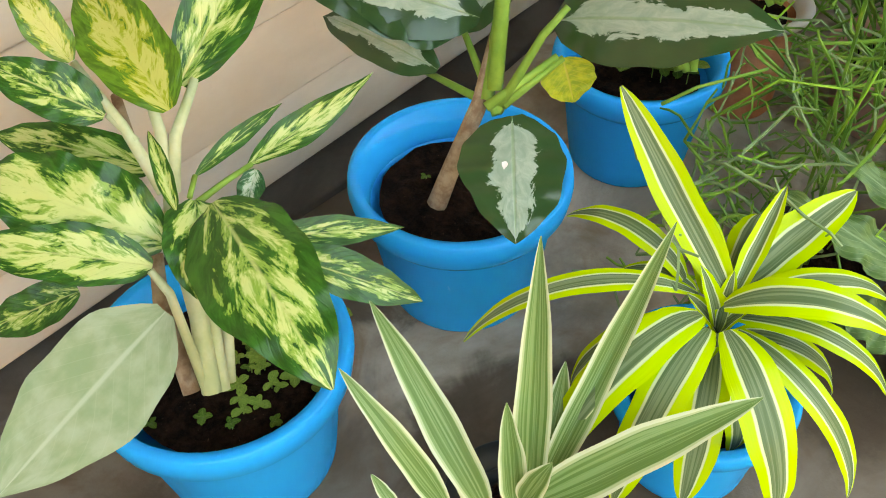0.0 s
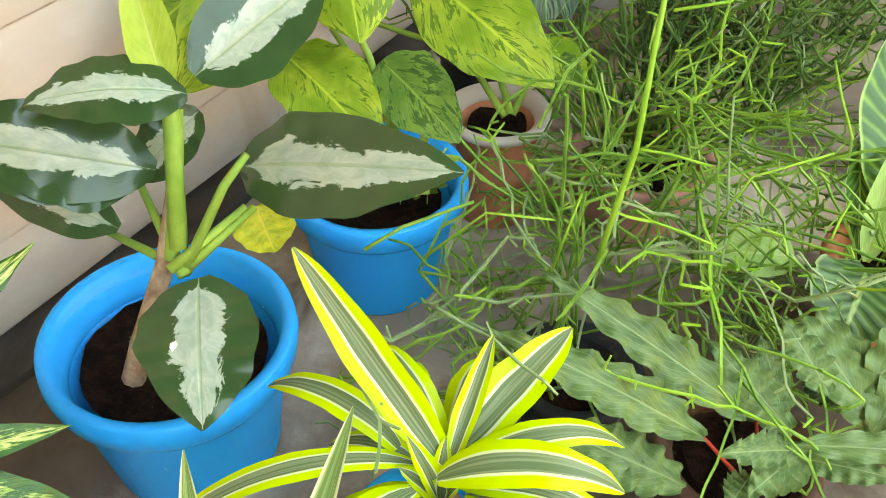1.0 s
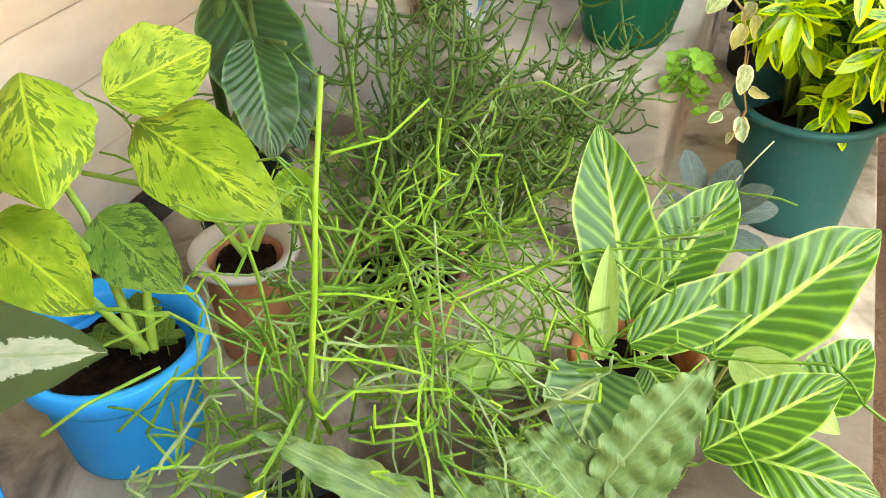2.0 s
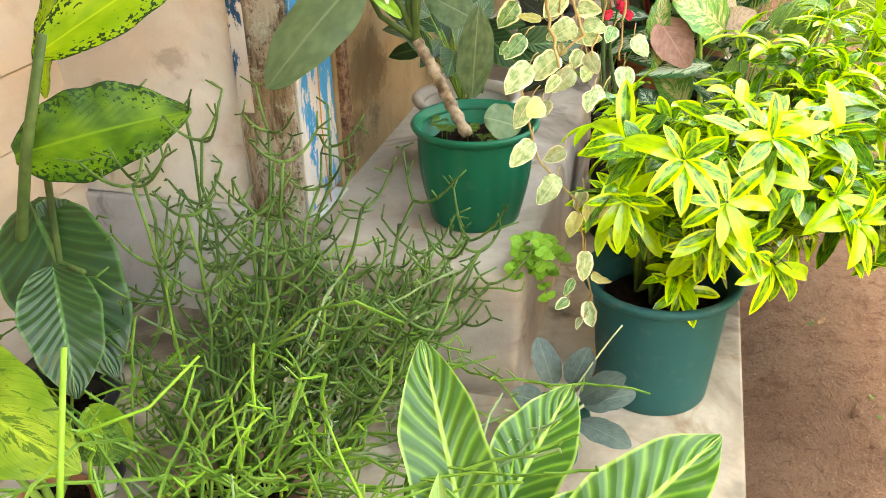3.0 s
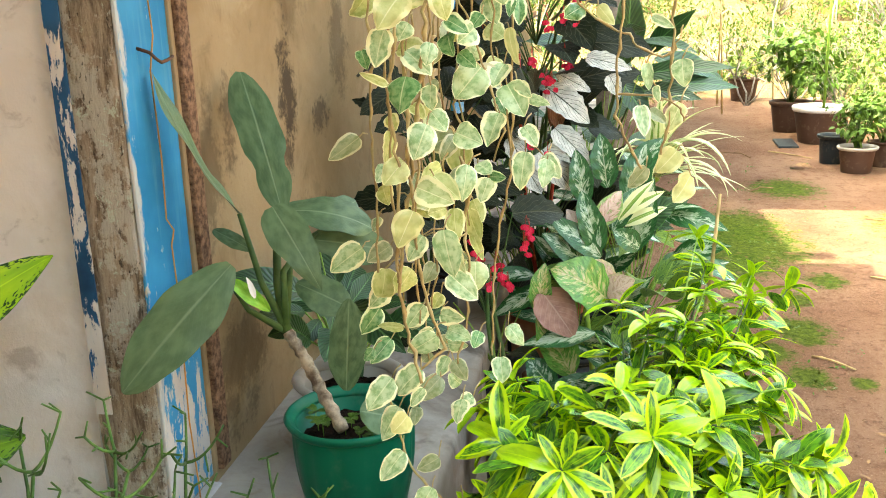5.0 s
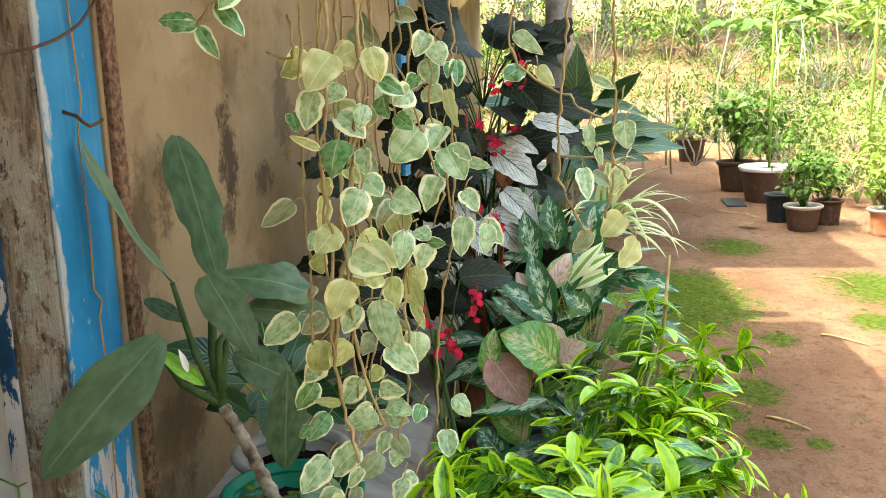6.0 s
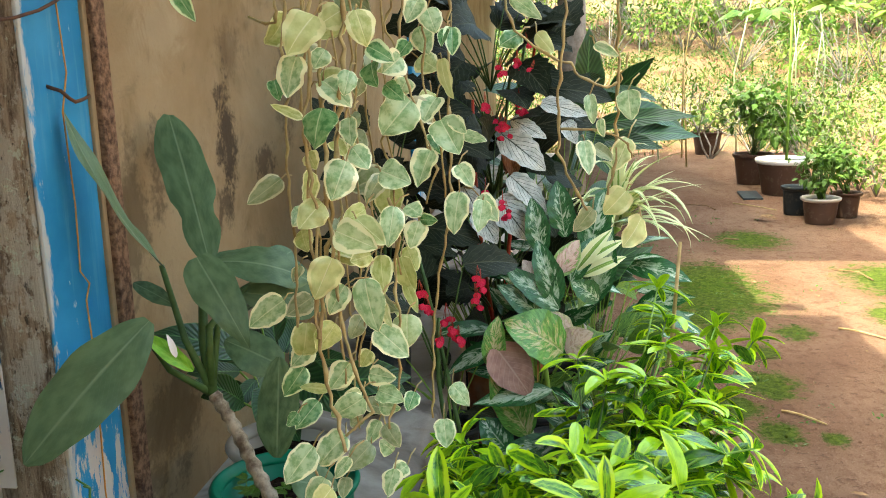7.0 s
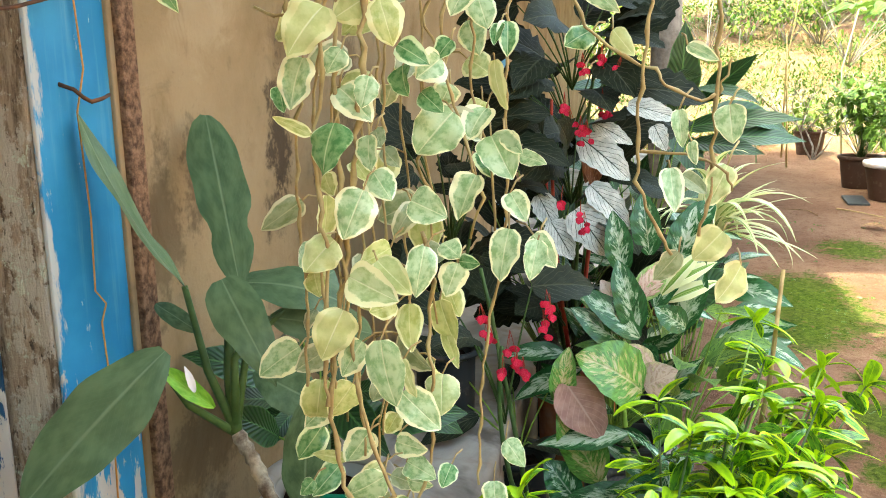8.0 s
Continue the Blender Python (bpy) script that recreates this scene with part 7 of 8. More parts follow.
trail_leaf(V, (1.051, -1.078, 0.552), (1.046, -1.046, 0.533), 0.021, PEPER_DULL)
trail_leaf(V, (1.022, -1.072, 0.519), (1.014, -1.043, 0.471), 0.026, PEPER)
trail_leaf(V, (1.056, -1.111, 0.483), (1.054, -1.099, 0.448), 0.018, PEPER_DULL)
trail_leaf(V, (1.052, -1.145, 0.483), (1.049, -1.137, 0.439), 0.018, PEPER_DULL)
trail_leaf(V, (1.059, -1.118, 0.460), (1.040, -1.123, 0.427), 0.017, PEPER_OLD)
trail_leaf(V, (1.052, -1.103, 0.445), (1.040, -1.092, 0.403), 0.020, PEPER_OLD)
trail_leaf(V, (1.041, -1.120, 0.381), (1.033, -1.120, 0.328), 0.022, PEPER)
trail_leaf(V, (1.041, -1.134, 0.342), (1.044, -1.167, 0.328), 0.018, PEPER)
trail_leaf(V, (1.049, -1.129, 0.281), (1.040, -1.140, 0.236), 0.022, PEPER)
trail_leaf(V, (1.042, -1.103, 0.325), (1.026, -1.091, 0.299), 0.013, PEPER_GREEN)
trail_leaf(V, (1.049, -1.095, 0.281), (1.039, -1.075, 0.264), 0.015, PEPER_GREEN)
trail_leaf(V, (1.050, -1.118, 0.246), (1.034, -1.113, 0.231), 0.011, PEPER_DULL)
trail_leaf(V, (1.067, -0.984, 0.712), (1.060, -0.971, 0.696), 0.014, PEPER_GREEN)
trail_leaf(V, (1.059, -1.047, 0.628), (1.042, -1.045, 0.606), 0.016, PEPER_DULL)
for i, (y, x, z) in enumerate(((-1.03, 1.03, 0.8), (-1.06, 1.05, 0.7), (-1.09, 1.08, 0.86), (-1.12, 1.06, 0.9))):
    vine(V, (V_TOP, (x, y, 1.5), (x + 0.01, y, 1.1), (x, y - 0.01, z)), 0.07, 0.038, PEPER_DULL if i % 2 else PEPER_OLD, "peperomia_back" + str(i % 2), r0=0.002, seed=70 + i)
vine(V, ((0.98, -1.03, 1.8), (0.95, -0.97, 1.5), (0.925, -0.965, 1.36), (0.914, -0.964, 1.29)), 0.04, 0.045, PEPER_GREEN, "peperomia_green", seed=33)

W = thing("second_hanging_vine", (1.1, -1.4, 1.75), "second hanging peperomia with long bare strands", "hanging plant")
link("basket", lathe([(0.05, 0.0), (0.085, 0.004), (0.11, 0.1), (0.115, 0.12), (0.11, 0.122), (0.1, 0.1), (0.08, 0.012), (0.002, 0.012)], (1.1, -1.4, 1.72), 28), BROWN_POT, W, "brown plastic hanging basket")
soil(W, (1.1, -1.4, 1.82), 0.1)
stem(W, [(1.1, -1.4, 1.82), (1.1, -1.4, 2.1), (1.1, -1.4, 2.385)], 0.0014, 0.0014, IRON, "wire", 4)
W_TOP = Vector((1.08, -1.38, 1.83))
strand(W, [(1.058, -1.335, 1.221), (1.047, -1.331, 1.184), (1.052, -1.324, 1.108), (1.050, -1.326, 1.075), (1.052, -1.324, 1.049), (1.052, -1.345, 0.999), (1.054, -1.358, 0.980)], 0.0019, top=W_TOP)
strand(W, [(1.054, -1.392, 1.219), (1.064, -1.393, 1.182), (1.057, -1.394, 1.138), (1.061, -1.393, 1.093), (1.057, -1.391, 1.054), (1.057, -1.389, 1.027), (1.060, -1.382, 0.997)], 0.0021, top=W_TOP)
strand(W, [(1.049, -1.265, 1.224), (1.048, -1.275, 1.189), (1.054, -1.323, 1.154), (1.051, -1.340, 1.151), (1.043, -1.346, 1.136), (1.046, -1.380, 1.122), (1.049, -1.391, 1.128)], 0.0017, top=W_TOP)
strand(W, [(1.057, -1.326, 1.076), (1.056, -1.365, 1.074), (1.051, -1.387, 1.069), (1.042, -1.404, 1.058), (1.054, -1.409, 1.041)], 0.0014)
strand(W, [(1.059, -1.394, 1.125), (1.061, -1.400, 1.144), (1.063, -1.405, 1.160)], 0.0012)
trail_leaf(W, (1.056, -1.282, 1.186), (1.045, -1.258, 1.172), 0.020, PEPER_GREEN)
trail_leaf(W, (1.059, -1.300, 1.186), (1.047, -1.320, 1.162), 0.014, PEPER)
trail_leaf(W, (1.054, -1.272, 1.227), (1.039, -1.307, 1.200), 0.016, PEPER)
trail_leaf(W, (1.042, -1.403, 1.119), (1.039, -1.407, 1.085), 0.022, PEPER)
trail_leaf(W, (1.038, -1.360, 1.115), (1.033, -1.364, 1.082), 0.012, PEPER)
trail_leaf(W, (1.038, -1.372, 1.087), (1.021, -1.376, 1.068), 0.010, PEPER)
trail_leaf(W, (1.064, -1.405, 1.063), (1.059, -1.388, 1.026), 0.024, PEPER)
trail_leaf(W, (1.038, -1.354, 1.063), (1.018, -1.359, 1.026), 0.018, PEPER)
trail_leaf(W, (1.051, -1.365, 1.055), (1.045, -1.387, 1.039), 0.013, PEPER_DULL)
trail_leaf(W, (1.055, -1.366, 1.171), (1.045, -1.393, 1.157), 0.011, PEPER)
trail_leaf(W, (1.073, -1.404, 1.000), (1.071, -1.378, 0.972), 0.027, PEPER)
trail_leaf(W, (1.086, -1.423, 0.965), (1.069, -1.400, 0.932), 0.028, PEPER)
trail_leaf(W, (1.071, -1.365, 0.979), (1.070, -1.342, 0.951), 0.019, PEPER_DULL)


# ---- crowded pots along the plinth ----
def mound(root, at, n, spread, size, mat, kind, width=0.5, shape=OVATE, tilt=(0, 70), face=(-0.6, -0.3, 0.6), rise=0.25, stalk=STALK_GREEN, variants=4, **spec):
    """A clump: stalks from one crown, a leaf at the end of each."""
    at = Vector(at)
    for i in range(n):
        a = 2 * math.pi * (i + rng.uniform(-0.4, 0.4)) / n * 1.9
        r = spread * math.sqrt(rng.uniform(0.1, 1))
        e = at + Vector((math.cos(a) * r, math.sin(a) * r, rise * rng.uniform(0.45, 1.05)))
        stem(root, bow(at, e, (0, 0, 0.02), 5), 0.003, 0.002, stalk, "petiole", 4)
        el = radians(rng.uniform(*tilt))
        d = Vector((math.cos(a) * math.cos(el), math.sin(a) * math.cos(el), math.sin(el) - 0.55))
        up = Vector(face) + Vector((rng.gauss(0, 0.25), rng.gauss(0, 0.25), rng.gauss(0, 0.2)))
        L = size * rng.uniform(0.7, 1.2)
        shared_leaf(root, e, e + d.normalized() * L, mat, kind, variants, up, width=width, shape=shape, **spec)


def blossoms(root, at, n, spread):
    """A drooping cluster of small red flowers."""
    at = Vector(at)
    for _ in range((n + 1) // 2):
        p = at + Vector((rng.gauss(0, spread * 0.4), rng.gauss(0, spread * 0.4), -abs(rng.gauss(0, spread * 0.8))))
        stem(root, [at + Vector((0, 0, 0.02)), at.lerp(p, 0.6) + Vector((0, 0, 0.01)), p], 0.0008, 0.0006, RED_STEM, "flower_stalk", 4)
        for k in range(3):
            a = rng.uniform(0, 6.28)
            shared_leaf(root, p, p + Vector((math.cos(a) * 0.009, math.sin(a) * 0.009, -0.013)), FLOWER, "petal", name="petal", up=(-1, 0, 0.2), width=0.8, shape=OVAL, nl=3, nw=2)


bowl = thing("cream_bowl", (1.64, -0.77, 0.268), "cream plastic bowl with a leafy plant, its shadow put into dark leaves", "potted plant")
pot(bowl, (1.64, -0.775, 0.268), 0.125, 0.085, 0.16, CREAM_POT, 0.02, fill=0.04, label="grubby cream plastic bowl")
# dark leaf material stands in for the shadow that lies on this plant
mound(bowl, (1.66, -0.76, 0.39), 12, 0.13, 0.15, DARK_CALA, "bowl_long", 0.42, LANCE, rise=0.28)
mound(bowl, (1.7, -0.74, 0.4), 12, 0.08, 0.12, DARK_CALA, "bowl_dark", 0.45, OVATE, rise=0.16)

beg = thing("potted_red_begonia", (1.85, -1.0, 0.0), "dark-leaved begonia with drooping red flowers in a grey pot", "potted plant")
pot(beg, (1.87, -1.12, 0.0), 0.1, 0.075, 0.24, BLACK_POT, 0.02, fill=0.03, label="black plastic pot")
stem(beg, bow((1.87, -1.12, 0.2), (1.85, -1.06, 0.62), (0, 0.03, 0)), 0.006, 0.004, STALK_DARK)
stem(beg, bow((1.88, -1.12, 0.2), (1.95, -1.0, 0.75), (0.02, 0.0, 0)), 0.006, 0.004, STALK_DARK)
mound(beg, (1.88, -1.06, 0.45), 4, 0.14, 0.13, BEG_DARK, "begonia_dark", 0.6, HEART, rise=0.3, lobes=0.12, wave=0.03, stalk=STALK_DARK)

big = thing("potted_dark_begonia", (2.6, -1.12, 0.0), "tall dark begonia with silver and rusty leaves and red flowers", "potted plant")
pot(big, (2.62, -1.14, 0.0), 0.13, 0.1, 0.28, TERRA, 0.03, fill=0.03, label="large terracotta pot")
for i in range(7):
    a = i * 0.9
    stem(big, bow((2.62, -1.14, 0.24), (2.62 + 0.14 * math.cos(a), -1.13 + 0.12 * math.sin(a), 0.85 + 0.07 * i), (0.02 * math.cos(a), 0.02, 0)), 0.007, 0.004, RED_STEM if i % 2 else STALK_DARK)
for z, n, s in ((0.95, 16, 0.2), (0.78, 16, 0.22), (1.08, 12, 0.16), (0.62, 14, 0.2), (0.42, 14, 0.2), (0.28, 12, 0.18)):
    mound(big, (2.6, -1.12, z), n, s, 0.17, BEG_DARK, "begonia_dark_big", 0.62, HEART, rise=0.25, lobes=0.14, wave=0.03, stalk=STALK_DARK)
for y, z, ty, tz in ((-1.17, 0.98, -1.2, 0.82), (-1.2, 0.96, -1.17, 0.86)):
    blade(big, (2.45, y, z), (2.42, ty, tz), 0.06, BEG_RUST, (-0.8, -0.3, 0.3), 0.4, 0.3, 0.03, LANCE, label="rusty brown leaf")

cal = thing("potted_pink_aglaonema", (1.98, -1.26, 0.0), "pink and green marbled aglaonema in a black pot", "potted plant")
pot(cal, (1.98, -1.26, 0.0), 0.095, 0.07, 0.2, BLACK_POT, 0.02, fill=0.03, label="black plastic pot")
stem(cal, bow((1.98, -1.26, 0.18), (1.94, -1.24, 0.4), (0.01, 0, 0.02)), 0.008, 0.006, STALK)

cal2 = thing("potted_speckled_aglaonema", (2.2, -1.3, 0.0), "silver-speckled dark green aglaonema in a black pot", "potted plant", "crowded pots along the plinth")
pot(cal2, (2.2, -1.3, 0.0), 0.09, 0.065, 0.2, BLACK_POT, 0.02, fill=0.03, label="black plastic pot")
stem(cal2, bow((2.2, -1.3, 0.18), (2.16, -1.26, 0.55), (0.01, 0, 0.02)), 0.008, 0.005, STALK_GREEN)

for name, at, n, spread, size, mat, rise, text in (("potted_silver_aglaonema", (2.42, -1.25), 13, 0.13, 0.16, AGLAO, 0.42, "silver-marbled green aglaonema in a black pot"), ("potted_marbled_aglaonema", (2.75, -1.42), 16, 0.18, 0.18, AGLAO, 0.5, "green marbled aglaonema clump in a black pot"), ("potted_green_clump", (3.1, -1.28), 16, 0.2, 0.22, DARK_CALA, 0.6, "dark banded calathea clump in a black pot"), ("potted_lime_clump", (2.45, -1.42), 12, 0.13, 0.16, LIME_DULL, 0.42, "lime mottled leafy plant in a black pot"), ("potted_dusky_clump", (2.9, -1.05), 18, 0.24, 0.2, BEG_DARK, 0.7, "dusky dark-leaved plant in a black pot"), ("potted_dark_clump", (2.3, -1.02), 4, 0.18, 0.15, BEG_DARK, 0.25, "dark-leaved begonia clump in a black pot"), ("potted_low_clump", (1.85, -1.42), 12, 0.12, 0.15, AGLAO, 0.3, "small silver-marbled plant in a black pot")):
    t = thing(name, (*at, 0), text, "potted plant", "crowded pots along the plinth")
    y0 = max(at[1], -1.31)
    t.matrix_basis = Matrix.Translation((at[0], y0, 0))
    pot(t, (at[0], y0, 0), 0.095, 0.07, 0.2, BLACK_POT, 0.02, fill=0.03, label="black plastic pot")
    mound(t, (*at, 0.18), n, spread, size, mat, name, 0.36, LANCE, rise=rise)
    mound(t, (*at, 0.18), n, spread, size, mat, name, 0.36, LANCE, rise=rise * 0.6)

# plant added to blacken the background behind the hanging vine
bronze = thing("potted_bronze_begonia", (2.3, -0.84, 0.268), "tall near-black begonia added as dark background, in a black pot", "potted plant", "crowded pots along the plinth")
pot(bronze, (2.3, -0.84, 0.268), 0.095, 0.07, 0.2, BLACK_POT, 0.02, fill=0.03, label="black plastic pot")
for i in range(4):
    stem(bronze, bow((2.3, -0.84, 0.42), (2.26 + 0.04 * i, -0.92 + 0.05 * i, 0.78), (0.01, 0.01 * i, 0)), 0.006, 0.004, STALK_DARK)
mound(bronze, (2.3, -0.86, 0.72), 16, 0.17, 0.14, BEG_DARK, "bronze", 0.6, HEART, rise=0.32, lobes=0.12, wave=0.03, stalk=STALK_DARK)
mound(bronze, (2.3, -0.86, 0.5), 10, 0.15, 0.13, BEG_DARK, "bronze", 0.6, HEART, rise=0.25, lobes=0.12, wave=0.03, stalk=STALK_DARK)

spider = thing("potted_spider_plant", (3.05, -1.36, 0), "spider plant with cream-striped arching leaves in a tall pot", "potted plant")
pot(spider, (3.05, -1.3, 0), 0.1, 0.075, 0.42, BROWN_POT, 0.025, fill=0.03, label="tall brown pot")
for i in range(46):
    a, el = rng.uniform(2.2, 6.0), radians(rng.uniform(5, 70))
    L = rng.uniform(0.2, 0.34)
    b = Vector((2.95, -1.5, 0.62))
    d = Vector((math.cos(a) * math.cos(el), math.sin(a) * math.cos(el), math.sin(el) - 0.35)).normalized()
    shared_leaf(spider, b, b + d * L, SPIDER, "spider", up=(0, 0, 1), width=0.12, shape=BLADE, arch=1.5, fold=0.3, nl=12, nw=2)
stem(spider, [(3.05, -1.3, 0.38), (3.02, -1.38, 0.52), (2.95, -1.5, 0.62)], 0.012, 0.014, STALK_GREEN)

peace = thing("potted_broad_leaved_plant", (3.6, -1.25, 0), "broad dark green leaved plant in a brown pot", "potted plant")
pot(peace, (3.6, -1.25, 0), 0.13, 0.1, 0.28, BROWN_POT, 0.03, fill=0.03, label="brown plastic pot")
mound(peace, (3.6, -1.3, 0.3), 16, 0.24, 0.3, DARK_CALA, "broad", 0.36, LANCE, rise=0.72, variants=3)
for b, t, w in (((3.6, -1.4, 0.95), (3.55, -1.42, 1.28), 0.13), ((3.6, -1.42, 0.9), (3.5, -1.82, 0.94), 0.1), ((3.6, -1.45, 0.85), (3.5, -1.7, 0.82), 0.1), ((3.6, -1.38, 0.9), (3.5, -1.5, 0.72), 0.11)):
    stem(peace, bow((3.6, -1.25, 0.26), b, (0, 0, 0.05)), 0.006, 0.004, STALK_DARK, "petiole", 5)
    blade(peace, b, t, w, DARK_CALA, (-0.7, -0.2, 0.7), 0.5, 0.12, 0.02, LANCE)

# ---- post fittings ----
cable = thing("orange_cable", (1.35, -0.545, 0.3), "thin orange cable pinned down the blue post", "cable")
pts = [(1.365, -0.543, 2.3), (1.362, -0.543, 1.5), (1.352, -0.543, 1.3), (1.36, -0.545, 1.16), (1.335, -0.546, 1.1), (1.345, -0.544, 0.95), (1.338, -0.544, 0.84), (1.36, -0.545, 0.815), (1.345, -0.545, 0.79), (1.352, -0.544, 0.7), (1.34, -0.544, 0.45), (1.348, -0.545, 0.32), (1.34, -0.55, 0.275)]
link("wire", tube(bmesh.new(), pts, 0.0015, 0.0015, 6), CABLE, cable)
nail = thing("bent_nail", (1.34, -0.54, 1.12), "bent rusty nail in the blue post", "nail")
link("shank", tube(bmesh.new(), [(1.312, -0.536, 1.14), (1.316, -0.558, 1.132), (1.329, -0.562, 1.121), (1.346, -0.563, 1.114), (1.373, -0.562, 1.117), (1.394, -0.561, 1.122)], 0.0034, 0.003, 6), IRON, nail)
hoop = thing("hanging_wire", (1.3, -0.55, 1.3), "rusty wire slung past the post", "wire")
link("wire", tube(bmesh.new(), [(1.0, -0.56, 1.222), (1.124, -0.56, 1.227), (1.211, -0.56, 1.237), (1.277, -0.56, 1.251), (1.322, -0.56, 1.266), (1.355, -0.56, 1.279), (1.372, -0.56, 1.29), (1.396, -0.56, 1.306), (1.413, -0.56, 1.32), (1.42, -0.556, 1.36)], 0.0028, 0.0028, 6), IRON, hoop)
link("tie", tube(bmesh.new(), [(1.42, -0.556, 1.36), (1.41, -0.55, 1.5), (1.4, -0.542, 1.6)], 0.0028, 0.0028, 6), IRON, hoop)

# blue frame further along the wall, and the post under the roof edge
tagged(link("window_frame_beyond", box(bmesh.new(), 4.54, 4.86, -0.57, -0.548, 0.27, 2.37, 0.004), BLUE_PAINT), "blue painted upright board on the house wall", "frame", kind="structure")
pm = bmesh.new()
tube(pm, [(4.55, -1.36, -0.1), (4.55, -1.36, 1.2), (4.55, -1.36, 2.39)], 0.07, 0.065, 16)
tagged(link("roof_post", pm, BARK), "round weathered post under the roof edge", "post", kind="structure")

# ---- leaves and flowers over the crowded pots ----
blade(cal, (1.855, -1.169, 0.509), (1.879, -1.186, 0.617), 0.054, OLIVE, (-0.71, -0.06, 0.47), arch=0.4, wave=0.02)
blade(cal, (1.896, -1.325, 0.53), (1.862, -1.2, 0.607), 0.12, OLIVE, (-0.68, -0.03, 0.6), arch=1.1, wave=0.02)
blade(cal, (1.865, -1.177, 0.555), (1.825, -1.255, 0.457), 0.095, MAUVE, (-0.71, -0.04, 0.49), arch=0.7, wave=0.02)
blade(cal, (1.855, -1.249, 0.355), (1.835, -1.170, 0.513), 0.088, OLIVE, (-0.70, -0.05, 0.52), arch=0.4, wave=0.02)
blade(cal, (1.932, -1.329, 0.525), (1.899, -1.390, 0.575), 0.075, PINK_PALE, (-0.72, 0.01, 0.47), arch=0.4, wave=0.02)
blade(cal, (1.948, -1.342, 0.546), (1.912, -1.280, 0.615), 0.063, PINK_PALE, (-0.72, -0.01, 0.46), arch=0.4, wave=0.02)
blade(cal, (1.823, -1.207, 0.328), (1.830, -1.146, 0.402), 0.074, AGLAO, (-0.69, -0.06, 0.54), arch=0.4, wave=0.02)
blade(cal2, (2.150, -1.308, 0.571), (2.175, -1.261, 0.728), 0.072, AGLAO, (-0.73, -0.02, 0.42), arch=0.5, wave=0.02)
blade(cal2, (2.148, -1.315, 0.560), (2.151, -1.182, 0.665), 0.064, AGLAO, (-0.73, -0.03, 0.43), arch=0.5, wave=0.02)
blade(cal2, (2.169, -1.294, 0.522), (2.140, -1.164, 0.623), 0.070, AGLAO, (-0.72, -0.03, 0.44), arch=0.5, wave=0.02)
blade(cal2, (2.163, -1.309, 0.639), (2.189, -1.364, 0.725), 0.062, PINK, (-0.73, 0.00, 0.41), arch=0.5, wave=0.02)
blade(cal2, (2.181, -1.398, 0.563), (2.206, -1.446, 0.757), 0.072, AGLAO, (-0.73, 0.03, 0.41), arch=0.5, wave=0.02, shape=LANCE)
blade(cal2, (2.268, -1.272, 0.673), (2.293, -1.243, 0.816), 0.065, AGLAO, (-0.74, -0.02, 0.38), arch=0.5, wave=0.02)
blade(cal2, (2.334, -1.329, 0.705), (2.361, -1.308, 0.850), 0.074, AGLAO, (-0.74, -0.00, 0.37), arch=0.5, wave=0.02)
blade(cal2, (2.219, -1.378, 0.611), (2.224, -1.509, 0.696), 0.084, DARK_CALA, (-0.73, 0.04, 0.41), arch=0.5, wave=0.02)
blade(cal2, (2.333, -1.388, 0.659), (2.371, -1.432, 0.818), 0.089, AGLAO, (-0.74, 0.02, 0.38), arch=0.5, wave=0.02)
blade(cal2, (2.203, -1.259, 0.615), (2.210, -1.224, 0.671), 0.042, PINK_PALE, (-0.73, -0.03, 0.42), arch=0.5, wave=0.02)
blade(cal2, (2.172, -1.357, 0.651), (2.205, -1.446, 0.750), 0.036, SPIDER, (-0.73, 0.02, 0.40), arch=0.9, wave=0.02, shape=LANCE)
blade(cal2, (2.176, -1.364, 0.664), (2.203, -1.474, 0.722), 0.036, SPIDER, (-0.73, 0.03, 0.40), arch=1.0, wave=0.02, shape=LANCE)
blade(cal2, (2.172, -1.370, 0.637), (2.196, -1.480, 0.681), 0.036, SPIDER, (-0.73, 0.03, 0.41), arch=1.0, wave=0.02, shape=LANCE)
blade(cal2, (2.165, -1.343, 0.624), (2.214, -1.399, 0.727), 0.056, AGLAO, (-0.73, 0.01, 0.41), arch=0.5, wave=0.02)
blade(cal2, (2.166, -1.411, 0.581), (2.145, -1.343, 0.629), 0.061, AGLAO, (-0.73, 0.01, 0.43), arch=0.5, wave=0.02)
blade(cal2, (2.398, -1.389, 0.723), (2.431, -1.479, 0.824), 0.076, AGLAO, (-0.74, 0.03, 0.36), arch=0.5, wave=0.02)
blade(cal2, (2.382, -1.269, 0.727), (2.404, -1.344, 0.784), 0.076, AGLAO, (-0.74, -0.01, 0.37), arch=0.5, wave=0.02)
blade(big, (2.399, -1.163, 0.971), (2.395, -1.278, 0.873), 0.087, BEG_PALE, (-0.75, -0.03, 0.32), arch=0.5, wave=0.03, shape=HEART, lobes=0.06)
blade(big, (2.429, -1.268, 1.049), (2.440, -1.392, 1.013), 0.051, BEG_PALE, (-0.75, -0.00, 0.29), arch=0.5, wave=0.03, shape=HEART, lobes=0.06)
blade(big, (2.410, -1.189, 1.008), (2.413, -1.282, 0.956), 0.045, BEG_PALE, (-0.75, -0.03, 0.30), arch=0.5, wave=0.03, shape=HEART, lobes=0.06)
blade(big, (2.380, -1.185, 0.862), (2.374, -1.280, 0.765), 0.069, BEG_PALE, (-0.74, -0.03, 0.35), arch=0.5, wave=0.03, shape=HEART, lobes=0.06)
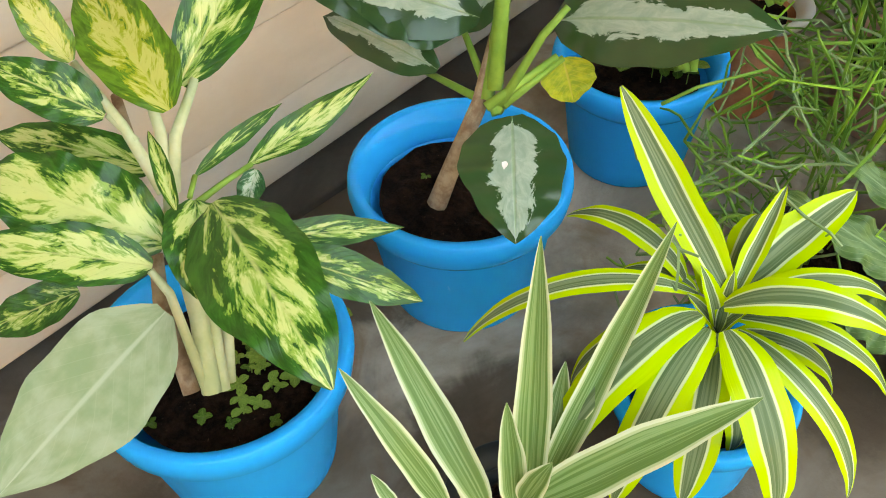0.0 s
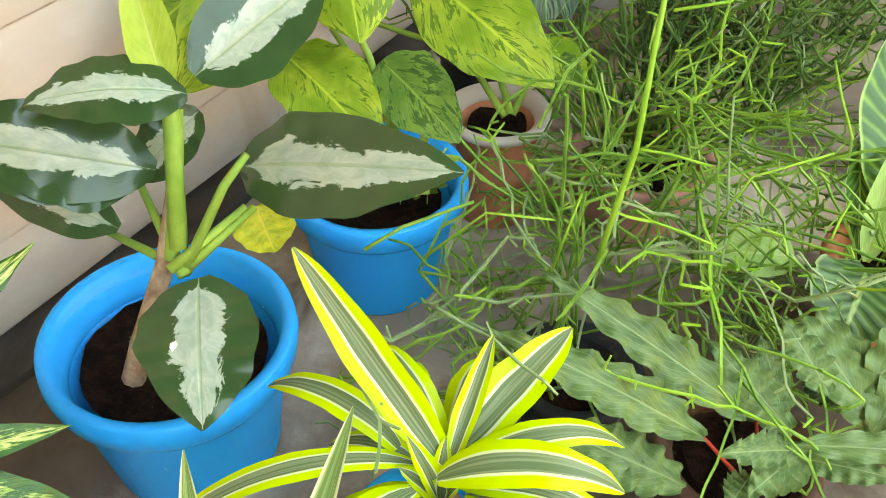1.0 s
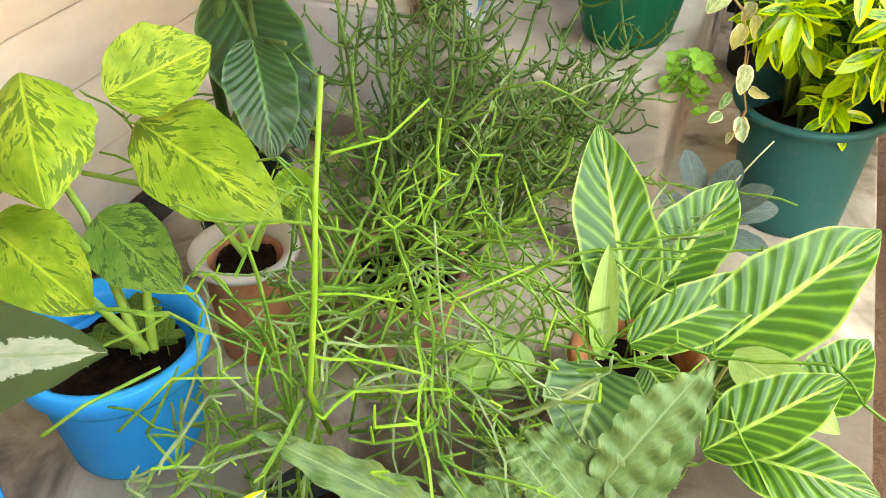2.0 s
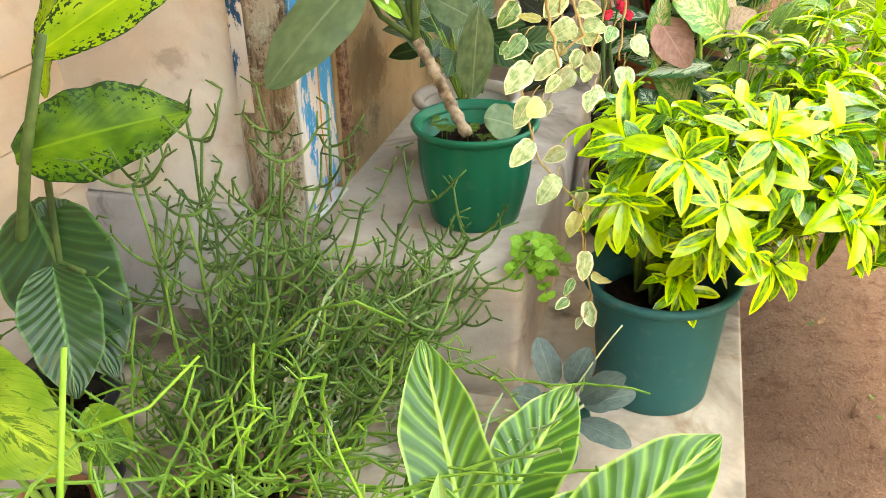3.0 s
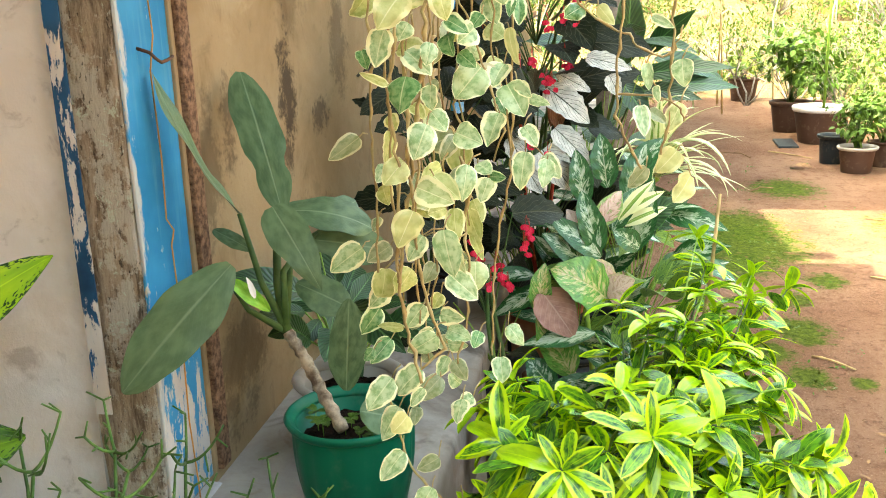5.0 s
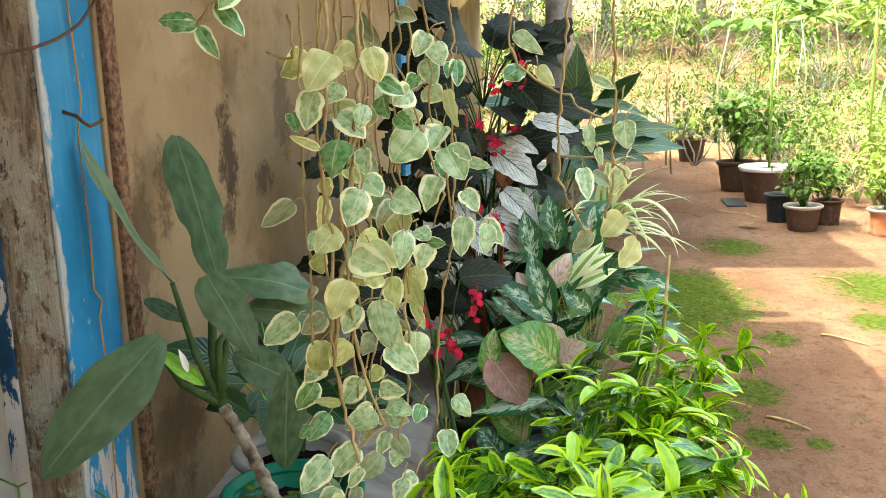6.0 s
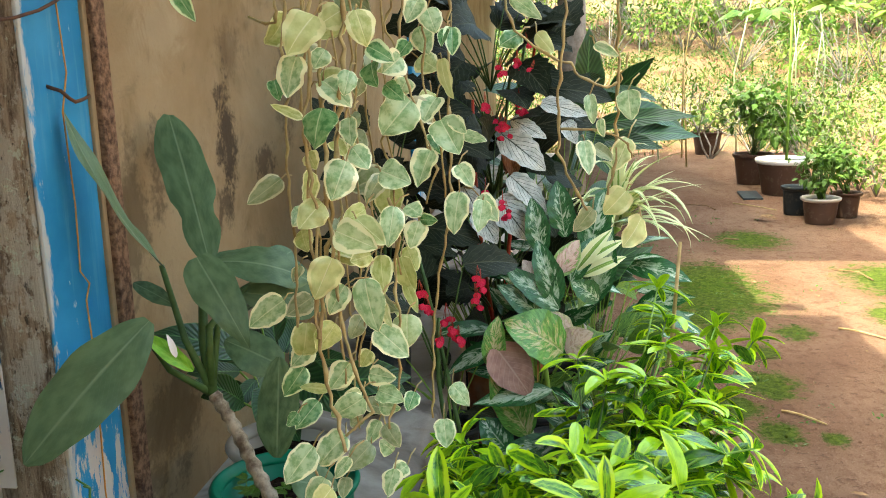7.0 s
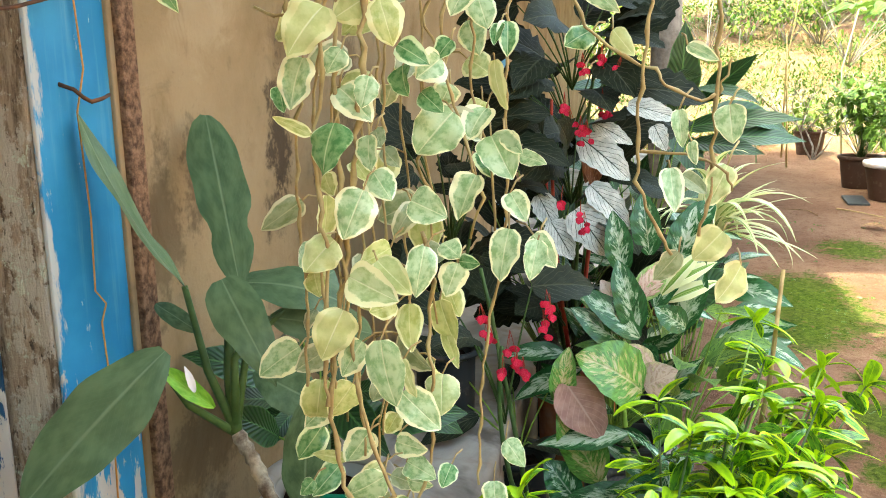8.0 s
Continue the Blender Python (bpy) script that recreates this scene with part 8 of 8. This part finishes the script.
blade(big, (2.364, -1.151, 0.804), (2.353, -1.234, 0.694), 0.093, BEG_PALE, (-0.74, -0.04, 0.37), arch=0.5, wave=0.03, shape=HEART, lobes=0.06)
blade(big, (2.350, -1.095, 0.776), (2.340, -1.151, 0.686), 0.069, BEG_PALE, (-0.74, -0.07, 0.38), arch=0.5, wave=0.03, shape=HEART, lobes=0.06)
blade(big, (2.429, -1.216, 0.828), (2.412, -1.178, 0.769), 0.052, BEG_PALE, (-0.74, -0.04, 0.36), arch=0.5, wave=0.03, shape=HEART, lobes=0.06)
blade(big, (2.428, -1.330, 1.000), (2.420, -1.360, 0.940), 0.045, BEG_PALE, (-0.75, 0.00, 0.31), arch=0.5, wave=0.03, shape=HEART, lobes=0.06)
blade(big, (2.408, -1.056, 0.832), (2.397, -1.102, 0.748), 0.061, BEG_PALE, (-0.74, -0.08, 0.36), arch=0.5, wave=0.03, shape=HEART, lobes=0.06)
blossoms(big, (2.385, -1.163, 1.153), 6, 0.02)
blossoms(big, (2.394, -1.207, 1.169), 8, 0.02)
blossoms(big, (2.394, -1.251, 1.142), 9, 0.02)
blossoms(big, (2.406, -1.229, 1.212), 5, 0.02)
blossoms(big, (2.361, -1.124, 1.064), 8, 0.02)
blossoms(big, (2.355, -1.138, 1.025), 8, 0.02)
blossoms(big, (2.355, -1.163, 1.009), 6, 0.02)
blossoms(big, (2.375, -1.211, 1.071), 7, 0.02)
blossoms(big, (2.371, -1.221, 1.047), 6, 0.02)
blossoms(big, (2.356, -1.177, 1.000), 8, 0.02)
blossoms(big, (2.317, -1.126, 0.848), 5, 0.02)
blossoms(big, (2.313, -1.177, 0.789), 8, 0.02)
blossoms(big, (2.317, -1.169, 0.813), 5, 0.02)
blossoms(big, (2.355, -0.993, 1.125), 6, 0.02)
blossoms(beg, (1.824, -1.024, 0.691), 8, 0.016)
blossoms(beg, (1.820, -1.039, 0.661), 9, 0.016)
blossoms(beg, (1.822, -1.080, 0.642), 8, 0.016)
blossoms(beg, (1.817, -1.092, 0.613), 9, 0.016)
blossoms(beg, (1.816, -1.106, 0.594), 8, 0.016)
blossoms(beg, (1.846, -1.146, 0.717), 4, 0.016)
blossoms(beg, (1.838, -1.140, 0.681), 5, 0.016)
blossoms(beg, (1.846, -1.152, 0.710), 4, 0.016)
blossoms(beg, (1.811, -1.068, 0.596), 6, 0.016)


# ---- yard ----
def yard_pot(name, x, y, rim, high, mat, text, lip_mat=None, leaves=0, tall=0.3, leaf=0.07, mat_leaf=GARDEN, spread=0.8):
    z = ground_z(x, y) - 0.005
    t = thing(name, (x, y, z), text, "potted plant", "pots across the yard")
    pot(t, (x, y, z), rim, rim * 0.72, high, mat, high * 0.14, fill=0.04, lip_mat=lip_mat)
    places = []
    for k in range(leaves // 14):
        a = rng.uniform(0, 6.28)
        e = Vector((x + math.cos(a) * rim * rng.uniform(0.1, spread * 1.3), y + math.sin(a) * rim * rng.uniform(0.1, spread * 1.3), z + high + tall * rng.uniform(0.3, 1)))
        stem(t, bow((x, y, z + high - 0.05), e, (0, 0, 0.03), 5), 0.004, 0.002, STALK_DARK, "branch", 4)
        places += ball_leaves(e, leaf * 1.3, 14, leaf)
    if places:
        cloud(t, "foliage", places, mat_leaf, 0.55, OVATE)
    return t


yard_pot("yard_pot", 12.2, -3.15, 0.2, 0.3, BROWN_POT, "brown pot with tufted green grass at the yard edge", None, 120, 0.25, 0.1, GARDEN_LIGHT)
yard_pot("yard_tub", 8.5, -3.28, 0.25, 0.33, BROWN_POT, "large brown tub with a broad white rim", WHITE_POT)
yard_pot("yard_pot", 7.35, -3.12, 0.12, 0.23, BLACK_POT, "empty black plastic pot on the bare earth", None)
yard_pot("yard_pot", 6.95, -3.2, 0.145, 0.2, BROWN_POT, "brown pot with a pale rim and bushy green herb", CREAM_POT, 330, 0.34, 0.06, GARDEN, 1.0)
yard_pot("yard_pot", 7.2, -3.45, 0.12, 0.2, BROWN_POT, "brown pot with bushy green herb beside others", None, 200, 0.3, 0.06, GARDEN, 1.0)
yard_pot("yard_pot", 6.7, -3.72, 0.14, 0.2, TERRA, "pale-rimmed terracotta pot with flowering herb", CREAM_POT, 260, 0.32, 0.06, GARDEN_LIGHT, 1.1)
yard_pot("yard_pot", 6.9, -4.1, 0.14, 0.2, TERRA, "pale-rimmed terracotta pot with light green herb", WHITE_POT, 260, 0.34, 0.06, GARDEN_LIGHT, 1.1)
yard_pot("yard_pot", 9.2, -3.15, 0.2, 0.3, BROWN_POT, "brown pot crowded by green shrubs", None, 420, 0.6, 0.09, GARDEN, 1.6)
yard_pot("yard_pot", 9.6, -3.55, 0.17, 0.28, PINK_POT, "reddish pot behind the white-rimmed tub", None, 160, 0.3, 0.08, GARDEN, 1.0)
yard_pot("yard_pot", 7.5, -4.0, 0.14, 0.22, BROWN_POT, "brown pot with yellowish herb", None, 240, 0.4, 0.07, GARDEN_LIGHT, 1.2)


def papaya(x, y, high, n, spread, mat=GARDEN_LIGHT, base=None):
    """A thin straight stem with long-stalked, deeply cut leaves at the top."""
    z = ground_z(x, y) if base is None else base
    t = thing("papaya_sapling", (x, y, z), "slender papaya sapling with deeply cut light green leaves", "tree")
    stem(t, [(x, y, z), (x + 0.01, y, z + high * 0.5), (x - 0.02, y + 0.01, z + high)], 0.014, 0.009, STALK_GREEN)
    for i in range(n):
        a = i * 2.4 + rng.uniform(-0.3, 0.3)
        h = z + high - rng.uniform(0, 0.25) * high * 0.5
        e = Vector((x + math.cos(a) * spread * rng.uniform(0.6, 1.1), y + math.sin(a) * spread * rng.uniform(0.6, 1.1), h + rng.uniform(-0.1, 0.2)))
        stem(t, bow((x, y, h), e, (0, 0, 0.05), 5), 0.006, 0.004, STALK_GREEN, "petiole", 5)
        places = []
        for k in range(9):
            f = a + (k - 4) * 0.62
            places.append((e, (math.cos(f), math.sin(f), -0.1 + rng.gauss(0, 0.08)), rng.uniform(0.17, 0.26) * (1.15 - 0.06 * abs(k - 4))))
        cloud(t, "leaf", places, mat, 0.34, LANCE, nl=5, kind="")
    return t


papaya(8.5, -3.3, 1.45, 6, 0.5, GARDEN, base=ground_z(8.5, -3.28) + 0.27)
papaya(8.9, -4.3, 1.9, 10, 0.6)
papaya(9.6, -4.9, 2.1, 9, 0.6)
papaya(7.6, -4.6, 1.7, 9, 0.5)

for i in range(24):
    x, y = rng.uniform(8.2, 12.8), -3.6 - rng.uniform(0, 3.2)
    h = rng.uniform(0.4, 1.0)
    z = ground_z(x, y)
    t = thing("yard_shrub", (x, y, z), "loose green shrub growing at the yard edge", "shrub", "shrubs at the yard edge")
    places = []
    for k in range(11):
        a = rng.uniform(0, 6.28)
        e = Vector((x + math.cos(a) * h * 0.45, y + math.sin(a) * h * 0.45, z + h * rng.uniform(0.35, 1)))
        stem(t, bow((x, y, z), e, (0, 0, 0.06), 5), 0.006, 0.002, BARK, "branch", 4)
        places += ball_leaves(e, 0.17, 34, 0.05)
    cloud(t, "foliage", places, GARDEN if i % 2 else GARDEN_LIGHT, 0.5)

# dry canes and stakes on the bank
for i in range(26):
    x, y = rng.uniform(9.5, 15.0), rng.uniform(-7.5, -1.6)
    z = ground_z(x, y)
    h = rng.uniform(1.0, 2.4)
    t = thing("cane", (x, y, z), "thin pale cane standing on the bank", "cane", "canes on the bank")
    stem(t, [(x, y, z - 0.05), (x + rng.gauss(0, 0.05), y + rng.gauss(0, 0.05), z + h * 0.5), (x + rng.gauss(0, 0.12), y + rng.gauss(0, 0.12), z + h)], 0.012, 0.006, STALK if i % 3 else VINE, "cane_stem", 5)
    cloud(t, "foliage", ball_leaves((x, y, z + h * 0.75), 0.3, 40, 0.08), GARDEN_LIGHT, 0.3, LANCE)

# grass on the bank and tufts in the yard
places = []
for _ in range(3600):
    x = 12.2 + 13 * rng.random() ** 1.4
    y = rng.uniform(-13, 3)
    if noise.noise(Vector((x * 0.6, y * 0.6, 2))) < -0.1:
        continue
    h = rng.uniform(0.08, 0.34)
    for _ in range(14):
        places.append(((x + rng.gauss(0, 0.1), y + rng.gauss(0, 0.1), ground_z(x, y) - 0.02), (rng.gauss(0, 0.8), rng.gauss(0, 0.8), 0.8), h * rng.uniform(0.6, 1.4)))
bank = cloud(None, "bank_grass", places[::2], DRY_GRASS, 0.07, BLADE)
tagged(cloud(None, "green_grass", places[1::2], GARDEN, 0.06, BLADE), "green grass tufts on the sunny bank", "grass", kind="stuff")
tagged(bank, "dry yellow-green grass on the sunny bank", "grass", kind="stuff")
places = []
for _ in range(520):
    x, y = 12.4 + 7 * rng.random(), rng.uniform(-9, 1)
    places += ball_leaves((x, y, ground_z(x, y) + 0.12), 0.22, 22, 0.06)
tagged(cloud(None, "bank_weeds", places, GARDEN, 0.45), "low green weeds scattered over the bank", "weeds", kind="stuff")

places = []
for _ in range(170):
    x, y = rng.uniform(1.2, 7.5), -1.5 - abs(rng.gauss(0, 0.7))
    for _ in range(rng.randint(3, 8)):
        places.append(((x + rng.gauss(0, 0.02), y + rng.gauss(0, 0.02), ground_z(x, y)), (rng.gauss(0, 0.8), rng.gauss(0, 0.8), 0.6), rng.uniform(0.008, 0.022)))
tagged(cloud(None, "yard_weeds", places, GARDEN, 0.5), "tiny green weeds in the bare earth", "weeds", kind="stuff")
places = []
for _ in range(110):
    x, y = rng.uniform(1.3, 9.5), -1.6 - abs(rng.gauss(0, 1.0))
    places.append(((x, y, ground_z(x, y) + 0.008), (rng.gauss(0, 1), rng.gauss(0, 1), 0.08), rng.uniform(0.015, 0.05)))
tagged(cloud(None, "leaf_litter", places, DRY, 0.3, arch=0.1), "scattered dry brown leaves on the earth", "leaf litter", kind="stuff")

# what lies on the earth by the tub
x, y = 8.3, -2.95
scrap = bmesh.new()
box(scrap, x - 0.14, x + 0.14, y - 0.09, y + 0.08, ground_z(x, y) - 0.004, ground_z(x, y) + 0.016, 0.006)
for v in scrap.verts:
    v.co.z += 0.03 * max(0.0, (v.co.x - x) / 0.14) ** 2
    v.co.y += 0.03 * (v.co.x - x)
tagged(link("plastic_scrap", scrap, BLACK_POT), "flat dark plastic scrap lying on the earth", "scrap")
for a, b in (((7.95, -2.75), (7.55, -3.02)), ((4.16, -2.56), (4.0, -2.72)), ((2.94, -1.8), (2.8, -1.85)), ((3.12, -2.08), (3.0, -2.2))):
    za, zb = ground_z(*a) + 0.006, ground_z(*b) + 0.006
    tagged(link("twig", tube(bmesh.new(), bow((*a, za), (*b, zb), (0.02, 0.01, 0.004), 6), 0.006, 0.003, 6), VINE), "dry pale twig lying on the earth", "twig", "twigs on the earth")
fallen = thing("fallen_leaf", (7.04, -2.82, ground_z(7.04, -2.82)), "curled dry orange-brown leaf on the earth", "leaf")
blade(fallen, (7.1, -2.76, ground_z(7.04, -2.82) + 0.005), (6.98, -2.9, ground_z(7.04, -2.82) + 0.02), 0.09, DRY, (-0.2, 0, 1), arch=0.9, fold=0.5, curl=0.4)

# pebbles and clods
pm = bmesh.new()
for _ in range(320):
    x, y = rng.uniform(1.0, 7.0), -1.46 - abs(rng.gauss(0, 0.8))
    s = rng.uniform(0.002, 0.007)
    r = bmesh.ops.create_icosphere(pm, subdivisions=1, radius=s, matrix=Matrix.Translation((x, y, ground_z(x, y) + s * 0.3)))
    for v in r["verts"]:
        v.co.z += rng.gauss(0, s * 0.15)
        v.co.x += rng.gauss(0, s * 0.2)
tagged(link("clods", pm, EARTH), "small clods and pebbles of red earth", "stones", kind="stuff")


for i in range(40):
    x, y = (rng.uniform(15.5, 20), -13 + 0.75 * i + rng.uniform(-0.5, 0.5)) if i < 22 else (rng.uniform(19.5, 22.5), -14 + 0.95 * (i - 22) + rng.uniform(-0.4, 0.4))
    h = rng.uniform(0.9, 2.0) * (1.0 if i < 22 else 1.7)
    z = ground_z(x, y)
    t = thing("bank_shrub", (x, y, z), "dark green shrub high on the bank", "shrub", "shrubs on the bank")
    places = []
    for k in range(10):
        a = rng.uniform(0, 6.28)
        e = Vector((x + math.cos(a) * h * 0.5, y + math.sin(a) * h * 0.5, z + h * rng.uniform(0.3, 1)))
        stem(t, bow((x, y, z - 0.05), e, (0, 0, 0.1), 5), 0.014, 0.005, BARK, "branch", 4)
        places += ball_leaves(e, 0.36, 60, 0.1)
    cloud(t, "foliage", places, GARDEN if i % 3 else GARDEN_LIGHT, 0.45)


def far_tree(x, y, high, crown, mat):
    z = ground_z(x, y)
    t = thing("bank_tree", (x, y, z), "leafy tree standing on the bank", "tree", "trees on the bank")
    stem(t, [(x, y, z - 0.1), (x + 0.1, y, z + high * 0.35), (x + rng.gauss(0, 0.2), y + 0.1, z + high * 0.8)], 0.13, 0.05, BARK, "trunk", 9)
    places = []
    for k in range(9):
        a = rng.uniform(0, 6.28)
        e = Vector((x + math.cos(a) * crown * rng.uniform(0.3, 1), y + math.sin(a) * crown * rng.uniform(0.3, 1), z + high * rng.uniform(0.45, 1.05)))
        stem(t, bow((x + 0.05, y, z + high * 0.4), e, (0, 0, 0.2), 5), 0.05, 0.012, BARK, "limb", 5)
        places += ball_leaves(e, crown * 0.45, 150, 0.28, 0.7)
    cloud(t, "crown", places, mat, 0.45, OVATE)


for i in range(13):
    far_tree(20 + 7 * rng.random(), -16 + 1.9 * i, rng.uniform(4, 7), rng.uniform(1.5, 2.3), GARDEN if i % 3 else GARDEN_LIGHT)


def twigs(name, x, y, high, seed, text):
    """A bare, many-branched shrub with a few leaves."""
    r = random.Random(seed)
    z = ground_z(x, y)
    t = thing(name, (x, y, z), text, "shrub")
    bm = bmesh.new()
    places = []

    def fork(p, d, L, w, level):
        q = p + d * L
        tube(bm, [p, p.lerp(q, 0.5) + Vector((r.gauss(0, 0.012), r.gauss(0, 0.012), 0)), q], w, w * 0.7, 5)
        if level == 4:
            places.extend(ball_leaves(q, 0.06, 4, 0.05))
            return
        for _ in range(r.randint(2, 3)):
            fork(q, (d + Vector((r.gauss(0, 0.55), r.gauss(0, 0.55), r.gauss(0.05, 0.35)))).normalized(), L * r.uniform(0.6, 0.9), w * 0.65, level + 1)

    for k in range(4):
        fork(Vector((x, y, z - 0.03)), Vector((r.gauss(0, 0.35), r.gauss(0, 0.35), 1)).normalized(), high * 0.3, 0.014, 1)
    link("branch", bm, BARK, t, "thin grey bare branches")
    cloud(t, "foliage", places, GARDEN, 0.5)


for i, (x, y, h) in enumerate(((11.6, -3.1, 1.3), (10.8, -3.5, 1.4), (12.6, -4.0, 1.2), (11.2, -4.4, 1.5), (13.4, -2.9, 1.1))):
    twigs("twiggy_shrub", x, y, h, 60 + i, "thin twiggy shrub with few leaves at the yard edge")

for i, (x, y, a, L) in enumerate(((7.6, -2.55, 0.3, 0.35), (6.3, -2.5, 1.9, 0.2), (3.9, -2.15, 2.7, 0.16), (5.1, -3.0, 0.2, 0.3), (2.2, -1.85, 1.2, 0.1))):
    z = ground_z(x, y) + 0.006
    t = thing("fallen_stick", (x, y, z), "short dead stick lying on the bare earth", "stick", "sticks on the ground")
    stem(t, [(x, y, z), (x + math.cos(a) * L * 0.5, y + math.sin(a) * L * 0.5, z + 0.012), (x + math.cos(a + 0.3) * L, y + math.sin(a + 0.3) * L, z)], 0.005, 0.003, DRY, "stick_wood", 6)
